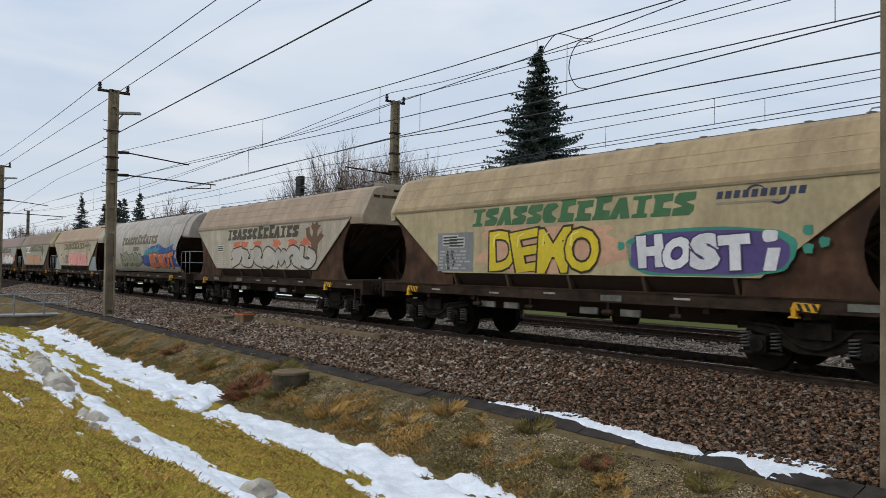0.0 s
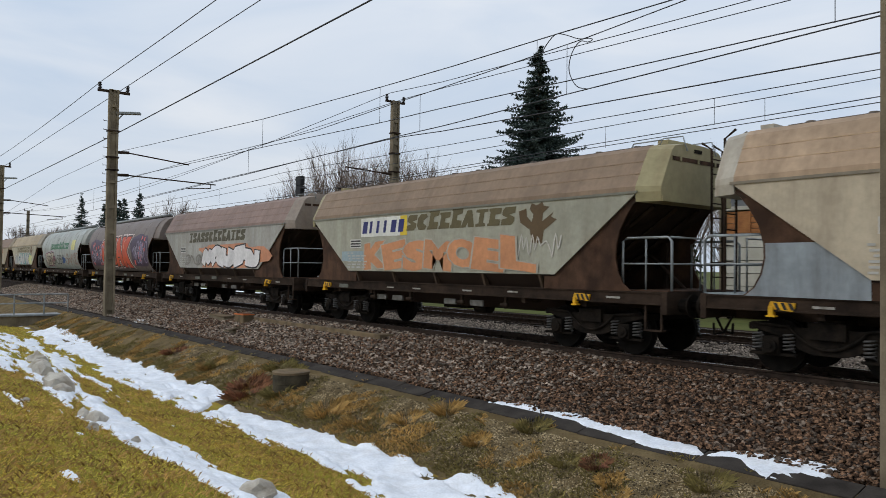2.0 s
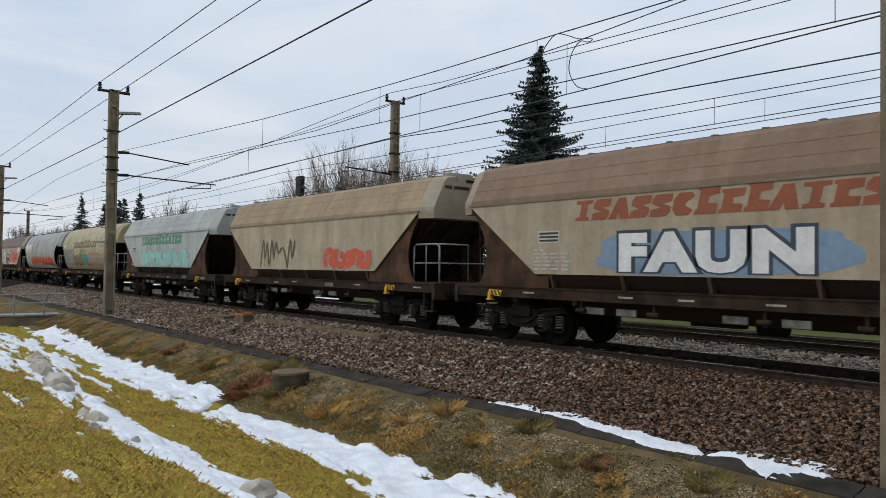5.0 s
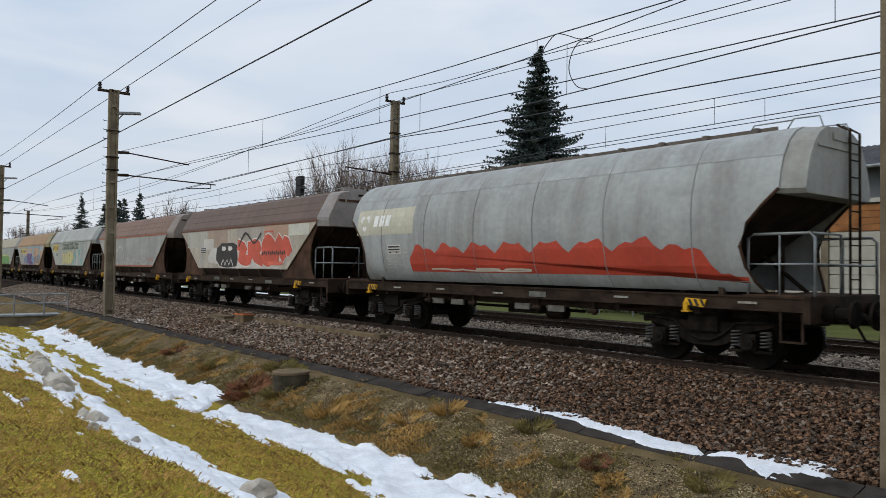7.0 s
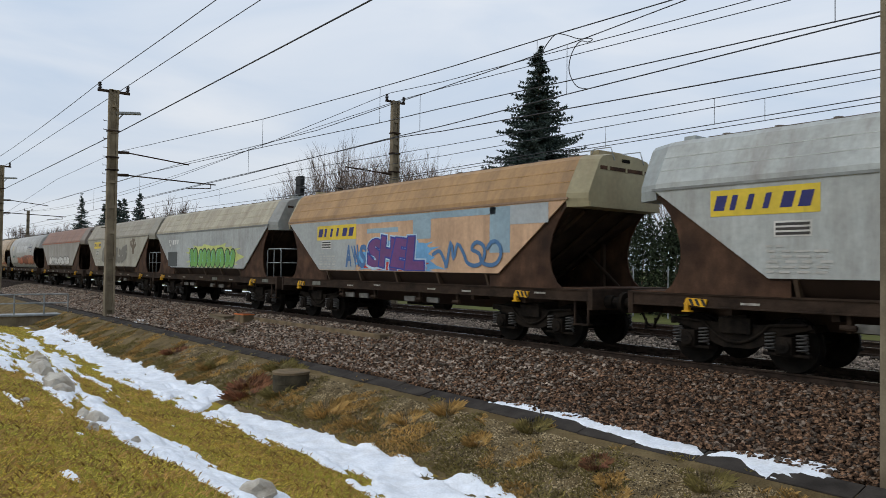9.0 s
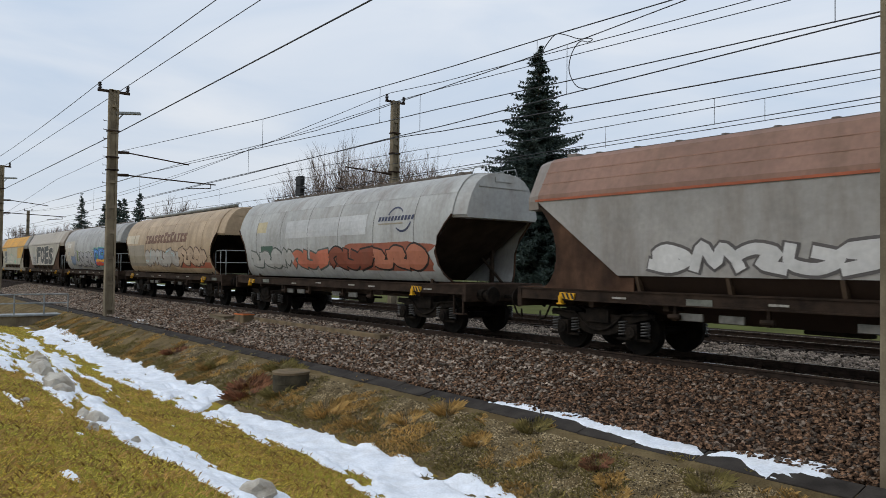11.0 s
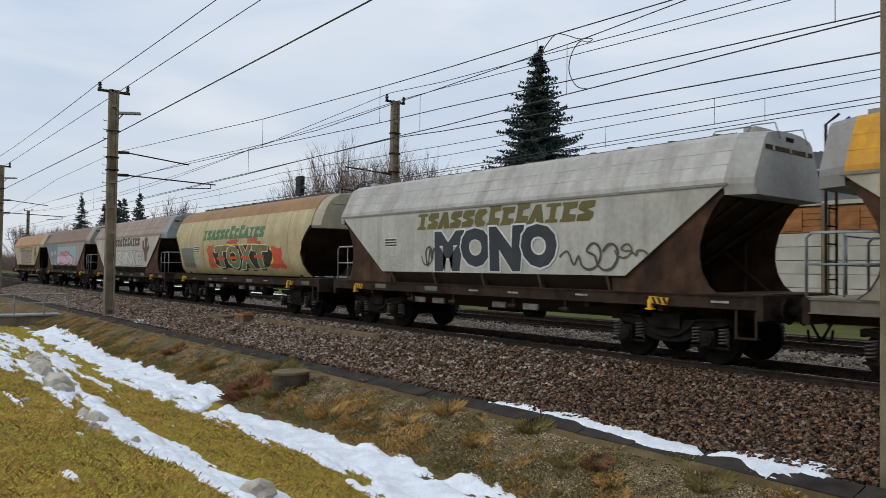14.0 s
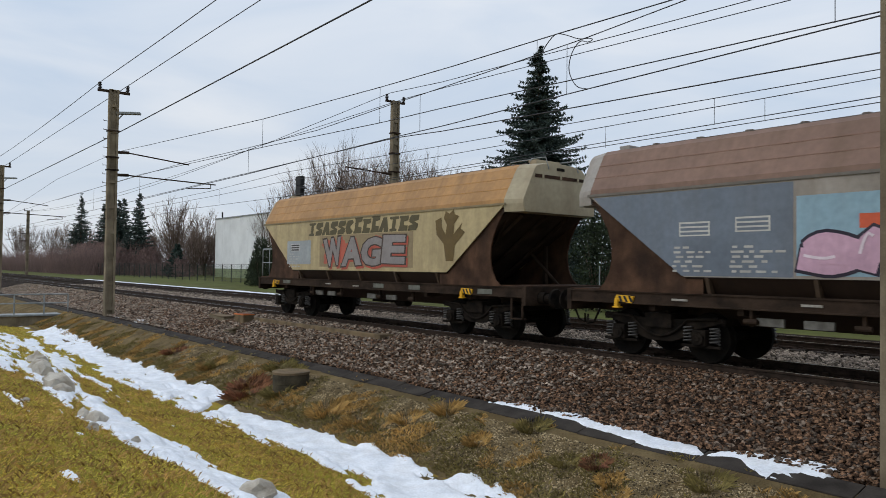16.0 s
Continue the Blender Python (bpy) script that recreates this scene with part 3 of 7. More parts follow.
def far_mast(x, y):
    mast = tagged(new("catenary_mast"), "concrete catenary mast beyond the far track", "mast")
    mast.location = (x, y, -0.35)
    top = 11.1
    body = Form()
    for s in (-1, 1):
        body.loft([[(-w, s * 0.17 - 0.05, z), (w, s * 0.17 - 0.05, z), (w, s * 0.17 + 0.05, z), (-w, s * 0.17 + 0.05, z)] for w, z in ((0.17, -0.3), (0.13, top))], close=True)
    body.loft([[(-w, -0.12, z), (w, -0.12, z), (w, 0.12, z), (-w, 0.12, z)] for w, z in ((0.08, -0.3), (0.06, top))], close=True)
    for k in range(9):
        body.box(-0.14, 0.14, -0.13, 0.13, 0.3 + k * 1.2, 0.46 + k * 1.2)
    link("post", body.mesh("post", M_CONCRETE, bevel=0.01), mast)
    link("cross_arm", Form().box(-0.05, 0.05, -0.62, 0.62, top - 0.12, top - 0.02).mesh("cross_arm", M_SILL), mast)
    for s in (-0.55, 0.55):
        ins = Form().tube([(0, s, top - .05), (0, s, top + 0.3)], 0.05, 8)
        for k in range(4):
            ins.tube([(0, s, top + 0.02 + 0.075 * k), (0, s, top + 0.06 + 0.075 * k)], 0.10, 10, 0.06)
        link("insulator", ins.mesh("insulator", M_INSUL, True), mast, "dark ribbed pin insulator")
    for z in (9.3, 8.2, 7.2):
        link("clamp", Form().box(-0.18, 0.18, -0.27, 0.27, z, z + 0.07).mesh("clamp", M_SILL), mast)
    for z0, z1, reach in ((7.1, 7.25, -3.0), (5.9, 6.1, -3.4)):
        a = Form().tube([(0, -0.2, z0), (0, -0.75, z0 + 0.03)], 0.07, 8).tube([(0, -0.7, z0 + 0.02), (-0.1, reach, z1)], 0.032, 8)
        link("cantilever_arm", a.mesh("cantilever_arm", M_SILL), mast, "thin cantilever tube with insulator")
    return mast


for x in (-32.3, -141.0):
    far_mast(x, 22.5)


def span(y, z, sag, x_first=-169.5, step=33.3, count=8, dz=0.0):
    return [(x_first + step * i, y, z, sag) for i in range(count)]


def hang(name, pts, r, label):
    form, line = Form(), []
    for a, b in zip(pts[:-1], pts[1:]):
        for i in range(12):
            u = i / 12
            line.append((a[0] + (b[0] - a[0]) * u, a[1] + (b[1] - a[1]) * u, a[2] + (b[2] - a[2]) * u - 4 * u * (1 - u) * a[3]))
    line.append(pts[-1][:3])
    form.tube(line, r, 6)
    return tagged(new(name, form.mesh(name, M_WIRE, True)), label, "overhead wire")


hang("feeder_wire", span(8.68, 10.28, 0.12), 0.016, "thin dark feeder wire on the mast tops")
hang("feeder_wire", span(9.92, 10.30, 0.0), 0.016, "thin dark feeder wire on the mast tops")
hang("feeder_wire", [(-170, 9.45, 7.95, 0), (-36.7, 9.45, 7.93, 0.0), (-14.6, 9.45, 8.13, 0.0), (30, 9.45, 8.5, 0)], 0.022, "thick dark cable along the masts")


def level(y, pts):
    """Points at one distance from the track's edge, straight from one to the next."""
    return [(x, y, z, 0.0) for x, z in pts]


hang("messenger_wire", level(13.25, [(-170, 7.4), (-103, 7.2), (-70, 9.0), (-51.5, 9.19), (-28.8, 7.95), (-19.9, 7.64), (-16.2, 7.55), (-12.1, 7.5), (-8.9, 7.43), (30, 7.2)]), 0.014, "carrying wire above the near track")
hang("messenger_wire", level(13.25, [(-170, 7.4), (-103, 7.3), (-69.9, 7.25), (-38.8, 7.1), (-30.2, 6.9), (-24.1, 6.81), (-19.3, 6.96), (-16.6, 7.02), (-11.3, 7.18), (-8.5, 7.34), (30, 8.2)]), 0.012, "second carrying wire above the near track")
hang("messenger_wire", level(13.25, [(-69.9, 7.2), (-45.7, 7.18), (-28.5, 6.74), (-19.8, 6.46), (-16.6, 6.41), (-12.1, 6.28), (-4.9, 6.1), (30, 5.8)]), 0.013, "auxiliary wire above the near track")
hang("contact_wire", level(13.25, [(-170, 5.6), (-69.9, 5.6), (-45.6, 5.66), (-30.1, 5.75), (-19.3, 5.88), (-16.6, 5.88), (-11.2, 5.96), (-4.9, 6.03), (40, 6.1)]), 0.014, "contact wire above the near track")
hang("contact_wire", level(13.25, [(-45.6, 5.72), (-30.1, 5.79), (-19.0, 5.85), (-16.6, 5.73), (-4.9, 5.41), (30, 5.2)]), 0.014, "second contact wire above the near track")
hang("feeder_wire", [(-141, 21.95, 10.6, 1.2), (-51.0, 21.95, 10.09, 0), (-45.5, 21.95, 10.32, 0), (-32.0, 21.95, 11.05, 0), (-27.5, 21.95, 10.78, 0), (-11.8, 21.95, 10.37, 0), (30, 21.95, 10.3, 0)], 0.016, "thin dark feeder wire beyond the far track")
hang("feeder_wire", [(-141, 23.05, 10.7, 0.8), (-51.5, 23.05, 10.61, 0), (-32.1, 23.05, 10.95, 0), (-28.9, 23.05, 10.91, 0), (-11.1, 23.05, 10.43, 0), (30, 23.05, 10.3, 0)], 0.016, "thin dark feeder wire beyond the far track")
hang("messenger_wire", level(19.1, [(-170, 7.0), (-105, 6.8), (-69, 6.8), (-49.0, 6.92), (-38.7, 7.15), (-23.9, 6.88), (-7.1, 6.64), (30, 6.9)]), 0.013, "carrying wire above the far track")
hang("messenger_wire", level(19.1, [(-105, 6.6), (-69, 6.5), (-49.0, 6.53), (-38.7, 6.63), (-23.9, 6.45), (-7.1, 6.44), (30, 6.5)]), 0.012, "auxiliary wire above the far track")
hang("contact_wire", level(19.1, [(-170, 5.7), (-69, 5.8), (-53.3, 5.9), (-39.4, 5.75), (-23.8, 5.88), (-7.1, 5.98), (40, 6.0)]), 0.013, "contact wire above the far track")
hang("contact_wire", level(19.1, [(-39.4, 5.72), (-23.8, 5.78), (-7.1, 5.84), (40, 5.9)]), 0.012, "second contact wire above the far track")
for x, y, z0, z1 in ((-28.8, 13.25, 6.75, 7.95), (-19.9, 13.25, 6.46, 7.64), (-30.2, 13.25, 5.75, 6.9), (-17.7, 13.25, 5.88, 7.0), (-12.8, 13.25, 7.14, 7.5), (-11.8, 13.25, 5.95, 7.16), (-15.3, 19.1, 5.75, 6.45), (-11.4, 19.1, 5.95, 6.68), (-9.9, 19.1, 5.84, 6.44), (-24.2, 19.1, 5.87, 6.88), (-48.2, 19.1, 5.85, 6.9), (-46, 13.25, 5.66, 7.15), (-57, 13.25, 5.62, 7.15), (-5.6, 13.25, 6.1, 7.3)):
    tagged(new("dropper_wire", Form().tube([(x, y, z0), (x, y, z1)], 0.008, 5).mesh("dropper_wire", M_WIRE)), "short vertical dropper between two wires", "overhead wire")


def rounded(pts, n=5):
    out = []
    for i in range(len(pts) - 1):
        p0, p1, p2, p3 = pts[max(i - 1, 0)], pts[i], pts[i + 1], pts[min(i + 2, len(pts) - 1)]
        for k in range(n):
            t = k / n
            out.append(tuple(0.5 * (2 * p1[j] + (p2[j] - p0[j]) * t + (2 * p0[j] - 5 * p1[j] + 4 * p2[j] - p3[j]) * t * t + (3 * p1[j] - p0[j] - 3 * p2[j] + p3[j]) * t ** 3) for j in (0, 1)))
    return out + [pts[-1]]


loop = [(-12.65, 7.12), (-12.45, 7.34), (-12.18, 7.5), (-11.87, 7.42), (-11.45, 7.22), (-11.15, 7.16), (-11.02, 7.1), (-11.15, 7.07), (-11.4, 7.14), (-11.65, 6.91), (-11.73, 6.51), (-11.5, 6.1), (-11.15, 5.96)]
tagged(new("jumper_cable", Form().tube([(x, 13.25, z) for x, z in rounded(loop)], 0.012, 6).mesh("jumper_cable", M_WIRE, True)), "looped jumper cable between the overhead wires", "cable")


# ---- wagons ----
A_TIP, A_BOT_F, A_BOT_R = 6.45, 4.3, -4.2
A_ROOF = [(-1.45, 3.25), (-1.44, 3.36), (-1.30, 3.62), (-1.16, 3.88), (-1.02, 4.13), (-0.90, 4.22), (-0.50, 4.29), (0.0, 4.31), (0.50, 4.29), (0.90, 4.22), (1.02, 4.13), (1.16, 3.88), (1.30, 3.62), (1.44, 3.36), (1.45, 3.25)]
B_SIDE = [(-1.08, 1.36), (-1.26, 1.55), (-1.38, 1.80), (-1.46, 2.15), (-1.49, 2.55), (-1.49, 2.85), (-1.46, 3.10), (-1.38, 3.40), (-1.26, 3.68), (-1.08, 3.94), (-0.86, 4.12), (-0.58, 4.23), (0.0, 4.28)]


def b_end(z):
    """Half length of the rounded wagon's flank at height z."""
    if z >= 3.05:
        return 6.6 - 0.02 * (z - 3.05)
    return 5.92 + 0.68 * min(1.0, abs((z - 2.15) / 0.9)) ** 1.9 * (1.0 if z > 2.15 else 0.55)


def side_y(kind, z):
    if kind == "A":
        return -1.45
    zs, ys = [p[1] for p in B_SIDE], [p[0] for p in B_SIDE]
    return float(np.interp(z, zs, ys))


def wagon_meshes():
    me = {}
    # angular wagon: flat flanks, roof, hoods
    flank = Form().prism([(A_BOT_R, 1.61), (A_BOT_F, 1.61), (A_TIP, 3.25), (-A_TIP, 3.25)], -1.45, -1.42)
    me["A_flank"] = flank.mesh("flank", M_SILL)
    xs = np.linspace(-6.40, 6.40, 33)
    me["A_roof"] = Form().loft([[(x, y * (1.004 if i % 2 else 1.0), z + (0.006 if i % 2 else 0)) for y, z in A_ROOF] for i, x in enumerate(xs)]).mesh("roof", M_SILL, False)
    gut = Form().box(-6.46, 6.46, -1.475, -1.445, 3.22, 3.27)
    me["A_gutter"] = gut.mesh("gutter", M_SILL)
    seams = Form()
    for y, z in ((-1.305, 3.62), (-1.165, 3.88)):
        seams.box(-6.4, 6.4, y - 0.008, y + 0.004, z - 0.006, z + 0.006)
    me["A_roof_seam"] = seams.mesh("roof_seam", M_SILL)
    hood_pts = [(y, z) for y, z in A_ROOF] + [(1.42, 3.06), (-1.42, 3.06)]
    n = len(hood_pts)

    def hood(s):
        f = Form()
        f.add([(s * 6.40, y, z) for y, z in hood_pts] + [(s * 6.86, y * 0.87, 3.06 + (z - 3.06) * 0.97) for y, z in hood_pts],
              [tuple(range(n)), tuple(reversed(range(n, 2 * n)))] + [(i, (i + 1) % n, (i + 1) % n + n, i + n) for i in range(n)])
        for y in (-0.62, 0.0, 0.62):
            f.box(*sorted((s * 6.85, s * 6.885)), y - 0.03, y + 0.03, 3.88, 3.98)
        f.prism([(s * 6.2, 4.24), (s * 6.45, 4.14), (s * 6.45, 4.40), (s * 6.2, 4.40)], -0.42, 0.42)
        f.box(*sorted((s * 6.84, s * 6.885)), -1.23, 1.23, 3.06, 3.18)
        return f.mesh("end_hood", M_SILL)

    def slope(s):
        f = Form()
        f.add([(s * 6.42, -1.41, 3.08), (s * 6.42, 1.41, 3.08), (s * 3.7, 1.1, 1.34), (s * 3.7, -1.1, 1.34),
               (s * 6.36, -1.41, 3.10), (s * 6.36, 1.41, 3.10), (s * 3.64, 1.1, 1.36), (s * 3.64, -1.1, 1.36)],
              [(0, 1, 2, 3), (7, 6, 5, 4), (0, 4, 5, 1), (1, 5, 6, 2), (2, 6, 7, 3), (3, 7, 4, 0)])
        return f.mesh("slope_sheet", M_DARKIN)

    def plates(s, side):
        """The curved web under the hood that carries the overhang."""
        t0 = A_BOT_F if s > 0 else -A_BOT_R
        arc = [(6.40, 3.12), (6.16, 2.82), (5.98, 2.50), (5.90, 2.20), (5.89, 1.95), (5.95, 1.68), (6.08, 1.45), (6.26, 1.31)]
        pts = [(t0 - 0.35, 1.30), (t0 - 0.35, 1.66), (t0 - 0.12, 1.72), (6.22, 3.20)] + arc
        return Form().prism([(s * a, b) for a, b in pts], min(side * 1.355, side * 1.39), max(side * 1.355, side * 1.39)).mesh("end_plate", M_RUST)

    def cover(s):
        t0 = A_BOT_F if s > 0 else -A_BOT_R
        pts = [(t0 + 0.02, 1.30), (t0 + 0.02, 1.72), (t0 + 0.72, 2.20), (5.86, 2.20), (5.85, 1.95), (5.91, 1.68), (6.04, 1.45), (6.22, 1.31)]
        return Form().prism([(s * a, b) for a, b in pts], -1.402, -1.392).mesh("web_cover", M_GALV)

    for s, k in ((1, "f"), (-1, "r")):
        me["A_cover_" + k] = cover(s)
        me["A_hood_" + k], me["slope_" + k] = hood(s), slope(s)
        me["A_vent_" + k] = Form().box(*sorted((s * 6.855, s * 6.872)), -0.88, 0.88, 3.89, 3.97).mesh("vent_band", M_RUST)
        me["A_slot_" + k] = Form().box(*sorted((s * 6.855, s * 6.878)), -0.13, 0.13, 4.10, 4.17).mesh("vent_slot", M_STEEL)
        for side, q in ((-1, "n"), (1, "o")):
            me["A_plate_" + k + q] = plates(s, side)
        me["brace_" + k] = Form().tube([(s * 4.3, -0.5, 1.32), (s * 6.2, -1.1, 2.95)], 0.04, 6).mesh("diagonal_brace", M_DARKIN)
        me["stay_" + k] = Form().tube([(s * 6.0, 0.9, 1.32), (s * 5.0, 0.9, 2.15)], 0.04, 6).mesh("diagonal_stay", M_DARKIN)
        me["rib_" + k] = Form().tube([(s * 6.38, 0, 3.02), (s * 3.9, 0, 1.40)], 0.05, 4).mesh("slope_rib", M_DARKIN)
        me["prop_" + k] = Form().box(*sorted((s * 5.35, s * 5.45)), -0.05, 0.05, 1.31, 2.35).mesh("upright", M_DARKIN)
    trough = Form().loft([[(A_BOT_R, -1.43, 1.62), (A_BOT_R * .98, -1.16, 1.30), (A_BOT_R * .9, -0.45, 0.72)], [(A_BOT_F, -1.43, 1.62), (A_BOT_F * .98, -1.16, 1.30), (A_BOT_F * .9, -0.45, 0.72)]])
    me["A_trough"] = trough.mesh("discharge_trough", M_DARKIN)
    me["A_rib"] = Form().add([(-0.035, -1.455, 1.60), (0.035, -1.455, 1.60), (0.035, -1.33, 1.27), (-0.035, -1.33, 1.27), (-0.035, -1.36, 1.60), (0.035, -1.36, 1.60), (0.035, -1.20, 1.27), (-0.035, -1.20, 1.27)],
                             [(0, 1, 2, 3), (7, 6, 5, 4), (0, 4, 5, 1), (2, 6, 7, 3), (1, 5, 6, 2), (0, 3, 7, 4)]).mesh("rib", M_SILL)
    # rounded wagon: one barrel skin
    full = B_SIDE + [(-y, z) for y, z in reversed(B_SIDE[:-1])]
    crown = [(y * 1.003, z + 0.004) for y, z in full if z >= 3.67]
    me["B_roof"] = Form().loft([[(u * 6.595, y, z) for y, z in crown] for u in np.linspace(-1, 1, 5)]).mesh("roof", M_SILL, True)
    rows = []
    for u in np.linspace(-1, 1, 29):
        rows.append([(u * b_end(z), y, z) for y, z in full])
    me["B_barrel"] = Form().loft(rows).mesh("barrel", M_SILL, True)
    for s, k in ((1, "f"), (-1, "r")):
        top = [(y, z) for y, z in full if z >= 3.05]
        pts = top + [(1.40, 3.02), (-1.40, 3.02)]
        n2 = len(pts)
        f = Form().add([(s * 6.54, y * .995, z) for y, z in pts] + [(s * 6.96, y * .87, 3.02 + (z - 3.02) * .97) for y, z in pts],
                       [tuple(range(n2)), tuple(reversed(range(n2, 2 * n2)))] + [(i, (i + 1) % n2, (i + 1) % n2 + n2, i + n2) for i in range(n2)])
        f.box(*sorted((s * 6.95, s * 6.985)), -0.85, 0.85, 3.84, 3.89)
        f.box(*sorted((s * 6.95, s * 6.985)), -0.3, 0.3, 4.00, 4.12)
        me["B_hood_" + k] = f.mesh("end_hood", M_SILL)
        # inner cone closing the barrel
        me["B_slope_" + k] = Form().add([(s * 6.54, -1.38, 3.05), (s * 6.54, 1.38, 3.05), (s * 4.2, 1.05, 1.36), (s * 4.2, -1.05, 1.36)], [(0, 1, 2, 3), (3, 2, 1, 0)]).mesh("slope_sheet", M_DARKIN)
        rim = []
        for y, z in B_SIDE:
            if z <= 3.12:
                rim.append((s * (b_end(z) + 0.005), y * 1.004, z))
        for side, q in ((1, "n"), (-1, "o")):
            me["B_rim_" + k + q] = Form().tube([(a, b * side, c) for a, b, c in rim], 0.028, 6).mesh("end_rim", M_RUST, True)
    me["B_band"] = Form().loft([[(-0.012, y * 1.003, z) for y, z in full], [(0, y * 1.009, z + .004) for y, z in full], [(0.012, y * 1.003, z) for y, z in full]]).mesh("weld_band", M_SILL, True)
    # shared running gear
    me["side_sill"] = Form().add([(x, y, z) for x in (-7.0, 7.0) for y, z in ((-0.07, 1.31), (0.05, 1.31), (0.05, 1.28), (-0.02, 1.28), (-0.02, 1.085), (0.05, 1.085), (0.05, 1.06), (-0.07, 1.06), (-0.07, 1.085), (-0.045, 1.085), (-0.045, 1.28), (-0.07, 1.28))],
                                 [(i, (i + 1) % 12, (i + 1) % 12 + 12, i + 12) for i in range(12)] + [tuple(range(12)), tuple(reversed(range(12, 24)))]).mesh("side_sill", M_SILL)
    me["centre_sill"] = Form().box(-7.0, 7.0, -0.04, 0.04, 0.85, 1.25).mesh("centre_sill", M_SILL)
    me["cross_beam"] = Form().box(-0.06, 0.06, -1.28, 1.28, 0.95, 1.28).mesh("cross_beam", M_SILL)
    me["headstock"] = Form().box(-0.06, 0.06, -1.38, 1.38, 0.88, 1.32).mesh("headstock", M_SILL, bevel=0.012)
    deck = Form()
    deck.box(5.9, 7.05, -1.3, 1.3, 1.312, 1.335)
    me["deck"] = deck.mesh("end_deck", M_RUST)
    buf = Form().tube([(0, 0, 0), (0.22, 0, 0)], 0.14, 14).tube([(0.2, 0, 0), (0.48, 0, 0)], 0.10, 12).tube([(0.48, 0, 0), (0.53, 0, 0)], 0.23, 18, 0.21)
    me["buffer"] = buf.mesh("buffer", M_STEEL, False)
    hook = Form().tube([(7.0, 0, 1.0), (7.3, 0, 1.0), (7.5, 0, 0.9), (7.56, 0, 0.82)], 0.05, 8).tube([(7.05, 0.25, 0.95), (7.25, 0.28, 0.55), (7.5, 0.2, 0.5), (7.57, 0.1, 0.7)], 0.025, 6)
    me["coupler"] = hook.mesh("screw_coupling", M_STEEL, True)
    w = Form()
    for s in (-1, 1):
        w.tube([(0, s * 0.82, 0), (0, s * 0.69, 0)], 0.455, 32).tube([(0, s * 0.69, 0), (0, s * 0.66, 0)], 0.485, 32).tube([(0, s * 0.80, 0), (0, s * 0.835, 0)], 0.36, 24, 0.20).tube([(0, s * 0.82, 0), (0, s * 0.98, 0)], 0.11, 14)
    w.tube([(0, -0.7, 0), (0, 0.7, 0)], 0.085, 12)
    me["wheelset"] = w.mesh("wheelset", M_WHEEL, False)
    fr = Form()
    for s in (-1, 1):
        y0, y1 = s * 1.03, s * 0.97
        top = [(-1.35, 0.78), (-1.30, 0.86), (-0.5, 0.80), (0.5, 0.80), (1.30, 0.86), (1.35, 0.78), (1.15, 0.72), (0.75, 0.62), (0.45, 0.42), (0.25, 0.36), (-0.25, 0.36), (-0.45, 0.42), (-0.75, 0.62), (-1.15, 0.72)]
        fr.prism(top, min(y0, y1), max(y0, y1))
        fr.tube([(-1.25, y0 - 0.02 * -s, 0.84)] + [(u, s * 1.06, 0.46 + 0.34 * (abs(u) / 0.62) ** 2) for u in np.linspace(-0.62, 0.62, 11)] + [(1.25, s * 1.05, 0.84)], 0.03, 6)
        fr.box(-0.30, 0.30, s * 1.0 - 0.1, s * 1.0 + 0.1, 0.62, 0.90)
    fr.box(-0.18, 0.18, -1.0, 1.0, 0.72, 0.95)
    fr.box(-1.36, -1.28, -1.0, 1.0, 0.72, 0.84).box(1.28, 1.36, -1.0, 1.0, 0.72, 0.84)
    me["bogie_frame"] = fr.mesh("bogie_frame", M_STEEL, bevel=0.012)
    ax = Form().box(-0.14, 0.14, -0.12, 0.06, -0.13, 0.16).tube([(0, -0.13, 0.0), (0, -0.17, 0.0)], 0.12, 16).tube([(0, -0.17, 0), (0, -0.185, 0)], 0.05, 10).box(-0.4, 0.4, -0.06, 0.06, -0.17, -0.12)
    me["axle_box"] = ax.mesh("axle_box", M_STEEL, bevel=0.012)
    coil = [(0.085 * math.cos(a), 0.085 * math.sin(a), -0.12 + 0.30 * a / (2 * math.pi * 5)) for a in np.linspace(0, 2 * math.pi * 5, 60)]
    me["spring"] = Form().tube(coil, 0.019, 5).mesh("coil_spring", surface("grey_spring_steel", (0.06, 0.058, 0.055), (0.10, 0.095, 0.09), 6, 0.6, 0.2, 0.05), True)
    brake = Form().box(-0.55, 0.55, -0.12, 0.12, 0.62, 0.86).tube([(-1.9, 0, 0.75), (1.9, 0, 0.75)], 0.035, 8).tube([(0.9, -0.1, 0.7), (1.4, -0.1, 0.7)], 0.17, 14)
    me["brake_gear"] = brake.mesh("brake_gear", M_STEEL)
    me["valve_box"] = Form().box(-0.24, 0.24, -0.03, 0.03, -0.07, 0.07).mesh("valve_box", surface("pale_grey_box_paint", lin(120, 118, 112), lin(86, 84, 78), 5, 0.7), bevel=0.01)
    me["bracket"] = Form().box(-0.03, 0.03, -0.04, 0.04, -0.28, 0.0).tube([(-0.12, -0.05, -0.2), (0.12, -0.05, -0.2)], 0.05, 10).mesh("bracket", M_SILL)
    me["walkway"] = Form().box(-6.0, 6.0, -0.02, 0.02, 4.29, 4.36).mesh("roof_rail_strip", M_SILL)
    me["hatch"] = Form().tube([(0, -0.3, 4.26), (0, -0.3, 4.37)], 0.10, 10, 0.08).mesh("roof_hatch", M_SILL)
    me["roof_pipe"] = Form().tube([(-6.3, -0.45, 4.36), (6.3, -0.45, 4.36)], 0.07, 10).mesh("roof_pipe", M_GALV, True)
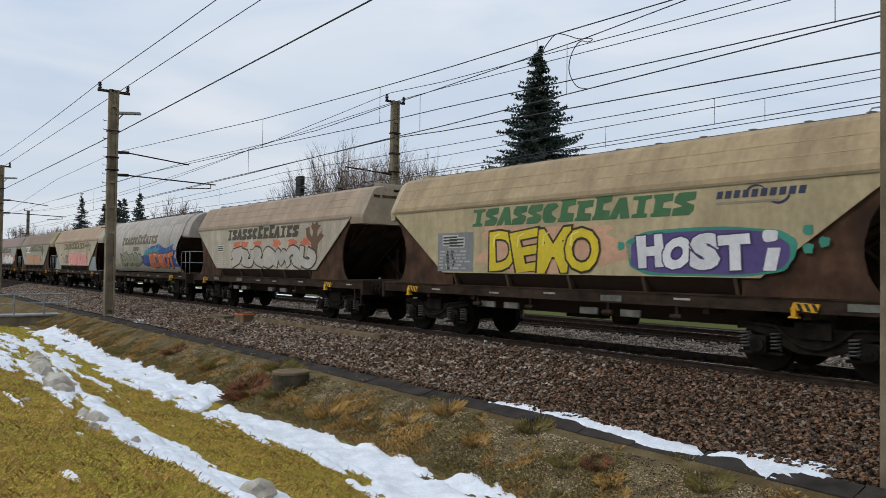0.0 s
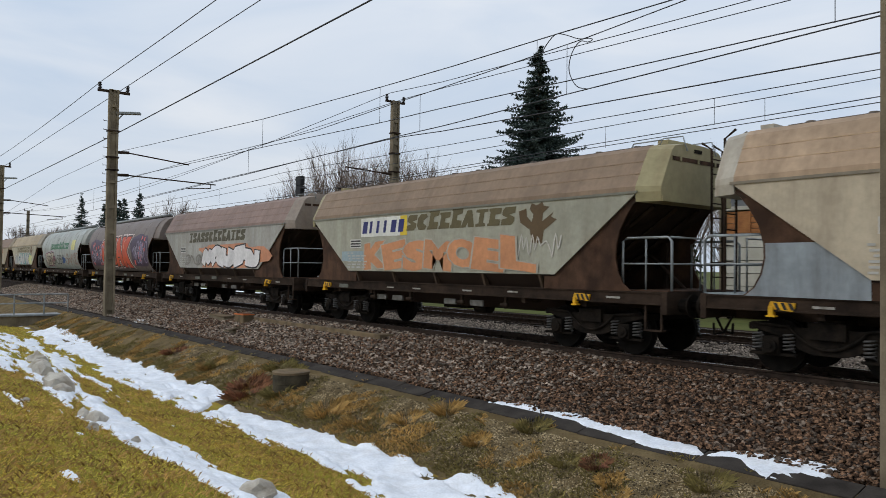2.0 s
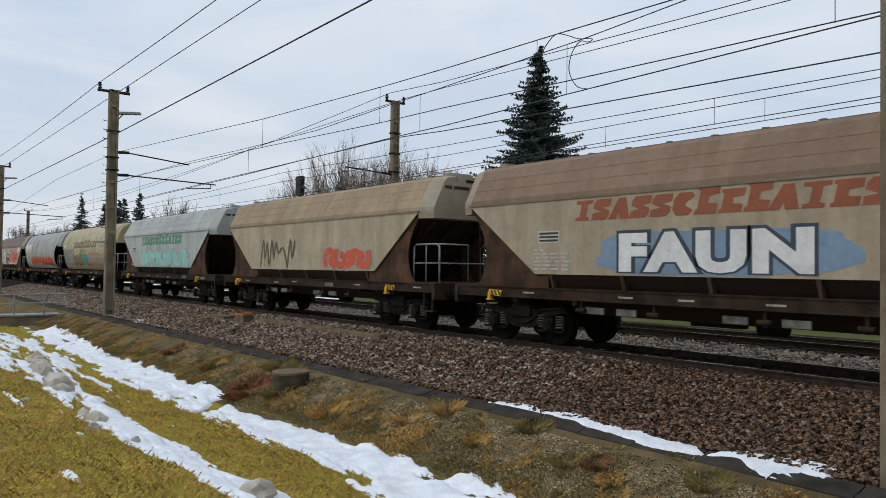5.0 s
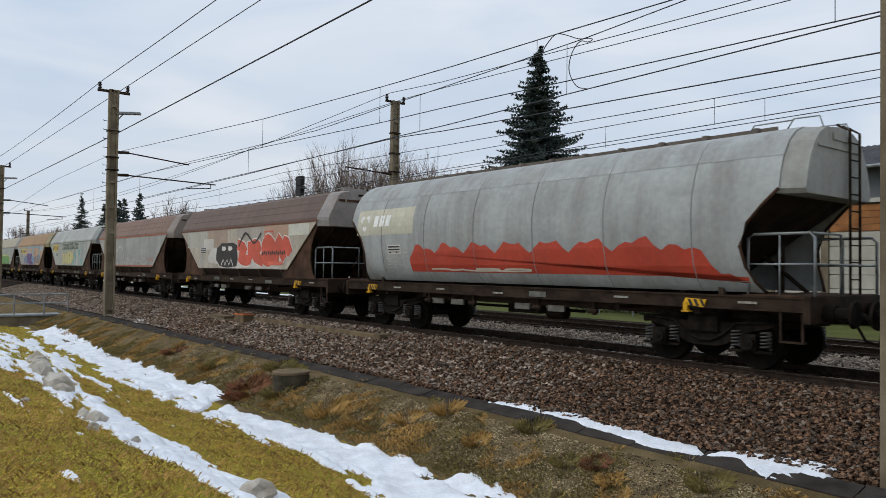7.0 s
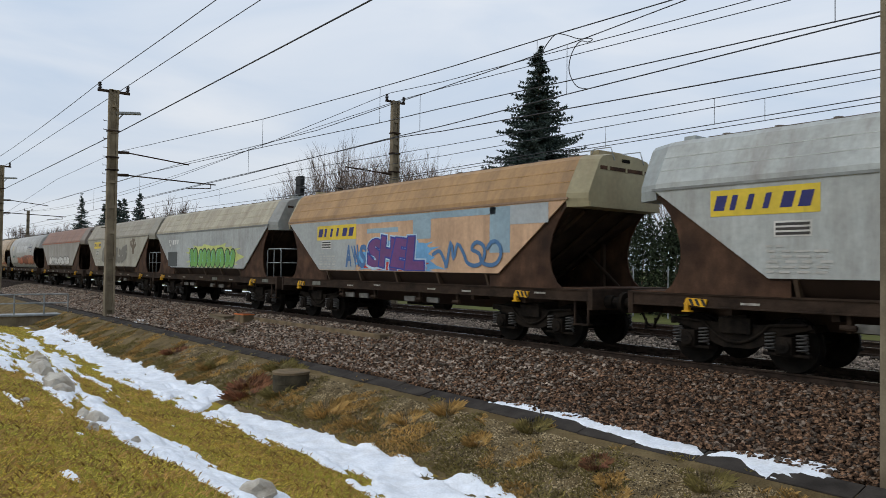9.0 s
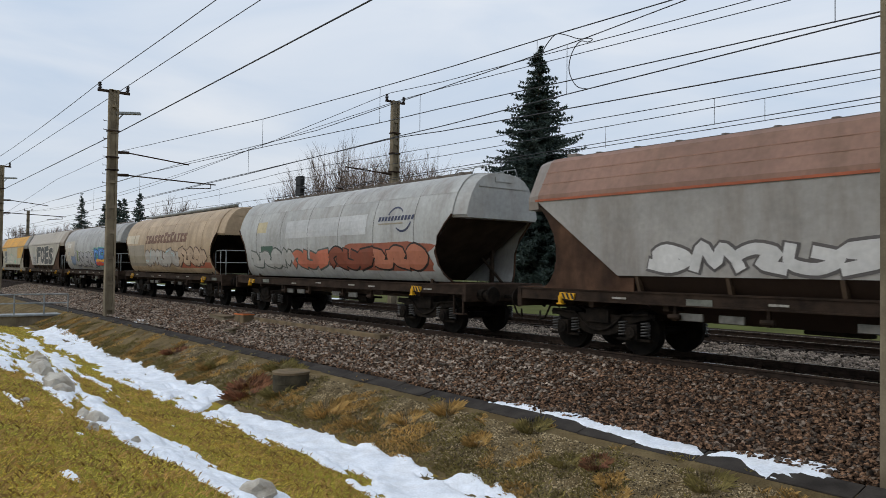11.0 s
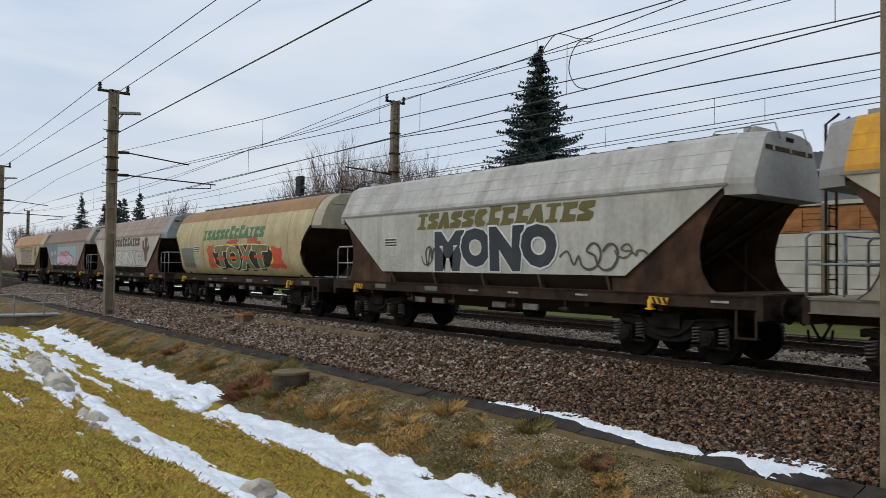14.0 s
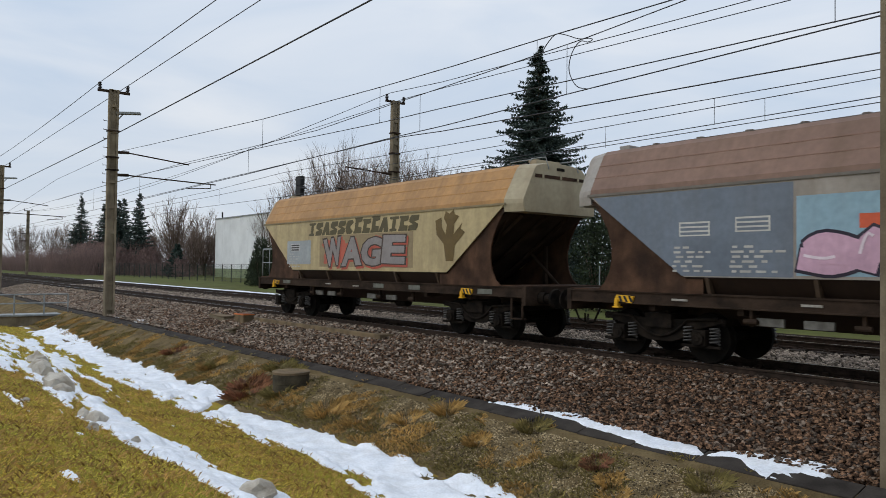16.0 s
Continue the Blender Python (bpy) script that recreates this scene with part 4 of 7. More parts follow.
    hoop = Form().tube([(6.30, 0, 4.22), (6.42, 0, 4.40), (6.84, 0.05, 4.40), (6.92, 0.08, 4.10)], 0.014, 6).tube([(5.6, 0, 4.24), (5.7, 0, 4.38), (6.42, 0, 4.38)], 0.014, 6)
    me["roof_rail"] = hoop.mesh("roof_handrail", M_GALV, True)
    lad = Form().tube([(7.02, 0.25, 1.33), (7.02, 0.25, 4.2), (6.8, 0.25, 4.35)], 0.025, 6).tube([(7.02, 0.65, 1.33), (7.02, 0.65, 4.2), (6.8, 0.65, 4.35)], 0.025, 6)
    for z in np.arange(1.6, 4.1, 0.3):
        lad.tube([(7.02, 0.25, z), (7.02, 0.65, z)], 0.014, 6)
    me["ladder"] = lad.mesh("ladder", M_SILL)
    cage = Form()
    for y in (-1.22, 1.22):
        cage.tube([(5.95, y, 1.33), (5.95, y, 2.30), (6.05, y, 2.36), (7.0, y, 2.36), (7.08, y, 2.28), (7.08, y, 1.33)], 0.026, 8).tube([(5.95, y, 1.85), (7.08, y, 1.85)], 0.02, 6)
        cage.tube([(6.5, y, 1.33), (6.5, y, 2.36)], 0.018, 6)
    cage.tube([(7.05, -0.2, 1.33), (7.05, -0.2, 2.36), (7.05, -1.2, 2.36)], 0.024, 6).tube([(7.05, -1.2, 1.85), (7.05, 1.2, 1.85)], 0.02, 6)
    me["cage"] = cage.mesh("platform_handrail", M_GALV, True)
    step = Form().box(6.55, 6.95, -1.36, -1.2, 0.55, 0.58).box(6.55, 6.59, -1.34, -1.3, 0.55, 1.1).box(6.91, 6.95, -1.34, -1.3, 0.55, 1.1)
    me["step"] = step.mesh("footstep", M_SILL)
    tow = Form().prism([(-0.22, -0.04), (0.20, -0.08), (0.25, 0.06), (-0.17, 0.08)], -0.03, 0.03).box(-0.20, -0.12, -0.05, 0.05, -0.15, 0.0).box(-0.24, -0.08, -0.06, 0.06, -0.18, -0.15)
    me["tow_hook"] = tow.mesh("tow_bracket", M_YELLOW, bevel=0.006)
    me["tow_stripe"] = Form().add([(0, -0.034, -0.055), (0.06, -0.034, -0.055), (0.0, -0.034, 0.062), (-0.06, -0.034, 0.062)], [(0, 1, 2, 3)]).mesh("stripe", M_STRIPE)
    me["sill_mark"] = Form().box(-0.17, 0.17, -0.004, 0.004, -0.02, 0.02).mesh("sill_mark", surface("faded_white_marking", lin(168, 164, 154), lin(120, 114, 104), 8, 0.8))
    me["sill_plate"] = Form().box(-0.26, 0.26, -0.005, 0.005, -0.06, 0.06).mesh("sill_plate", surface("grey_green_plate", lin(112, 114, 104), lin(84, 84, 76), 4, 0.7))
    return me


ME = wagon_meshes()


def recolour(ob, material):
    ob.material_slots[0].link = "OBJECT"
    ob.material_slots[0].material = material
    return ob


def part_of(wagon, key, name=None, material=None, m=None, label=""):
    ob = link(name or ME[key].name.split(".")[0], ME[key], wagon, label, m)
    return recolour(ob, material) if material else ob


def bogie(wagon, x):
    b = link("bogie", ME["bogie_frame"], wagon, "black two-axle bogie with coil springs", pose(x, 0, 0))
    for dx in (-0.9, 0.9):
        link("wheelset", ME["wheelset"], b, "", pose(dx, 0, 0.46))
        for s, r in ((-1, 0), (1, 180)):
            link("axle_box", ME["axle_box"], b, "", pose(dx, s * 1.02, 0.47, 0, 0, r))
            for e in (-0.27, 0.27):
                link("coil_spring", ME["spring"], b, "", pose(dx + e, s * 1.03, 0.50))
    return b


def make_wagon(kind, side, roof, hood, plat, label, plate=None, sill=None, hatches=True, pipe=False, wear=0.45, roof_wear=0.6, gutter=None):
    w = tagged(new("hopper_wagon"), label, "freight wagon", "grain hopper wagons of the passing train")
    m_side, m_roof, m_hood = paint(side, wear), paint(roof, roof_wear, (96, 76, 58)), paint(hood, wear, (110, 84, 60))
    m_plate = paint(plate, 0.6, (60, 42, 32)) if plate else M_RUST
    m_sill = paint(sill, 0.5, (44, 36, 30)) if sill else M_SILL
    if kind == "A":
        part_of(w, "A_flank", "near_flank", m_side)
        part_of(w, "A_flank", "far_flank", m_side, pose(0, 0, 0, 0, 0, 180))
        part_of(w, "A_roof", material=m_roof)
        part_of(w, "A_roof_seam", material=paint(tuple(min(255, int(v * 1.16)) for v in roof), 0.3))
        part_of(w, "A_gutter", material=paint(gutter or tuple(int(v * .74) for v in side), 0.5))
        for k in "fr":
            part_of(w, "A_hood_" + k, material=m_hood)
            part_of(w, "A_vent_" + k, label="rust-brown slotted vent band")
            part_of(w, "A_slot_" + k)
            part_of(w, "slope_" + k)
            part_of(w, "brace_" + k)
            part_of(w, "stay_" + k)
            for y in (-0.8, 0.0, 0.8):
                part_of(w, "rib_" + k, m=pose(0, y, 0))
            for y in (-1.1, 1.05):
                part_of(w, "prop_" + k, m=pose(0, y, 0))
            for q in "no":
                part_of(w, "A_plate_" + k + q)
            if plate:
                part_of(w, "A_cover_" + k, material=m_plate, label="pale repainted lower web")
        m_trough, m_rib = paint((54, 41, 33), 0.6, (32, 24, 20)), paint((74, 60, 48), 0.5)
        part_of(w, "A_trough", material=m_trough)
        part_of(w, "A_trough", material=m_trough, m=pose(0, 0, 0, 0, 0, 180))
        for x in np.linspace(-3.75, 3.85, 5):
            part_of(w, "A_rib", "rib", m_rib, pose(x, 0, 0))
    else:
        m_band = paint(tuple(int(v * .80) for v in side), 0.7, (84, 60, 44))
        part_of(w, "B_barrel", material=m_side)
        part_of(w, "B_roof", material=m_roof)
        for x in np.linspace(-5.0, 5.0, 6):
            part_of(w, "B_band", material=m_band, m=pose(x, 0, 0))
        for k in "fr":
            part_of(w, "B_hood_" + k, material=m_hood)
            part_of(w, "B_slope_" + k)
            for q in "no":
                part_of(w, "B_rim_" + k + q, material=m_plate)
            part_of(w, "brace_" + k)
            part_of(w, "stay_" + k)
            for y in (-0.8, 0.0, 0.8):
                part_of(w, "rib_" + k, m=pose(0, y, 0))
            for y in (-1.1, 1.05):
                part_of(w, "prop_" + k, m=pose(0, y, 0))
    part_of(w, "side_sill", material=m_sill, m=pose(0, -1.31, 0))
    part_of(w, "side_sill", material=m_sill, m=pose(0, 1.31, 0, 0, 0, 180))
    for y in (-0.31, 0.31):
        part_of(w, "centre_sill", m=pose(0, y, 0))
    for x in (-5.0, -3.2, 3.2, 5.0):
        part_of(w, "cross_beam", m=pose(x, 0, 0))
    for x in (-7.02, 7.02):
        part_of(w, "headstock", m=pose(x, 0, 0))
    for r in (0, 180):
        part_of(w, "deck", material=m_plate, m=pose(0, 0, 0, 0, 0, r))
    for x, r in ((7.04, 0), (-7.04, 180)):
        for y in (-0.875, 0.875):
            part_of(w, "buffer", m=pose(x, y, 1.05, 0, 0, r))
    part_of(w, "coupler")
    part_of(w, "coupler", m=pose(0, 0, 0, 0, 0, 180))
    for x in (-5.0, 5.0):
        bogie(w, x)
    part_of(w, "brake_gear", m=pose(-0.6, 0, 0))
    for x, y in ((-2.7, -1.2), (-1.9, -1.2), (0.4, -1.15), (1.5, -1.2)):
        part_of(w, "valve_box", m=pose(x, y, 0.86))
    for x in (-3.0, -1.2, 1.0, 2.6):
        part_of(w, "bracket", m=pose(x, -1.25, 1.06))
    if pipe:
        part_of(w, "roof_pipe")
    if hatches:
        m_top = paint((104, 94, 84), 0.5, (52, 40, 32))
        for y in (-0.28, 0.28):
            part_of(w, "walkway", material=m_top, m=pose(0, y, 0))
        for x in np.linspace(-5.6, 5.6, 12):
            part_of(w, "hatch", material=m_top, m=pose(x, 0, 0))
    for y in (-0.55, 0.5):
        part_of(w, "roof_rail", m=pose(0, y, 0))
    if plat:
        r = 0 if plat == "F" else 180
        part_of(w, "cage", m=pose(0, 0, 0, 0, 0, r))
        part_of(w, "ladder", m=pose(0, 0, 0, 0, 0, r))
    part_of(w, "step")
    r = random.Random(int(-len(label) * 7 + side[0]))
    for x in (-4.6, -2.2, -0.6, 1.4, 3.0, 5.9):
        part_of(w, "sill_mark" if r.random() < .7 else "sill_plate", m=pose(x + r.uniform(-.4, .4), -1.365, 1.16 + r.uniform(-.03, .04)))
    for x in (-5.6, 5.0):
        t = part_of(w, "tow_hook", m=pose(x, -1.37, 1.15), label="yellow towing bracket with black stripes")
        for e in (-0.06, 0.06, 0.18):
            link("stripe", ME["tow_stripe"], t, "", pose(e, 0, 0))
    return w


# kind, middle at the start, flank, roof, hood, platform end, extras, label
BEIGE, CREAM, GREY, PALE, BROWN = (188, 174, 144), (196, 184, 158), (160, 164, 162), (178, 182, 178), (118, 98, 88)
TRAIN = [
    ("A", -10.5, (186, 170, 134), (176, 154, 118), (180, 164, 132), None, {}, "beige angular grain hopper wagon with yellow and purple graffiti"),
    ("A", -25.7, (186, 176, 156), (170, 148, 124), (172, 158, 136), None, {}, "pale beige angular grain hopper wagon with a brown leaf emblem"),
    ("B", -40.8, (184, 176, 166), (180, 172, 160), (176, 168, 160), "F", {}, "pale grey-beige rounded grain hopper wagon with blue and orange graffiti"),
    ("A", -56.0, (190, 176, 152), (176, 150, 122), (182, 174, 158), "R", {"plate": (150, 158, 162)}, "cream angular grain hopper wagon with pink graffiti"),
    ("A", -70.85, (170, 168, 150), (138, 116, 94), (160, 150, 112), "F", {}, "mossy grey angular grain hopper wagon with faded orange graffiti"),
    ("A", -85.85, (172, 170, 162), (142, 118, 108), (150, 138, 126), "F", {}, "grey angular grain hopper wagon with white bubble graffiti"),
    ("B", -100.8, (122, 112, 108), (120, 110, 106), (128, 118, 112), "F", {"pipe": True}, "dark grey rounded grain hopper wagon under orange and purple graffiti"),
    ("B", -116.3, (172, 178, 174), (172, 178, 174), (168, 172, 166), "F", {"pipe": True}, "pale green-grey rounded grain hopper wagon with scribbled graffiti"),
    ("A", -131.6, (186, 178, 156), (174, 156, 124), (172, 166, 152), "F", {}, "beige angular grain hopper wagon with turquoise graffiti"),
    ("A", -146.5, (172, 158, 134), (134, 108, 88), (150, 138, 118), "F", {}, "brownish angular grain hopper wagon with white block graffiti"),
    ("A", -161.5, (178, 164, 138), (160, 138, 108), (160, 150, 130), "F", {}, "beige angular grain hopper wagon with small red graffiti"),
    ("A", -176.6, (180, 186, 184), (176, 180, 178), (170, 174, 172), "R", {}, "light grey angular grain hopper wagon with pale green graffiti"),
    ("B", -192.1, (184, 174, 140), (184, 174, 140), (170, 158, 122), "F", {}, "beige rounded grain hopper wagon with grey and red graffiti"),
    ("B", -207.5, (168, 172, 170), (168, 172, 170), (164, 166, 160), "F", {}, "light grey rounded grain hopper wagon with a red painted lower half"),
    ("A", -222.8, (190, 180, 164), (104, 84, 74), (152, 146, 142), "F", {"gutter": (116, 62, 44)}, "brown-roofed angular grain hopper wagon under black and red graffiti"),
    ("A", -237.8, (170, 170, 166), (128, 98, 82), (150, 140, 132), "R", {"gutter": (176, 92, 58)}, "grey angular grain hopper wagon with an orange stripe and brown roof"),
    ("A", -252.6, (182, 186, 182), (176, 180, 176), (160, 166, 164), "F", {}, "light grey angular grain hopper wagon with pale yellow graffiti"),
    ("A", -267.65, (210, 172, 138), (168, 132, 88), (158, 148, 116), None, {}, "peach and grey angular grain hopper wagon with blue and red graffiti"),
    ("A", -282.2, (170, 174, 172), (176, 168, 146), (150, 152, 148), "F", {}, "grey angular grain hopper wagon with green graffiti"),
    ("A", -296.4, (168, 164, 150), (152, 146, 130), (150, 146, 134), "F", {}, "grey-beige angular grain hopper wagon with dark lettering and emblem"),
    ("A", -311.4, (156, 152, 146), (142, 108, 92), (140, 132, 124), None, {"gutter": (170, 92, 62)}, "grey angular grain hopper wagon with a brown roof and orange stripe"),
    ("B", -327.4, (176, 176, 172), (176, 176, 172), (178, 178, 174), None, {}, "light grey rounded grain hopper wagon with rust-red graffiti"),
    ("B", -343.0, (186, 162, 132), (186, 162, 132), (184, 160, 130), "F", {"pipe": True}, "tan rounded grain hopper wagon with white graffiti"),
    ("B", -358.6, (172, 172, 170), (172, 172, 170), (164, 164, 160), "F", {}, "grey rounded grain hopper wagon with blue and red graffiti"),
    ("A", -373.5, (186, 180, 168), (184, 176, 164), (172, 162, 150), "F", {}, "pale angular grain hopper wagon with black block graffiti"),
    ("A", -388.5, (184, 178, 158), (220, 158, 30), (146, 146, 142), "R", {"plate": (150, 142, 124), "sill": (120, 112, 98)}, "yellow-roofed cream angular grain hopper wagon"),
    ("A", -403.3, (186, 184, 174), (184, 182, 176), (170, 168, 162), "R", {}, "light grey angular grain hopper wagon with dark block graffiti"),
    ("B", -418.4, (190, 174, 132), (158, 116, 68), (176, 168, 146), None, {}, "tan and rust rounded grain hopper wagon with green and red graffiti"),
    ("A", -433.8, (190, 182, 172), (156, 136, 122), (150, 154, 154), "F", {}, "pale angular grain hopper wagon with a brown emblem and outlined graffiti"),
    ("A", -449.2, (158, 150, 140), (132, 104, 90), (158, 152, 144), "F", {}, "grey-blue angular grain hopper wagon with pink graffiti"),
    ("A", -464.6, (188, 170, 128), (178, 134, 82), (176, 164, 136), "R", {}, "beige angular grain hopper wagon with brown emblem and boxed graffiti"),
]
WAGONS = []
for kind, middle, side, roof, hood, plat, extra, label in TRAIN:
    WAGONS.append((make_wagon(kind, side, roof, hood, plat, label, **extra), kind, middle))


# ---- trackside fittings ----
def trackside():
    duct = tagged(new("cable_duct"), "ochre concrete retaining beam with an end block beside the rail", "cable duct")
    for x0, x1 in ((-24.8, -22.2), (-22.18, -19.5), (-19.48, -17.0)):
        link("beam", Form().box(x0, x1, 11.20, 11.38, -0.42, -0.13).mesh("beam", M_TROUGH, bevel=0.015), duct)
    link("end_block", Form().box(-16.98, -16.62, 11.18, 11.62, -0.42, -0.12).mesh("end_block", M_TROUGH, bevel=0.02), duct)
    link("cover_plate", Form().box(-24.8, -17.0, 11.385, 12.2, -0.40, -0.16).mesh("cover_plate", M_SLEEPER, bevel=0.01), duct, "dark wooden cover boards")
    box = tagged(new("track_device"), "low grey track device with an orange-black striped lid", "signal box")
    link("housing", Form().box(-25.7, -24.9, 10.85, 11.25, -0.45, -0.06).mesh("housing", M_TROUGH, bevel=0.02), box)
    lid = link("lid", Form().box(-25.72, -24.88, 10.83, 11.27, -0.06, -0.02).mesh("lid", surface("orange_warning_paint", lin(214, 120, 60), lin(190, 100, 50), 4, 0.7), bevel=0.006), box, "orange lid with black stripes")
    for i in range(4):
        x = -25.65 + i * 0.21
        link("stripe", Form().add([(x, 10.84, -0.015), (x + 0.10, 10.84, -0.015), (x + 0.18, 11.26, -0.015), (x + 0.08, 11.26, -0.015)], [(0, 1, 2, 3)]).mesh("stripe", M_STRIPE), lid)
    for x, y, w in ((-26.9, 10.95, .5), (-27.8, 11.05, .35)):
        b = tagged(new("junction_box"), "small weathered junction box on the ballast", "junction box")
        link("housing", Form().box(x - w, x + w, y - .2, y + .2, -0.5, -0.22).mesh("housing", M_CONCRETE, bevel=0.02), b)
        link("lid", Form().box(x - w - .03, x + w + .03, y - .23, y + .23, -0.22, -0.18).mesh("lid", M_TROUGH, bevel=0.01), b)
    cap = tagged(new("pipe_marker"), "small tilted concrete marker on the ballast", "marker post")
    link("stub", Form().tube([(-23.6, 9.95, -0.75), (-23.6, 9.9, -0.42)], 0.12, 12).mesh("stub", M_CONCRETE), cap)
    link("cap", Form().box(-0.3, 0.3, -0.16, 0.16, 0, 0.05).mesh("cap", M_CONCRETE, bevel=0.01), cap, "", pose(-23.5, 9.9, -0.42, 6, -14, 20))
    ring = tagged(new("drain_shaft"), "round weathered concrete drain shaft set in the slope", "drain")
    c = (-15.3, 7.85)
    for k in range(3):
        z = -1.40 + 0.22 * k
        link("ring", Form().tube([(c[0], c[1], z), (c[0], c[1], z + 0.21)], 0.40 + 0.006 * k, 28).mesh("ring", surface("mossy_concrete", lin(84, 76, 60), lin(58, 52, 40), 4, 0.95, 0.0, 0.5, dirt=lin(46, 44, 34), dirt_amount=0.7, dirt_scale=(3, 3, 8))), ring)
    link("cover", Form().tube([(c[0], c[1], -0.74), (c[0], c[1], -0.69)], 0.43, 28).mesh("cover", M_TROUGH), ring)
    # railing of the footway over the ditch
    rail = tagged(new("guard_railing"), "grey galvanised tube railing over the ditch culvert", "railing")
    x = -42.4
    for z in (0.13, -0.33):
        link("tube", Form().tube([(x, 8.72, z), (x, 1.0, z)], 0.035, 8).mesh("tube", M_GALV), rail)
    for y in (8.72, 7.6, 6.25, 4.9, 3.5, 2.2, 1.0):
        link("post", Form().tube([(x, y, -1.0), (x, y, 0.13)], 0.035, 8).mesh("post", M_GALV), rail)
    culvert = tagged(new("culvert"), "low concrete culvert head under the railing", "culvert")
    link("wall", Form().box(-43.2, -42.2, 0.8, 8.9, -1.7, -0.98).mesh("wall", M_CONCRETE, bevel=0.03), culvert)
    link("coping", Form().box(-43.3, -42.1, 0.8, 8.95, -0.98, -0.88).mesh("coping", M_GALV, bevel=0.02), culvert)
    # signal beyond the tracks, its back to us
    sig = tagged(new("railway_signal"), "black railway signal head on a slim mast", "signal")
    link("mast", Form().tube([(-42.4, 22.2, -0.4), (-42.4, 22.2, 6.4)], 0.08, 10).mesh("mast", M_GALV), sig)
    link("lower_head", Form().box(-42.75, -42.05, 22.0, 22.3, 6.3, 6.92).mesh("lower_head", M_BLACK, bevel=0.03), sig)
    link("upper_head", Form().box(-42.75, -42.05, 22.0, 22.3, 6.95, 7.55).mesh("upper_head", M_BLACK, bevel=0.03), sig)
    link("hood", Form().prism([(-42.05, 6.75), (-41.75, 6.68), (-41.75, 6.72), (-42.05, 6.86)], 22.0, 22.3).mesh("hood", M_BLACK), sig)


trackside()


# ---- rocks ----
def rock(x, y, r, seed, flat=0.7, z=None, label="pale rough limestone boulder lying on the grass"):
    bm = bmesh.new()
    bmesh.ops.create_icosphere(bm, subdivisions=2, radius=1.0)
    for v in bm.verts:
        d = 1 + 0.55 * noise.noise(v.co * 1.3 + Vector((seed, 0, 0))) + 0.22 * noise.noise(v.co * 2.8 + Vector((0, seed, 0)))
        v.co = Vector((v.co.x * r, v.co.y * r * 0.8, v.co.z * r * flat)) * d
    me = bpy.data.meshes.new("rock")
    bm.to_mesh(me)
    bm.free()
    me.materials.append(M_ROCK)
    ob = tagged(new("rock", me), label, "rock", "boulders on the grass bank")
    ob.location = (x, y, float(ground_z(np.array(x), np.array(y))) + r * flat * 0.45 if z is None else z)
    ob.rotation_euler = (0, 0, seed * 1.7)
    return ob


for k, (x, y, r) in enumerate(((-8.0, 3.72, 0.24), (-16.6, 3.3, 0.34), (-17.6, 3.3, 0.22), (-15.9, 3.2, 0.16), (-19.6, 3.5, 0.30), (-20.6, 3.6, 0.26), (-13.0, 2.95, 0.13), (-12.7, 3.05, 0.16), (-11.6, 2.75, 0.11), (-13.6, 2.2, 0.07), (-22.5, 3.9, 0.3), (-11.0, 3.2, 0.08))):
    rock(x, y, r, k + 1.3, 0.75 if k else 0.6)


# ---- grass ----
def blades(name, x, y, height, lean, width, material, label, category, seed, z=None):
    """Single grass blades at points, as one mesh."""
    r = np.random.default_rng(seed)
    n = len(x)
    z = ground_z(x, y) if z is None else z
    a = r.random(n) * 6.283
    h = height * (0.5 + 0.9 * r.random(n))
    ln = lean * (0.4 + 0.9 * r.random(n)) * h
    dx, dy = np.cos(a), np.sin(a)
    wx, wy = -dy * width * (0.6 + .8 * r.random(n)), dx * width * (0.6 + .8 * r.random(n))
    up = np.sqrt(np.clip(h * h - (ln * .8) ** 2, (h * 0.15) ** 2, None))
    p0 = np.stack([x - wx, y - wy, z - 0.01], -1)
    p1 = np.stack([x + wx, y + wy, z - 0.01], -1)
    p2 = np.stack([x + dx * ln * .45 + wx * .8, y + dy * ln * .45 + wy * .8, z + up * .65], -1)
    p3 = np.stack([x + dx * ln, y + dy * ln, z + up * .85], -1)
    v = np.stack([p0, p1, p2, p3], 1).reshape(-1, 3)
    k = 4 * np.arange(n)[:, None]
    f = np.concatenate([k + np.array([[0, 1, 2]]), k + np.array([[0, 2, 3]])])
    return tagged(new(name, many(name, v, f, material)), label, category, kind="stuff")


def lawn(seed, n, xr, yr, power):
    r = np.random.default_rng(seed)
    return xr[1] - (xr[1] - xr[0]) * r.random(n) ** power, yr[0] + (yr[1] - yr[0]) * r.random(n)


x, y = lawn(11, 210000, (-24, -1.0), (-0.6, 6.3), 1.5)
x, y = x[bare(x, y)], y[bare(x, y)]
blades("lawn_grass", x, y, 0.040, 1.4, 0.0034, M_BLADE, "matted yellow-green winter grass", "grass", 12)
x, y = lawn(13, 44000, (-22, -1.0), (-0.6, 6.3), 1.5)
x, y = x[bare(x, y)], y[bare(x, y)]
blades("lawn_straw", x, y, 0.085, 1.15, 0.0024, M_STRAW, "dead straw-coloured blades in the lawn", "grass", 14)
x, y = lawn(15, 15000, (-46, -20), (1.0, 6.3), 1.2)
x, y = x[bare(x, y)], y[bare(x, y)]
blades("lawn_grass", x, y, 0.07, 0.9, 0.009, M_BLADE, "matted yellow-green winter grass", "grass", 16)
# growth on the slope: dense at its foot, patchy above
x, y = lawn(17, 120000, (-42, -2.0), (7.0, 8.8), 1.3)
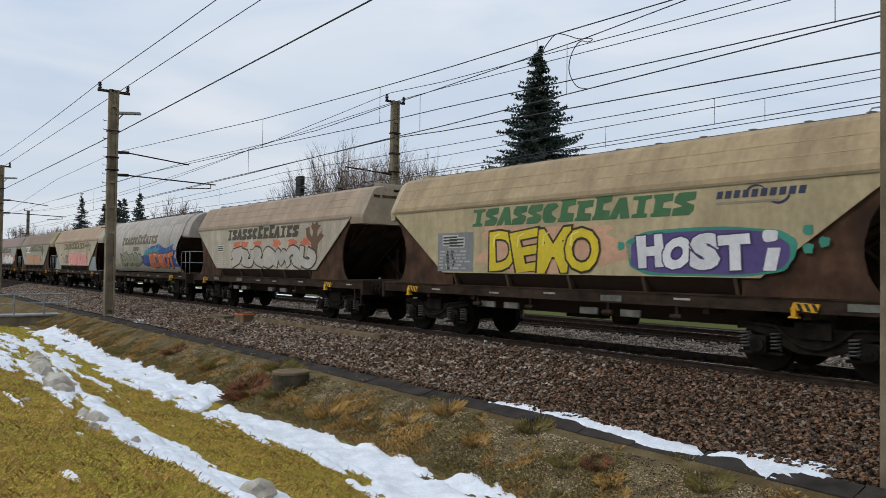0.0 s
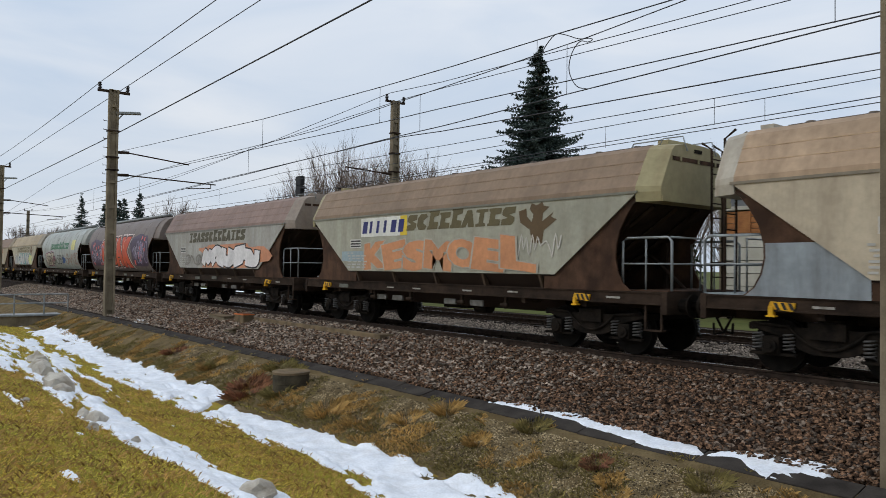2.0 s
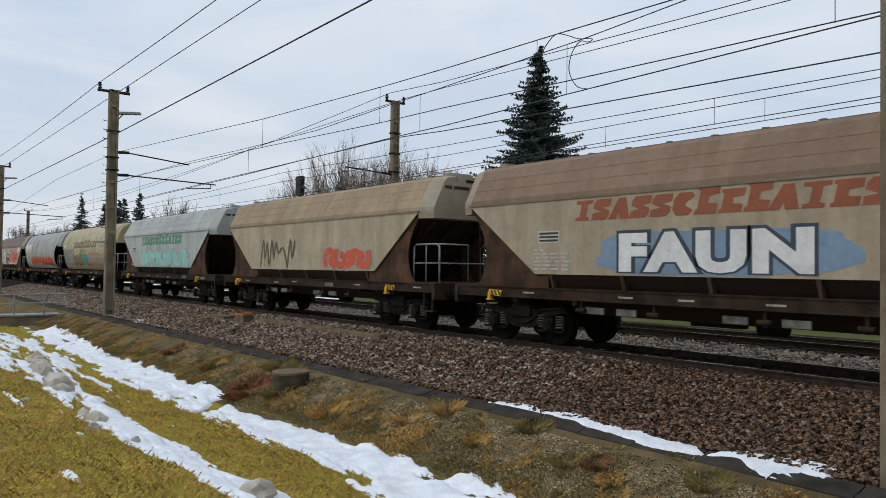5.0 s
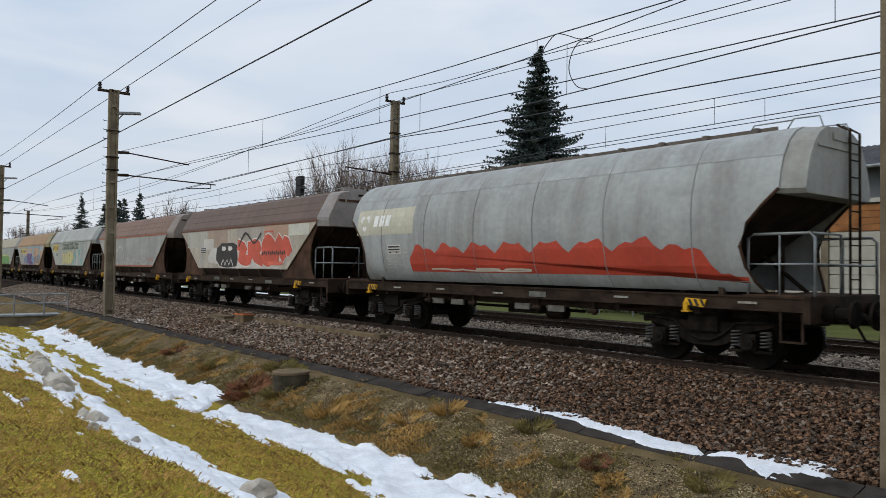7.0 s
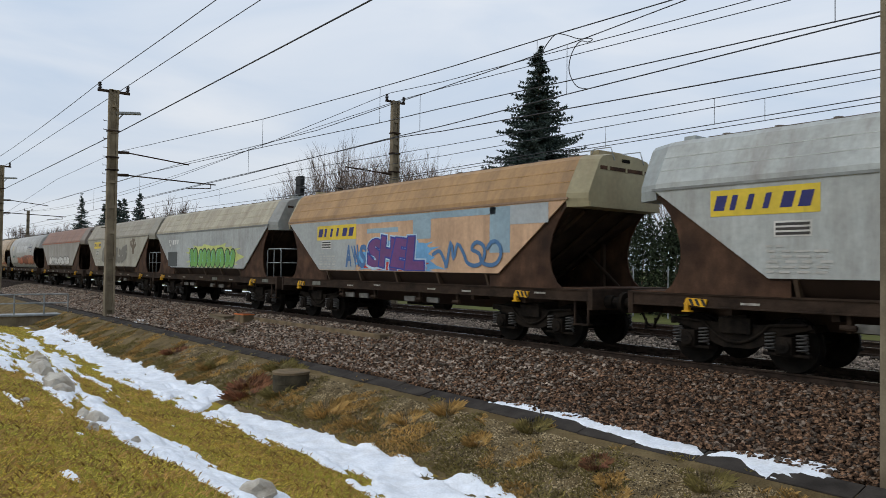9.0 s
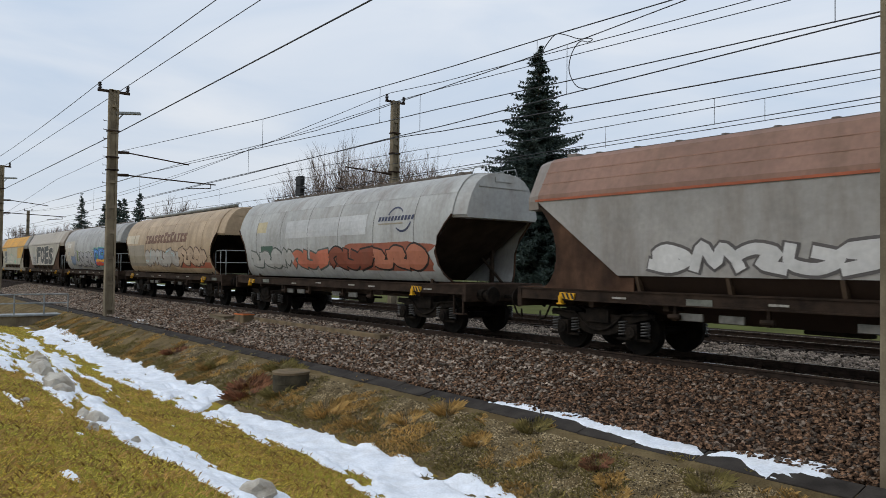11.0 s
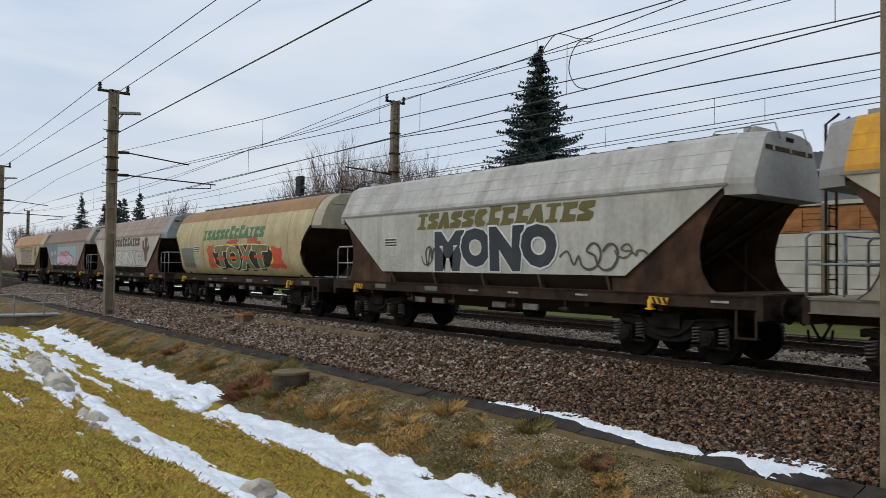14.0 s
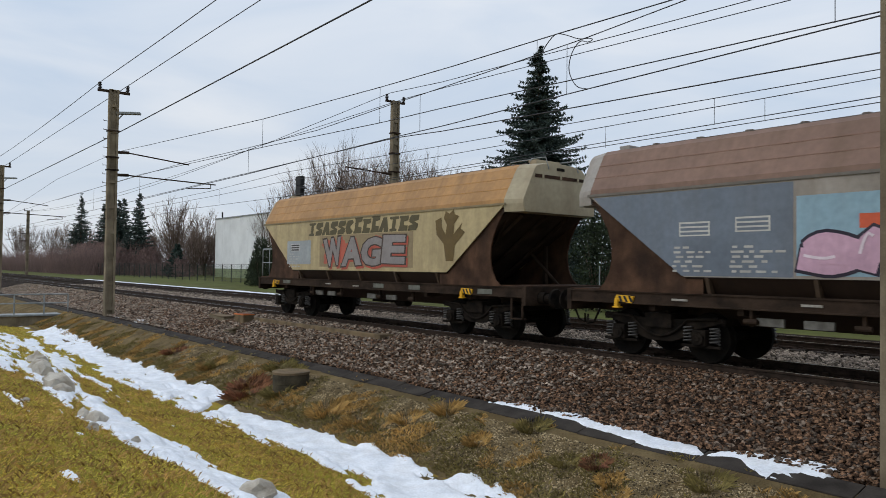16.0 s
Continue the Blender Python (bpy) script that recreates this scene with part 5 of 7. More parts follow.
keep = (wob(x, y, 2.2, 0.7) + 0.6 * wob(x, y, 6.0, 1.9)) > (-0.45 + 0.95 * np.clip((y - 7.2) / 1.4, 0, 1))
x, y = x[keep], y[keep]
half = wob(x, y, 1.3, 3.0) > 0.1
blades("slope_grass", x[half], y[half], 0.09, 0.85, 0.004, M_STRAW, "dry ochre grass on the embankment slope", "grass", 18)
blades("slope_moss", x[~half], y[~half], 0.065, 0.9, 0.005, M_MOSS, "dull green growth on the embankment slope", "grass", 19)
x, y = lawn(21, 5000, (-30, -3.0), (6.75, 7.45), 1.3)
m = ditch_mask(x, y) < 0.05
x, y = x[m], y[m]
blades("slope_litter", x, y, 0.11, 1.1, 0.004, M_MOSS, "dull olive dead stems at the slope's foot", "grass", 22)


def tuft(x, y, r, n, h, material, label, seed):
    g = np.random.default_rng(seed)
    a, d = g.random(n) * 6.283, r * np.sqrt(g.random(n))
    px, py = x + d * np.cos(a), y + d * np.sin(a)
    ob = blades("grass_tuft", px, py, h * 0.85, 0.9, 0.0032, material, label, "grass tuft", seed)
    ob["kind"] = "thing"
    ob["group"] = "tufts on the embankment"
    return ob


for k, (x, y, r, h) in enumerate(((-11.95, 7.6, .30, .15), (-11.3, 7.55, .30, .13), (-10.85, 7.92, .22, .16), (-10.27, 8.4, .18, .22), (-8.77, 7.8, .16, .14), (-6.19, 7.85, .14, .11), (-5.93, 7.6, .16, .11), (-13.0, 7.5, .3, .25), (-20.0, 7.8, .3, .25))):
    tuft(x, y, r, 260, h, M_STRAW, "clump of dry ochre grass on the slope", 100 + k)
for k, (x, y, r, h) in enumerate(((-8.24, 8.5, .18, .19), (-7.08, 7.98, .16, .12), (-19.85, 8.0, .3, .2), (-15.2, 7.5, .25, .25), (-16.3, 8.3, .25, .22), (-17.2, 8.5, .3, .2), (-5.0, 8.3, .2, .15))):
    tuft(x, y, r, 300, h, M_MOSS, "clump of dark green grass on the slope", 130 + k)
for k, (x, y, r, h) in enumerate(((-16.4, 7.3, .38, .28), (-16.9, 7.5, .3, .24), (-23.4, 7.9, .25, .2), (-6.6, 8.1, .15, .12))):
    ob = tuft(x, y, r, 420, h, M_BUSH, "low bramble bush with russet dry leaves", 150 + k)
    ob.name = "bramble_bush"
    ob["category"] = "bush"


# ---- trees ----
def bare_tree(x, y, height, seed, spread=0.6, twig=M_TWIG, label="leafless broad-leaved tree with fine upright twigs", thick=1.0):
    """Many limbs fan out from a short trunk; each bears long twigs, and those bear finer ones."""
    r = random.Random(seed)
    trunk, crown = Form(), Form()

    def shoot(p, way, length, rad, form, sides, bends=4):
        pts, q, d = [p], p, way
        for _ in range(bends):
            d = (d + Vector((r.uniform(-.10, .10), r.uniform(-.10, .10), r.uniform(0.0, .10)))).normalized()
            q = q + d * (length / bends)
            pts.append(q)
        form.tube(pts, rad, sides, rad * 0.35)
        return pts

    def side_way(d, lean):
        a = r.uniform(0, 6.283)
        return (d + Vector((math.cos(a), math.sin(a), 0.15)) * lean * r.uniform(.6, 1.3)).normalized()

    base = shoot(Vector((0, 0, 0)), Vector((0, 0, 1)), height * 0.16, height * 0.015, trunk, 7, 2)
    for i in range(19):
        a, lean = i * 2.4 + r.uniform(-.4, .4), spread * math.sqrt((i + .4) / 19) * r.uniform(.8, 1.1)
        way = Vector((math.cos(a) * lean, math.sin(a) * lean, 1)).normalized()
        size = height * r.uniform(0.66, 0.84) * (1 - 0.16 * lean)
        limb = shoot(base[r.randrange(1, 3)], way, size, height * 0.0042, trunk, 5, 5)
        for _ in range(13):
            u = r.uniform(0.12, 0.98)
            k = min(int(u * 5), 4)
            d = (limb[k + 1] - limb[k]).normalized()
            bough = shoot(limb[k].lerp(limb[k + 1], u * 5 - k), side_way(d, .42), size * (0.16 + 0.30 * (1 - u)) * r.uniform(.8, 1.2), 0.019 * thick, crown, 3, 3)
            for _ in range(8):
                v = r.uniform(0.1, 1.0)
                m = min(int(v * 3), 2)
                d2 = (bough[m + 1] - bough[m]).normalized()
                shoot(bough[m].lerp(bough[m + 1], v * 3 - m), side_way(d2, .42), size * 0.11 * r.uniform(.6, 1.3), 0.011 * thick, crown, 3, 2)
    top = max(v[2] for v in crown.v)
    s = height / top
    for f in (trunk, crown):
        f.v = [(a * s, b * s, c * s) for a, b, c in f.v]
    t = tagged(new("bare_tree"), label, "tree")
    t.location = (x, y, float(ground_z(np.array(x), np.array(y))) - 0.1)
    me = bpy.data.meshes.new("trunk")
    me.from_pydata(trunk.v, [], trunk.f)
    me.materials.append(M_BARK)
    link("trunk", me, t)
    me = bpy.data.meshes.new("crown")
    me.from_pydata(crown.v, [], crown.f)
    me.materials.append(twig)
    link("crown", me, t, "crown of fine bare twigs")
    return t


def plant(model, base, x, y, h, turn):
    g = float(ground_z(np.array(x), np.array(y))) - 0.1
    return copy_thing(model, Matrix.Translation((x, y, g)) @ pose(0, 0, 0, 0, 0, turn) @ Matrix.Scale(h / base, 4))


near_models = [bare_tree(-70, 41, 16.2, 21, 0.62), bare_tree(-59, 40, 15.0, 24, 0.66)]
for k, (x, y, h) in enumerate(((-86, 41, 10.5), (-80, 40, 13.2), (-75, 42, 15.0), (-65, 41, 15.2), (-55, 41, 13.2), (-52.5, 42, 10.5), (-30.5, 47, 10.3), (-27.0, 48, 11.2), (-78, 44, 12), (-62, 44, 14.5), (-83, 44, 11.8), (-73, 45, 15.0), (-68, 46, 15.6), (-57, 45, 14.0))):
    plant(near_models[k % 2], (16.2, 15.0)[k % 2], x, y, h, 70 * k + 30)
far_model = bare_tree(-122, 41, 13.6, 63, 0.55, thick=1.3)
for k, (x, y, h) in enumerate(((-109, 44, 9.2), (-113, 41, 8.6), (-117, 44, 11.5), (-127, 43, 10.5), (-133, 44, 9.0), (-145, 45, 9.0), (-196, 45, 12.0), (-212, 46, 12.5), (-228, 46, 14.0), (-252, 47, 14), (-285, 46, 16), (-320, 48, 17))):
    plant(far_model, 13.6, x, y, h, 50 * k + 20)


def spruce(x, y, height, radius, seed, dense=1.0, clump=1.0, label="dark green spruce with ragged drooping boughs"):
    r = np.random.default_rng(seed)
    t = tagged(new("spruce_tree"), label, "tree")
    t.location = (x, y, float(ground_z(np.array(x), np.array(y))) - 0.1)
    link("trunk", Form().tube([(0, 0, 0), (0, 0, height * .5), (0, 0, height)], height * 0.016, 8, 0.02).mesh("trunk", M_BARK), t)
    V, F, k = [], [], 0
    z = height * 0.06
    while z < height * 0.985:
        u = 1 - z / height
        reach = radius * (u ** 0.95) * (0.78 + 0.4 * r.random()) + 0.10 + 0.1 * u
        for _ in range(int((5 + 7 * u) * dense)):
            a = r.random() * 6.283
            L = reach * (0.55 + 0.55 * r.random())
            d = np.array([np.cos(a), np.sin(a), 0.0])
            s = np.array([-d[1], d[0], 0.0])
            tip = 0.42 * L * (0.4 + 0.5 * r.random())
            n = max(4, int(L / 0.20))
            zb = z + r.normal(0, 0.018) * height
            for i in range(n):
                q = (i + .6) / n
                c = d * L * q + np.array([0, 0, zb - 0.30 * L * q + (tip * q * q)])
                w = 0.10 + 0.22 * L * (1 - q) * 0.5
                for _ in range(int(5 * dense) + 1):
                    e = (s * r.normal(0, 1) + d * abs(r.normal(0.5, .5)) + np.array([0, 0, r.normal(-.05, .45)]))
                    e = e / (np.linalg.norm(e) + 1e-6) * (0.14 + w * r.random()) * clump
                    o = np.cross(e, r.normal(0, 1, 3))
                    o = o / (np.linalg.norm(o) + 1e-6) * 0.05 * clump
                    V += [c - o, c + o, c + e]
                    F.append((k, k + 1, k + 2))
                    k += 3
        z += height * 0.020
    for i in range(int(60 * dense)):
        c = np.array([r.normal(0, .03), r.normal(0, .03), height * (0.93 + 0.075 * i / (60 * dense))])
        e = np.array([r.normal(0, .12), r.normal(0, .12), 0.22])
        o = np.array([0.03, 0.02 * r.normal(), 0]) * clump
        V += [c - o, c + o, c + e * (1.06 - i / (60 * dense))]
        F.append((k, k + 1, k + 2))
        k += 3
    link("crown", many("crown", np.array(V), np.array(F), M_SPRUCE), t, "ragged dark needle crown")
    return t


spruce(-32.7, 34, 16.2, 6.7, 3, 2.4)
spruce(-19.0, 46, 10.6, 3.4, 4, 0.9)
for k, (x, y, h, rad) in enumerate(((-183, 40, 17.6, 4.4), (-163, 40, 14.5, 3.8), (-152, 41, 15.0, 3.6), (-148, 39, 14.0, 3.4), (-138.5, 40, 14.6, 4.2), (-112, 38, 5.0, 2.2))):
    spruce(x, y, h, rad * 1.12, 30 + k, 0.8, 1.9, "distant dark spruce beyond the railway fence")


def bush(name, x, y, rx, ry, h, n, size, material, label, seed, category="shrub", kind="", slim=0.45):
    """A shrub of many small leaves in an uneven mound, on a few stems."""
    r = np.random.default_rng(seed)
    a, u = r.random(n) * 6.283, r.random(n)
    zz = r.random(n) ** 0.8
    rad = np.sqrt(u) * (1.0 - 0.55 * zz ** 2) * (1 + 0.25 * np.sin(a * 3 + seed) + 0.15 * np.sin(a * 7))
    c = np.stack([rad * np.cos(a) * rx, rad * np.sin(a) * ry, zz * h * (0.85 + 0.3 * r.random(n))], -1)
    e, o = r.normal(0, 1, (n, 3)), r.normal(0, 1, (n, 3))
    e *= size / np.linalg.norm(e, axis=1, keepdims=True)
    o *= size * slim / np.linalg.norm(o, axis=1, keepdims=True)
    v = np.stack([c - o, c + o, c + e], 1).reshape(-1, 3)
    t = tagged(new(name), label, category, kind=kind)
    t.location = (x, y, float(ground_z(np.array(x), np.array(y))))
    stem = Form()
    for i in range(6):
        b = i * 1.05 + seed
        stem.tube([(0, 0, -.1), (math.cos(b) * rx * .5, math.sin(b) * ry * .5, h * .7)], 0.05, 5, 0.015)
    link("stem", stem.mesh("stem", M_BARK), t)
    link("foliage", many("foliage", v, np.arange(3 * n).reshape(-1, 3), material), t)
    return t


for k, (x, y, rx, ry, h) in enumerate(((-65.5, 30.2, 1.6, 1.2, 4.2), (-62.8, 30.3, 1.6, 1.2, 3.4), (-68, 31, 1.2, 1.0, 2.6))):
    bush("evergreen_shrub", x, y, rx, ry, h, 4200, 0.16, M_HEDGE, "dark evergreen shrub beside the fence", 5 + k)
for k, (x, y, rx, ry, h) in enumerate(((-22.2, 27.2, 1.5, 1.2, 4.4), (-20.0, 27.4, 1.5, 1.2, 4.1), (-18.0, 27.0, 1.3, 1.1, 3.8))):
    bush("evergreen_shrub", x, y, rx, ry, h, 5000, 0.14, M_HEDGE, "tall dark evergreen hedge shrub beyond the tracks", 15 + k)
M_THICKET = surface("reddish_brown_brush", lin(126, 104, 98), lin(100, 82, 78), 0.3, 0.95, 0.0, 0.0, per_island=0.4)


def thicket():
    r = np.random.default_rng(77)
    n = 80000
    x = -140 - 420 * r.random(n) ** 1.6 + 14 * wob(np.arange(n) * 0.37, np.arange(n) * 0.11, 1.0)
    y = 30 + 14 * r.random(n)
    z = ground_z(x, y)
    h = (3.4 + 4.4 * r.random(n) ** 2) * (0.8 + 0.3 * wob(x, y, 0.05))
    a = r.random(n) * 6.283
    dx, dy = np.cos(a) * 0.75, np.sin(a) * 0.75
    w = 0.04 + 0.05 * r.random(n)
    v = np.stack([np.stack([x - w, y, z], -1), np.stack([x + w, y, z], -1), np.stack([x + dx * 2, y + dy * 2, z + h], -1)], 1).reshape(-1, 3)
    tagged(new("thicket", many("thicket", v, np.arange(3 * n).reshape(-1, 3), M_THICKET)), "grey-brown leafless thicket beside the line", "thicket", kind="stuff")


thicket()
for k, (x, y, h, n) in enumerate(((-158, 38, 5.5, 4500), (-168, 39, 6.0, 4500), (-140, 38, 4.6, 4000), (-130, 39, 4.2, 3600), (-118, 40, 3.4, 2600), (-176, 39, 5.6, 4500), (-112, 38, 2.6, 2600), (-124, 37, 3.0, 3000), (-134, 37, 3.2, 3200), (-146, 37, 4.0, 3600), (-110, 46, 5.0, 4000), (-115, 47, 6.0, 4000), (-121, 47, 6.0, 4000), (-127, 46, 6.5, 4000), (-152, 46, 7.0, 4000))):
    bush("brown_bush", x, y, 5.0, 2.2, h, n * 2, 0.55, M_THICKET, "leafless brown bush behind the fence", 40 + k, slim=0.06)


# ---- buildings and fence beyond the tracks ----
def hall():
    h = tagged(new("white_hall"), "white metal-clad industrial hall behind a lawn", "building")
    h.location = (-108.4, 42.5, 0)
    for i in range(9):
        x = i * 3.0
        link("wall_panel", Form().box(x + 0.01, x + 2.99, 0, 0.25, 1.3, 8.75).mesh("wall_panel", M_WHITEWALL, bevel=0.012), h)
    link("side_wall", Form().box(0, 0.25, 0.25, 24, 1.3, 8.75).mesh("side_wall", M_WHITEWALL), h)
    link("back_wall", Form().box(0, 27, 24, 24.25, -0.3, 8.75).mesh("back_wall", M_WHITEWALL), h)
    link("end_wall", Form().box(26.75, 27, 0.25, 24, -0.3, 8.75).mesh("end_wall", M_WHITEWALL), h)
    link("plinth", Form().box(0.05, 26.95, 0.05, 23.9, -0.4, 1.3).mesh("plinth", M_PLINTH), h)
    link("roof", Form().box(-0.15, 27.15, -0.12, 24.3, 8.75, 8.92).mesh("roof", M_GALV), h)
    link("vent_pipe", Form().tube([(0.6, 0.8, 8.9), (0.6, 0.8, 9.9)], 0.12, 10).mesh("vent_pipe", M_BLACK), h)


def garage():
    g = tagged(new("garage"), "pale concrete-panel shed with a wooden band and dark roof", "shed")
    g.location = (-16.3, 28.0, 0)
    for i in range(5):
        x0 = i * 2.05
        post = Form().box(x0 - 0.13, x0 + 0.13, -0.07, 0.2, -0.3, 4.3)
        link("post", post.mesh("post", M_CONCRETE, bevel=0.01), g)
        if i == 4:
            break
        for k in range(6):
            z = 0.1 + k * 0.52
            link("concrete_panel", Form().box(x0 + 0.135, x0 + 1.915, 0.0, 0.12, z + 0.01, z + 0.51).mesh("concrete_panel", M_PANEL, bevel=0.015), g)
        for k in range(4):
            z = 3.24 + k * 0.24
            link("wood_plank", Form().box(x0 + 0.14, x0 + 1.91, 0.02 + 0.012 * (k % 2), 0.09 + 0.012 * (k % 2), z, z + 0.225).mesh("wood_plank", M_PLANK, bevel=0.008), g)
        link("window_frame", Form().box(x0 + 0.5, x0 + 1.2, -0.02, 0.02, 3.3, 4.1).mesh("window_frame", M_PLANK, bevel=0.01), g)
    link("lintel", Form().box(-0.2, 8.4, -0.06, 0.25, 4.24, 4.40).mesh("lintel", M_PANEL, bevel=0.01), g)
    link("upper_wall", Form().box(-0.1, 8.3, 0.1, 0.3, 4.40, 5.6).mesh("upper_wall", surface("grey_render", lin(120, 124, 126), lin(104, 106, 108), 1.2, 0.9)), g)
    link("back_wall", Form().box(-0.1, 8.3, 7.0, 7.2, -0.3, 5.6).mesh("back_wall", M_PANEL), g)
    link("side_wall", Form().box(-0.12, 0.08, 0.3, 7.0, -0.3, 5.6).mesh("side_wall", M_PANEL), g)
    link("side_wall", Form().box(8.1, 8.3, 0.3, 7.0, -0.3, 5.6).mesh("side_wall", M_PANEL), g)
    rows = []
    for i in range(121):
        x = -0.5 + i * 0.0775
        w = 0.03 * math.sin(i * math.pi / 1.5)
        rows.append([(x, -0.6, 5.50 + w), (x, 3.6, 6.85 + w), (x, 7.7, 5.50 + w)])
    link("roof", Form().loft(rows).mesh("roof", M_ROOFDARK), g, "dark corrugated fibre-cement roof")
    link("gutter", Form().tube([(-0.5, -0.66, 5.46), (8.8, -0.66, 5.46)], 0.06, 8).mesh("gutter", M_GALV), g)
    link("light_box", Form().box(3.05, 3.3, -0.12, -0.06, 4.30, 4.42).mesh("light_box", M_BLACK, bevel=0.01), g)


def fence():
    f = tagged(new("mesh_fence"), "dark steel mesh fence with slim posts", "fence")
    post = Form().tube([(0, 0, -0.3), (0, 0, 2.0)], 0.05, 6).mesh("post", M_FENCE)
    for i in range(32):
        x = -70 - 2.6 * i
        link("post", post, f, "", pose(x, 32.4, float(ground_z(np.array(x), np.array(32.4)))))
    mesh = Form()
    for i in range(31 * 13):
        x = -70 - 0.2 * i
        mesh.box(x - 0.003, x + 0.003, 32.395, 32.405, -0.05, 1.95)
    for k in range(8):
        mesh.box(-150.6, -70, 32.39, 32.41, 0.05 + k * 0.26, 0.066 + k * 0.26)
    tagged(link("wire_mesh", mesh.mesh("wire_mesh", M_FENCE), f), kind="stuff")
    lean = tagged(new("garden_fence"), "thin wire fence posts by the hedge", "fence")
    for x in (-22.6, -20.8, -19.0, -17.3):
        link("post", Form().tube([(x, 25.6, -0.3), (x, 25.6, 1.9)], 0.03, 6).mesh("post", M_GALV), lean)


hall()
garage()
fence()


# ---- lettering, panels and graffiti on the flanks ----
PAINTS = {}


def dye(rgb, wear=0.22):
    if rgb not in PAINTS:
        PAINTS[rgb] = paint(rgb, wear, (96, 84, 72), "sprayed_paint", 0.5)
    return PAINTS[rgb]


def decal(kind, polys, off):
    """Flat outlines in x and z, laid on the flank of a wagon of that kind; polys: (points, own lift)."""
    bm = bmesh.new()
    for pts, lift in polys:
        vs = [bm.verts.new((p[0], lift + (p[2] if len(p) > 2 else 0.0), p[1])) for p in pts]
        try:
            bm.faces.new(vs)
        except ValueError:
            pass
    bmesh.ops.remove_doubles(bm, verts=bm.verts[:], dist=0.00005)
    bmesh.ops.triangulate(bm, faces=bm.faces[:])
    if kind == "B":
        for z in np.arange(1.45, 4.1, 0.12):
            bmesh.ops.bisect_plane(bm, geom=bm.verts[:] + bm.edges[:] + bm.faces[:], plane_co=(0, 0, z), plane_no=(0, 0, 1))
    for v in bm.verts:
        v.co.y = side_y(kind, v.co.z) - off - v.co.y
    me = bpy.data.meshes.new("decal")
    bmesh.ops.recalc_face_normals(bm, faces=bm.faces[:])
    bm.to_mesh(me)
    bm.free()
    return me


def lay(w, name, polys, rgb, off=0.006, label=""):
    wagon, kind = w[0], w[1]
    if polys and not (len(polys[0]) == 2 and isinstance(polys[0][1], float)):
        polys = [(p, 0.0) for p in polys]
    me = decal(kind, polys, off)
    me.materials.append(dye(rgb))
    return link(name, me, wagon, label)


def rect(x0, x1, z0, z1, slant=0.0):
    return [(x0, z0), (x1, z0), (x1 + slant, z1), (x0 + slant, z1)]


def blob(cx, cz, rx, rz, seed, jag=0.12, n=36, spikes=0):
    r = random.Random(seed)
    a, b, c = r.uniform(0, 6), r.uniform(0, 6), r.uniform(0, 6)
    pts = []
    for i in range(n):
        t = 2 * math.pi * i / n
        k = 1 + jag * (0.6 * math.sin(3 * t + a) + 0.5 * math.sin(5 * t + b) + 0.5 * math.sin(9 * t + c))
        if spikes and i % spikes == 0:
            k *= 1.22
        ct, st = math.cos(t), math.sin(t)
        pts.append((cx + rx * k * math.copysign(abs(ct) ** 0.6, ct), cz + rz * k * math.copysign(abs(st) ** 0.6, st)))
    return [(x, min(max(z, 1.63), 3.8)) for x, z in pts]


def stroke(pts, w, w1=None):
    """A broad brush line along points."""
    w1 = w if w1 is None else w1
    L, R, n = [], [], len(pts)
    for i, (x, z) in enumerate(pts):
        x0, z0 = pts[max(i - 1, 0)]
        x1, z1 = pts[min(i + 1, n - 1)]
        dx, dz = x1 - x0, z1 - z0
        d = math.hypot(dx, dz) or 1
        ww = (w + (w1 - w) * i / max(n - 1, 1)) / 2
        ex, ez = (dx / d * ww * 0.6, dz / d * ww * 0.6)
        s = -1 if i == 0 else (1 if i == n - 1 else 0)
        L.append((x - dz / d * ww + s * ex, z + dx / d * ww + s * ez, 0.00025 * i))
        R.append((x + dz / d * ww + s * ex, z - dx / d * ww + s * ez, 0.00025 * i))
    return [[L[i], L[i + 1], R[i + 1], R[i]] for i in range(n - 1)]


def bend(pts, n=5):
    """Rounds a broken line."""
    out = []
    for i in range(len(pts) - 1):
        p0, p1, p2, p3 = pts[max(i - 1, 0)], pts[i], pts[i + 1], pts[min(i + 2, len(pts) - 1)]
        for k in range(n):
            t = k / n
            out.append(tuple(0.5 * (2 * p1[j] + (p2[j] - p0[j]) * t + (2 * p0[j] - 5 * p1[j] + 4 * p2[j] - p3[j]) * t * t + (3 * p1[j] - p0[j] - 3 * p2[j] + p3[j]) * t ** 3) for j in (0, 1)))
    return out + [pts[-1]]


SIGNS = [
    [(0, .5), (.3, .95), (.75, .75), (.3, .35), (.95, .05)], [(.1, .05), (0, .6), (.4, 1), (.85, .7), (.5, .3), (1, 0)], [(0, .9), (.55, .65), (.1, .2), (.9, .1), (1, .9)],
    [(.05, 0), (.25, 1), (.55, .2), (.7, .9), (1, .45)], [(.9, 1), (.05, .75), (.85, .45), (.1, 0)], [(0, .2), (.5, .02), (.95, .5), (.4, .98), (.1, .6), (.6, .5)], [(.1, 1), (.1, .25), (.6, 0), (1, .45), (.6, .75)],
]


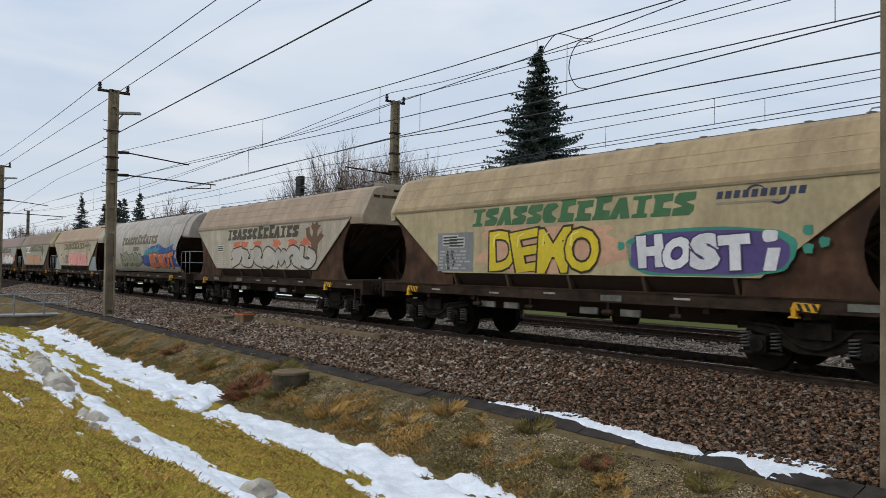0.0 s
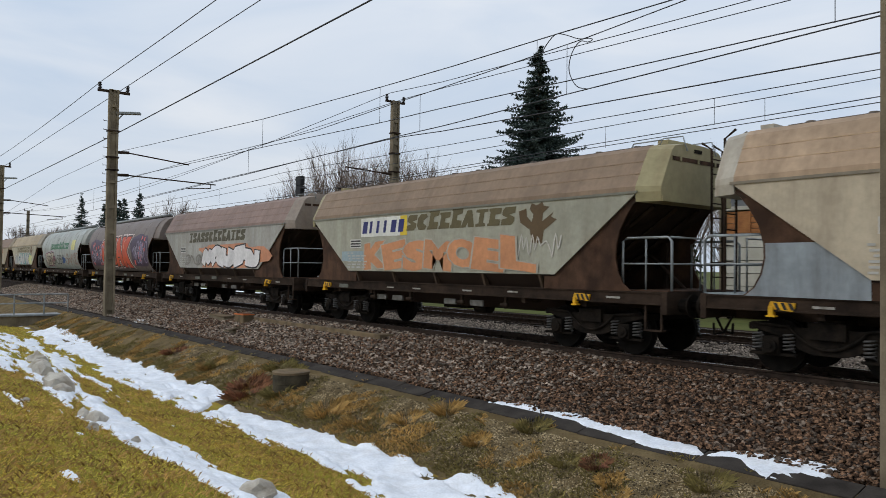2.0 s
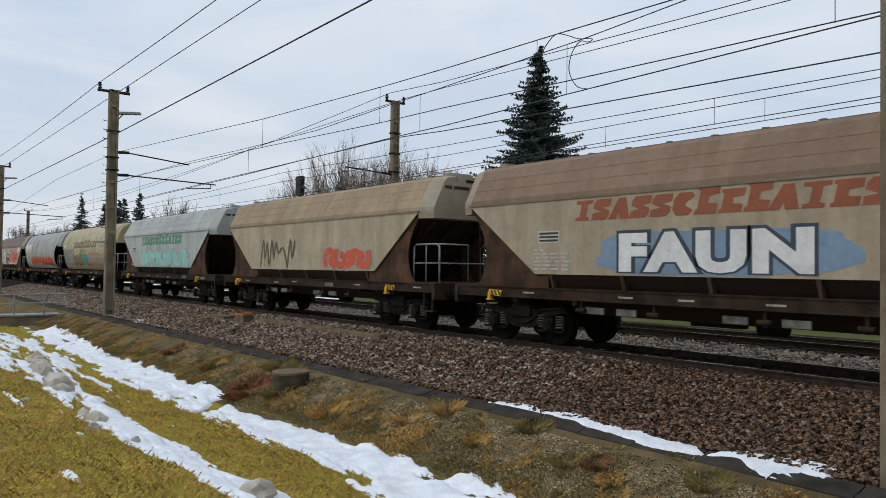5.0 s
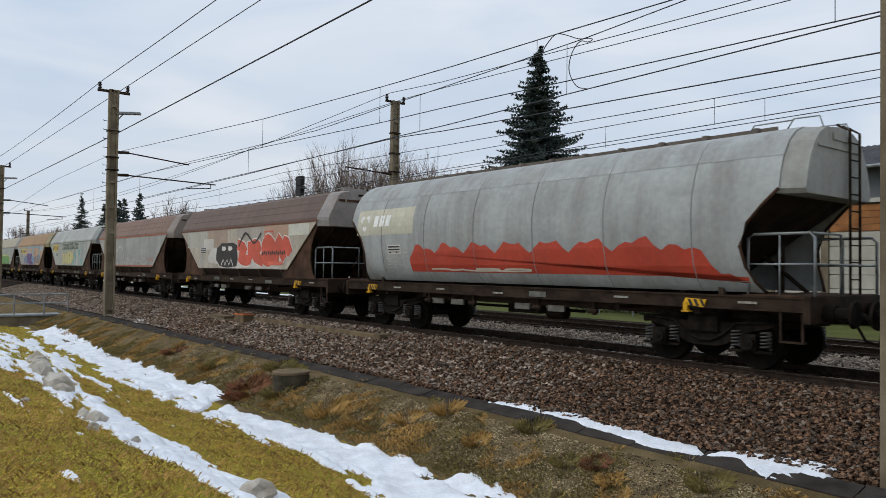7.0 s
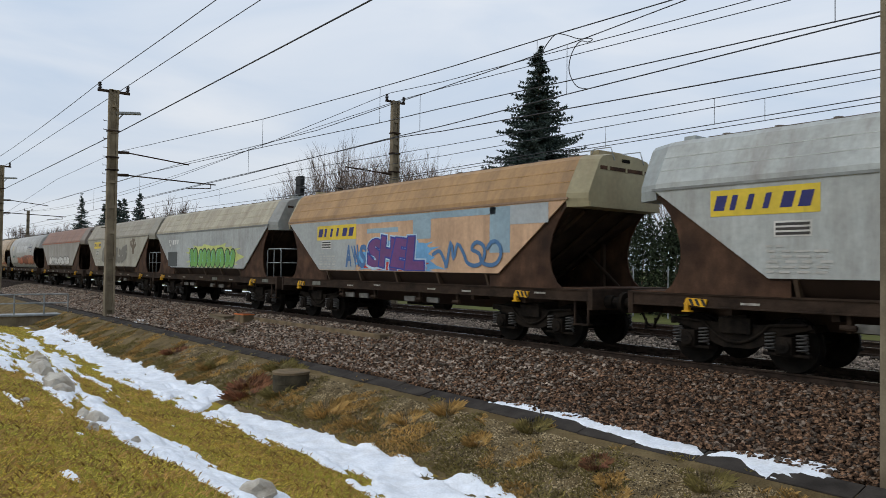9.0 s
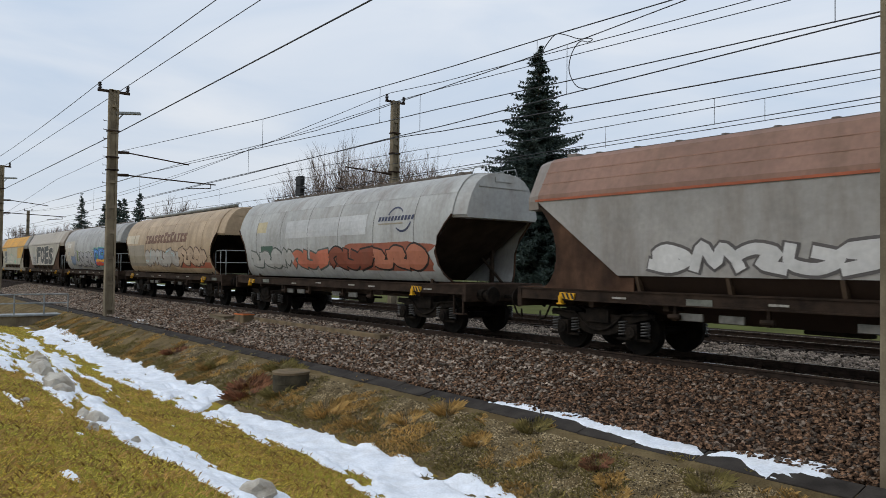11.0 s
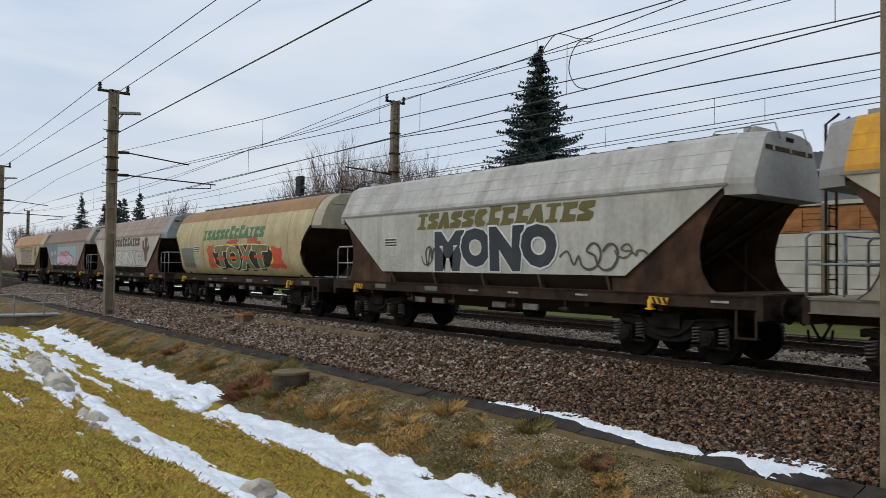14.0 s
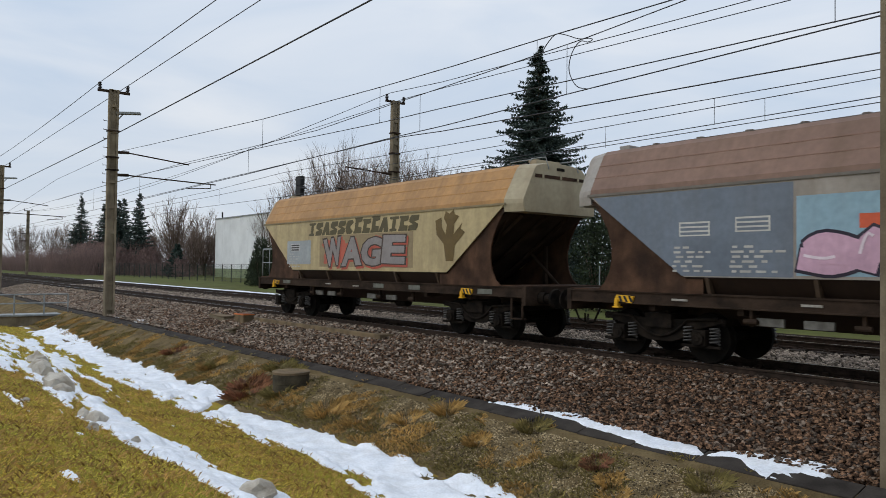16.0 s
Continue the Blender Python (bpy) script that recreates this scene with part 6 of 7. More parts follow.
def mural(w, box, n, fill, line, seed, cloud=None, shine=None, weight=0.38, second=None, name="graffiti"):
    """An abstract sprayed piece: cloud, heavy outline, bright strokes, highlights."""
    x0, x1, z0, z1 = box
    z0 = max(z0, 1.64)
    r = random.Random(seed)
    if cloud:
        for i in range(3):
            cx = x0 + (x1 - x0) * (0.2 + 0.3 * i)
            lay(w, name + "_cloud", [blob(cx, (z0 + z1) / 2, (x1 - x0) * 0.26, (z1 - z0) * 0.54, seed + i, 0.16, 44, 4 if i % 2 else 0)], cloud, 0.004 + 0.001 * i)
    step = (x1 - x0) / n
    for i in range(n):
        sign = SIGNS[(seed * 3 + i * 5) % len(SIGNS)]
        h = z1 - z0
        top = h * r.uniform(0.86, 1.0)
        wd = (weight + 0.05) * min(step, h)
        pts = [(x0 + step * (i + 0.02 + u) + r.uniform(-.02, .02), z0 + wd * 0.55 + v * (top - wd * 1.1)) for u, v in sign]
        line_pts = bend(pts, 4)
        lay(w, name + "_outline", stroke(line_pts, wd + 0.11), line, 0.009 + 0.0004 * (i % 3))
        lay(w, name + "_fill", stroke(line_pts, wd), second if second and i >= n / 2 else fill, 0.018 + 0.0004 * (i % 3))
        if shine:
            lay(w, name + "_highlight", stroke([(a - wd * .25, b + wd * .22) for a, b in line_pts[1:6]], 0.045), shine, 0.028)


def capsule(xa, za, xb, zb, r, n=7):
    t = math.atan2(zb - za, xb - xa)
    return [(xb + r * math.cos(t + a), zb + r * math.sin(t + a)) for a in np.linspace(-1.57, 1.57, n)] + [(xa + r * math.cos(t + a), za + r * math.sin(t + a)) for a in np.linspace(1.57, 4.71, n)]


def bubbles(w, box, n, fill, line, seed, cloud=None, shine=None, edge=0.055, second=None, name="graffiti"):
    """Fat rounded throw-up forms: leaning columns tied by a bar, dark edge, pale glint."""
    x0, x1, z0, z1 = box
    z0 = max(z0, 1.65)
    r = random.Random(seed)
    if cloud:
        lay(w, name + "_cloud", [blob((x0 + x1) / 2, (z0 + z1) / 2, (x1 - x0) * .53, (z1 - z0) * .57, seed, .07, 60, 4)], cloud, 0.004)
    step = (x1 - x0) / n
    rad = step * 0.235
    for i in range(n):
        a, top = x0 + step * i, z1 - r.uniform(0, .14) * (z1 - z0)
        forms = []
        lean = r.uniform(-.06, .10) * step
        kind = r.randrange(4)
        cols = [(a + step * .27, lean), (a + step * .74, lean + r.uniform(-.1, .1) * step)]
        for c, l in cols:
            forms.append((c, z0 + rad, c + l, top - rad - r.uniform(0, .12) * (z1 - z0)))
        mz = z0 + (z1 - z0) * (0.35, 0.5, 0.72, 0.2)[kind]
        forms.append((a + step * .3, mz, a + step * .72, mz + r.uniform(-.05, .1)))
        for j, (p, q, s, t) in enumerate(forms):
            t = max(t, q + 0.02)
            rr = rad if j < 2 else min(rad * .62, 0.16)
            lay(w, name + "_outline", [capsule(p, q, s, t, rr + edge)], line, 0.008 + 0.0008 * (j + 3 * (i % 2)))
            lay(w, name + "_fill", [capsule(p, q, s, t, rr)], second if second and i >= n / 2 else fill, 0.016 + 0.0008 * (j + 3 * (i % 2)))
            if shine and j < 2:
                lay(w, name + "_highlight", stroke([(p - rr * .55, q), (s - rr * .6, t), (s - rr * .1, t + rr * .62)], 0.045, 0.03), shine, 0.024)


def scrawl(w, box, n, rgb, seed, width=0.05, name="scrawl"):
    """Thin sprayed loops."""
    x0, x1, z0, z1 = box
    z0 = max(z0, 1.66)
    step = (x1 - x0) / n
    r = random.Random(seed)
    mid, half = (z0 + z1) / 2, (z1 - z0) / 2
    pts = []
    for i in range(n):
        a, k = x0 + step * i, r.random()
        if k < 0.45:
            pts += [(a + step * (.5 + .55 * math.cos(t) + .08 * t), mid + half * r.uniform(.85, 1) * math.sin(t) * .95) for t in np.linspace(3.1, 9.0, 9)]
        elif k < 0.75:
            pts += [(a, z0), (a + step * .3, z1), (a + step * .5, mid - half * .4), (a + step * .75, mid + half * .8)]
        else:
            pts += [(a, mid), (a + step * .5, mid + half * .4 * r.uniform(-1, 1)), (a + step * .9, mid - half * .6)]
    lay(w, name, stroke(bend(pts, 3), width), rgb, 0.011)


def words(w, text, box, fill, line=None, fat=0.02, edge=0.06, name="graffiti_word", label=""):
    """Readable sprayed block letters."""
    x0, x1, z0, z1 = box
    for extra, rgb, off in ((edge, line, 0.009), (0.0, fill, 0.014)):
        if rgb is None:
            continue
        cu = bpy.data.curves.new("letters", "FONT")
        cu.body, cu.offset, cu.resolution_u, cu.size = text, fat + extra / (z1 - z0) * 0.72, 3, 1.0
        cu.space_character = 1.12
        tmp = new("letters", cu)
        me0 = tmp.to_mesh()
        co = np.array([v.co[:] for v in me0.vertices])
        polys = [[tuple(co[i][:2]) for i in p.vertices] for p in me0.polygons]
        mn, mx = co.min(0), co.max(0)
        if extra:
            a0, a1, b0, b1 = x0 - extra, x1 + extra, z0 - extra * .5, z1 + extra
        else:
            a0, a1, b0, b1 = x0, x1, z0, z1
        tmp.to_mesh_clear()
        bpy.data.objects.remove(tmp)
        bpy.data.curves.remove(cu)
        out = [([(a0 + (x - mn[0]) / (mx[0] - mn[0]) * (a1 - a0), max(b0, 1.625) + (z - mn[1]) / (mx[1] - mn[1]) * (b1 - max(b0, 1.625))) for x, z in p], 0.0) for p in polys]
        lay(w, name, out, rgb, off, label)


GLYPHS = {}


def glyph(ch, fat):
    """The outline of one built-in letter, thickened by fat, as polygons."""
    key = (ch, round(fat, 3))
    if key not in GLYPHS:
        cu = bpy.data.curves.new("letters", "FONT")
        cu.body, cu.offset, cu.resolution_u, cu.size = ch, fat, 3, 1.0
        tmp = new("letters", cu)
        me0 = tmp.to_mesh()
        co = [v.co[:2] for v in me0.vertices]
        GLYPHS[key] = [[co[i] for i in p.vertices] for p in me0.polygons]
        tmp.to_mesh_clear()
        bpy.data.objects.remove(tmp)
        bpy.data.curves.remove(cu)
    return GLYPHS[key]


def piece(w, text, box, fill, line, seed, edge=0.06, fat=0.05, sway=7.0, lap=0.12, shade=None, shine=None, second=None, rim=None, name="graffiti_letter"):
    """Sprayed letters that lean, swell and overlap: shade behind, outline, fill and a glint."""
    x0, x1, z0, z1 = box
    r = random.Random(seed)
    n, high, bottom = len(text), z1 - z0, 1.63 if w[1] == "A" else 1.50
    step = (x1 - x0) / n
    for i, ch in enumerate(text):
        pts = [p for q in glyph(ch, fat) for p in q]
        mn = (min(p[0] for p in pts), min(p[1] for p in pts))
        mx = (max(p[0] for p in pts), max(p[1] for p in pts))
        wide, tall = step * (1 + lap), high * r.uniform(.86, 1.0)
        sx, sz = wide / (mx[0] - mn[0]), tall / (mx[1] - mn[1])
        turn, shear = radians(r.uniform(-sway, sway)), r.uniform(-.10, .16)
        cx, cz = x0 + step * (i + .5), z0 + tall * .5 + r.uniform(0, high - tall)

        def put(polys, dx=0.0, dz=0.0):
            out = []
            for q in polys:
                row = []
                for px, pz in q:
                    u, v = ((px - mn[0]) * sx - wide / 2), ((pz - mn[1]) * sz - tall / 2)
                    u += shear * v + 0.10 * v * math.sin(u / wide * 3 + seed)
                    row.append((cx + u * math.cos(turn) - v * math.sin(turn) + dx, max(bottom, cz + u * math.sin(turn) + v * math.cos(turn) + dz)))
                out.append((row, 0.0))
            return out

        grow = edge / ((sx + sz) / 2)
        off = 0.010 + 0.0026 * i
        if rim:
            lay(w, name + "_rim", put(glyph(ch, fat + grow * 1.8)), rim, 0.0085 + 0.0001 * i)
        if shade:
            lay(w, name + "_shade", put(glyph(ch, fat + grow), .07, -.06), shade, off - 0.0008)
        lay(w, name + "_outline", put(glyph(ch, fat + grow)), line, off)
        lay(w, name, put(glyph(ch, fat)), second if second and i >= n / 2 else fill, off + 0.0012)
        if shine:
            lay(w, name + "_glint", stroke([(cx - wide * .34, cz + tall * .12), (cx - wide * .30, cz + tall * .36), (cx - wide * .12, cz + tall * .42)], 0.05, 0.03), shine, off + 0.0020)


BRAND_ME = {}


def brand(w, rgb, z0=None, x0=-3.1, x1=3.05, tall=0.42, first=0):
    """The operator's name as a row of thirteen plain slanted blocks."""
    z0 = (2.74 if w[1] == "A" else 2.80) if z0 is None else z0
    wide = (x1 - x0) / 13
    for i in range(first, 13):
        key = (w[1], i, z0, x0, x1)
        if key not in BRAND_ME:
            h = tall + (0.10 if i in (6, 8) else 0.0)
            form = (1, 4, 0, 4, 4, 2, 3, 3, 3, 0, 1, 3, 4)[i]
            u0, u1 = 0.04, 0.96
            if form == 0:
                pts = [(u0 - .1, 0), (.36, 0), (.46, .30), (.56, 0), (u1 + .08, 0), (.70, 1), (.32, 1)]
            elif form == 1:
                pts = [(.12, 0), (.88, 0), (.88, .16), (.70, .2), (.70, .80), (u1, .84), (u1, 1), (u0, 1), (u0, .84), (.34, .80), (.34, .2), (.12, .16)]
            elif form == 2:
                pts = [(.25, 0), (.8, 0), (u1, .2), (.6, .42), (.6, .58), (u1, .8), (.8, 1), (.25, 1), (u0, .75), (u0, .25)]
            elif form == 3:
                pts = [(u0, 0), (u1, 0), (u1, .34), (.55, .38), (.55, .62), (u1, .68), (u1, 1), (u0, 1), (u0, .86), (.14, .82), (.14, .18), (u0, .14)]
            else:
                pts = [(u0, 0), (.8, 0), (u1, .18), (u1, .42), (.56, .58), (u1, .66), (u1, 1), (.2, 1), (u0, .82), (u0, .58), (.46, .40), (u0, .32)]
            pts = [(x0 + wide * (i + u) + 0.22 * v * h, z0 + v * h) for u, v in pts]
            BRAND_ME[key] = decal(w[1], [(pts, 0.0)], 0.006)
            BRAND_ME[key].materials.append(M_SILL)
        recolour(link("letter_block", BRAND_ME[key], w[0]), dye(rgb))


def leaf(w, box, rgb):
    """The hand-like ear emblem."""
    x0, x1, z0, z1 = box
    u = [(.38, 0), (.62, 0), (.66, .30), (.98, .55), (.84, .62), (.9, .74), (.62, .52), (.64, .72), (.80, .86), (.66, .90), (.62, 1), (.48, .92), (.36, .98), (.30, .84), (.40, .70), (.36, .52), (.24, .66), (.22, .86), (.02, .80), (.06, .52), (.30, .34)]
    lay(w, "emblem", [[(x0 + a * (x1 - x0), z0 + b * (z1 - z0)) for a, b in u]], rgb, 0.007, "faded brown leaf-shaped emblem")


def crescent(w, box):
    x0, x1, z0, z1 = box
    m, c = (x0 + x1) / 2, (z0 + z1) / 2
    R = (z1 - z0) * 0.55
    up = [(m - .1 + R * math.cos(t), c + R * 0.9 * math.sin(t)) for t in np.linspace(0.6, 2.7, 12)] + [(m - .08 + R * .93 * math.cos(t), c - .02 + R * 0.82 * math.sin(t)) for t in np.linspace(2.7, 0.6, 12)]
    dn = [(m + .3 + R * math.cos(t), c + R * 0.9 * math.sin(t)) for t in np.linspace(3.9, 6.0, 12)] + [(m + .28 + R * .93 * math.cos(t), c + .02 + R * 0.80 * math.sin(t)) for t in np.linspace(6.0, 3.9, 12)]
    navy = (52, 58, 84)
    lay(w, "logo_arc", [up], navy, 0.006)
    lay(w, "logo_arc", [dn], navy, 0.006)
    lay(w, "logo_bar", [rect(x0 + .16 * i, x0 + .16 * i + .11, c - .03, c + .10, .03) for i in range(int((x1 - x0) / .16))], navy, 0.008)
    lay(w, "logo_bar", [rect(x0, m + .3, c - .13, c - .09)], (150, 140, 120), 0.006)


def trefoil(w, x, z, s, rgb=(226, 226, 220)):
    for a in (0.5, 2.6, 4.71):
        lay(w, "logo_lobe", [[(x + s * (.62 * math.cos(a) + r * math.cos(a + t)), z + s * (.62 * math.sin(a) + r * math.sin(a + t))) for t, r in ((2.2, .42), (1.2, .36), (0, .30), (-1.2, .36), (-2.2, .42), (3.14, .12))]], rgb, 0.009)
    lay(w, "logo_bar", [rect(x + s * 1.5 + .3 * i, x + s * 1.5 + .3 * i + .22, z - s * .5, z + s * .55, .05) for i in range(3)], rgb, 0.009)


def data_marks(w, x, z, dark=(60, 58, 56), pale=(206, 204, 196)):
    """Framed load table and rows of small writing, as bars."""
    lay(w, "data_plate", [rect(x, x + .62, z, z + .26)], pale, 0.008)
    for i in range(3):
        lay(w, "data_bar", [rect(x + .03, x + .59, z + .025 + .078 * i, z + .072 + .078 * i)], dark, 0.011)
    r = random.Random(int(x * 10 + 400))
    for i in range(6):
        a, bars = x - .15 + r.uniform(0, .1), []
        for _ in range(r.randrange(2, 5)):
            b = a + r.uniform(.08, .24)
            bars.append(rect(a, b, 1.70 + .085 * i, 1.74 + .085 * i))
            a = b + r.uniform(.04, .14)
        for q in bars:
            lay(w, "data_bar", [q], tuple(int(v * .90) for v in pale), 0.012)


def patch(w, box, rgb, off=0.0045, name="paint_panel"):
    x0, x1, z0, z1 = box
    lay(w, name, [rect(x0, x1, max(z0, 1.64), z1)], rgb, off)


def millet(w, box, ground=(226, 196, 60)):
    x0, x1, z0, z1 = box
    patch(w, (x0, x0 + (x1 - x0) * .86, z0, z1), ground, 0.006, "sign_panel")
    patch(w, (x0 + (x1 - x0) * .86, x1, z0, z1), (226, 196, 60), 0.006, "sign_panel")
    n = 6
    s = (x1 - x0) / (n + .4)
    for i in range(n):
        a = x0 + s * (i + .2)
        lay(w, "sign_bar", [rect(a, a + s * (.35 if i in (1, 2, 3) else .68), z0 + .1, z1 - .1, .07)], (44, 48, 110), 0.010)


G, DK, OL = (62, 112, 80), (70, 64, 48), (98, 88, 58)
W = [None] + WAGONS
BLK, WHT, SIL = (34, 32, 34), (222, 220, 216), (176, 174, 170)


def dress():
    for i in (1, 2, 4, 5, 6, 9, 10, 13, 15, 16, 17, 18, 20, 25, 27, 28, 29, 31):
        data_marks(W[i], -4.1, 2.30) if i not in (1, 25, 31, 15) else data_marks(W[i], -3.95 if i != 31 else -4.3, 2.24, pale=(196, 196, 194))
    w = W[1]
    brand(w, (66, 112, 72))
    patch(w, (-4.4, -3.0, 1.63, 2.62), (128, 130, 130))
    data_marks(w, -4.2, 2.3)
    lay(w, "graffiti_haze", [blob(-.75, 2.2, 2.1, .52, 3, .2)], (204, 160, 130), 0.004)
    piece(w, "DEMO", (-2.35, .85, 1.64, 2.62), (214, 190, 44), (52, 46, 20), 5, .05, .03, 8, .14, shine=(236, 222, 120))
    lay(w, "graffiti_cloud", [blob(3.22, 2.06, 1.66, .44, 8, .03, 60)], (58, 140, 122), 0.004)
    lay(w, "graffiti_cloud", [blob(3.22, 2.05, 1.56, .39, 9, .02, 60)], (88, 74, 130), 0.006)
    piece(w, "HOST", (1.85, 4.15, 1.72, 2.42), (226, 226, 228), (64, 54, 96), 8, .03, .075, 4, .04)
    lay(w, "graffiti_dot", [blob(4.48, 2.32, .13, .1, 1, .05)], (222, 222, 224), 0.014)
    lay(w, "graffiti_dot", [rect(4.36, 4.58, 1.74, 2.12, .08)], (222, 222, 224), 0.014)
    for k, (x, z) in enumerate(((5.1, 2.4), (5.35, 2.2), (5.1, 2.1), (1.45, 2.2))):
        lay(w, "graffiti_dot", [blob(x, z, .08, .08, k, .1)], (58, 140, 120), 0.008)
    crescent(w, (3.5, 5.15, 2.84, 3.2))

    w = W[2]
    brand(w, DK)
    leaf(w, (3.57, 4.88, 2.15, 3.22), (104, 74, 50))
    mural(w, (-2.6, 4.2, 1.64, 2.5), 7, (184, 178, 166), (54, 50, 46), 6, weight=.30)
    for k, x in enumerate((-2.1, -1.4, -.2, 1.4, 2.6, 3.6)):
        lay(w, "graffiti_flash", [blob(x, 2.55, .3, .12, k, .25)], (206, 108, 74), 0.005)

    w = W[3]
    brand(w, OL)
    lay(w, "letter_block", [rect(-.9 + .34 * i, -.65 + .34 * i, 2.46, 2.68, .05) for i in range(3)], OL, 0.006)
    mural(w, (-3.4, .5, 1.55, 2.42), 6, (142, 146, 128), (66, 84, 62), 9, weight=.30)
    lay(w, "graffiti_cloud", [blob(3.4, 1.98, 2.55, .62, 5, .14, 60, 5)], (36, 84, 158), 0.004)
    lay(w, "graffiti_cloud", [blob(2.4, 2.35, 1.0, .2, 6, .2, 40, 3)], (54, 146, 160), 0.006)
    piece(w, "IDIOT", (1.8, 5.5, 1.56, 2.36), (196, 108, 78), (50, 40, 66), 7, .045, .07, 9, .16, shine=(230, 180, 150))
    for k in range(9):
        x, z = 1.0 + .58 * k, 2.35 + .12 * (k % 3)
        lay(w, "graffiti_spark", stroke([(x, z), (x + .1, z + .12), (x + .06, z + .16), (x + .2, z + .3)], .035), (150, 214, 220), 0.011)

    w = W[4]
    brand(w, (112, 98, 58))
    crescent(w, (3.15, 4.9, 2.6, 3.2))
    scrawl(w, (-3.2, -1.6, 1.75, 2.4), 4, (90, 84, 78), 2)
    lay(w, "graffiti_cloud", [blob(1.1, 2.05, 2.75, .42, 3, .05, 60)], (206, 84, 76), 0.004)
    piece(w, "OBIUB", (-1.4, 3.7, 1.64, 2.46), (226, 146, 138), (238, 214, 206), 3, .035, .10, 8, .16)

    w = W[5]
    millet(w, (-3.5, -1.15, 2.62, 3.17), (226, 224, 214))
    brand(w, OL, None, -3.1, 3.05, .40, 4)
    leaf(w, (3.18, 4.4, 2.3, 3.22), (92, 72, 44))
    piece(w, "KESMOEL", (-3.2, 3.7, 1.64, 2.46), (206, 142, 98), (176, 168, 152), 5, .045, .07, 9, .2)
    patch(w, (-4.6, -3.0, 1.9, 2.2), (150, 166, 170))
    scrawl(w, (3.2, 4.6, 2.0, 2.5), 4, (206, 200, 190), 5, .03)

    w = W[6]
    brand(w, (84, 78, 58))
    lay(w, "graffiti_haze", [blob(1.6, 2.1, 3.3, .5, 4, .15)], (206, 140, 104), 0.004)
    mural(w, (-1.3, 4.2, 1.64, 2.58), 5, (228, 224, 222), (36, 32, 36), 8, weight=.42)
    scrawl(w, (-3.9, -1.2, 1.72, 2.2), 4, (140, 134, 126), 4, .07)

    w = W[7]
    for box, s in (((-6.0, -2.6, 1.55, 3.25), 1), ((2.9, 5.9, 1.55, 3.35), 2)):
        lay(w, "graffiti_cloud", [blob((box[0] + box[1]) / 2, (box[2] + box[3]) / 2, (box[1] - box[0]) / 2, (box[3] - box[2]) / 2, s, .08, 48)], (74, 58, 84), 0.004)
        r = random.Random(s)
        for k in range(11):
            x, z = r.uniform(box[0] + .5, box[1] - .5), r.uniform(box[2] + .2, box[3] - .2)
            lay(w, "graffiti_dot", [blob(x, z, .11, .10, k, .1, 18)], (220, 106, 96), 0.012)
        scrawl(w, (box[0] + .3, box[1] - .3, box[2] + .2, box[3] - .3), 5, (150, 140, 168), s, .07, "graffiti_streak")
        scrawl(w, (box[0] + .5, box[1] - .4, box[2] + .5, box[3] - .6), 4, (196, 190, 204), s + 3, .03, "graffiti_streak")
    piece(w, "CMAK", (-3.3, 2.9, 1.5, 3.30), (206, 82, 54), (28, 22, 26), 6, .075, .10, 4, .10, shine=(240, 190, 170), rim=(226, 208, 204))

    w = W[8]
    brand(w, (56, 118, 84))
    lay(w, "graffiti_haze", [blob(-3.3, 2.1, 1.6, .45, 4, .2)], (150, 100, 120), 0.004)
    piece(w, "REST", (-4.6, -2.0, 1.55, 2.58), (196, 186, 168), (62, 44, 58), 1, .05, .05, 6, .1, rim=(176, 112, 140))
    scrawl(w, (-5.6, 2.0, 1.66, 2.4), 10, (66, 66, 64), 2, .06)
    scrawl(w, (2.0, 5.6, 1.66, 2.5), 6, (150, 110, 96), 3, .07)
    lay(w, "graffiti_flash", [blob(1.4, 2.0, .45, .22, 4, .3)], (48, 100, 170), 0.008)
    patch(w, (3.9, 5.0, 2.7, 3.4), (206, 200, 130))

    w = W[9]
    brand(w, (112, 100, 60))
    leaf(w, (3.22, 4.53, 2.4, 3.23), (112, 84, 52))
    lay(w, "graffiti_cloud", [blob(.6, 2.15, 3.3, .52, 3, .1)], (96, 178, 166), 0.004)
    lay(w, "graffiti_cloud", [blob(3.3, 2.05, .9, .42, 5, .1)], (212, 212, 140), 0.005)
    piece(w, "GARNK", (-2.4, 3.1, 1.64, 2.66), (186, 188, 184), (46, 62, 84), 2, .035, .07, 4, .10, shade=(92, 132, 168), shine=(214, 222, 222))
    patch(w, (-4.1, -2.6, 1.7, 2.4), (150, 156, 158))

    w = W[10]
    brand(w, (150, 84, 58))
    lay(w, "graffiti_cloud", [blob(0, 2.05, 2.5, .42, 3, .06)], (122, 146, 170), 0.004)
    words(w, "FAUN", (-1.9, 1.9, 1.68, 2.45), (224, 224, 222), (60, 70, 84), 0.06)

    w = W[11]
    scrawl(w, (-3.4, -.5, 1.7, 2.7), 4, (96, 90, 70), 5, .08)
    mural(w, (1.4, 4.0, 1.64, 2.4), 4, (206, 90, 60), (170, 160, 150), 5, weight=.3)

    w = W[12]
    brand(w, (74, 148, 120))
    data_marks(w, -4.6, 2.4)
    mural(w, (-3.0, 4.0, 1.64, 2.55), 7, (150, 206, 196), (160, 176, 176), 4, weight=.28)

    w = W[13]
    brand(w, (112, 100, 62))
    lay(w, "letter_block", [rect(-1.0 + .28 * i, -.79 + .28 * i, 2.45, 2.68, .05) for i in range(6)], (150, 136, 70), 0.006)
    crescent(w, (3.2, 5.0, 2.75, 3.4))
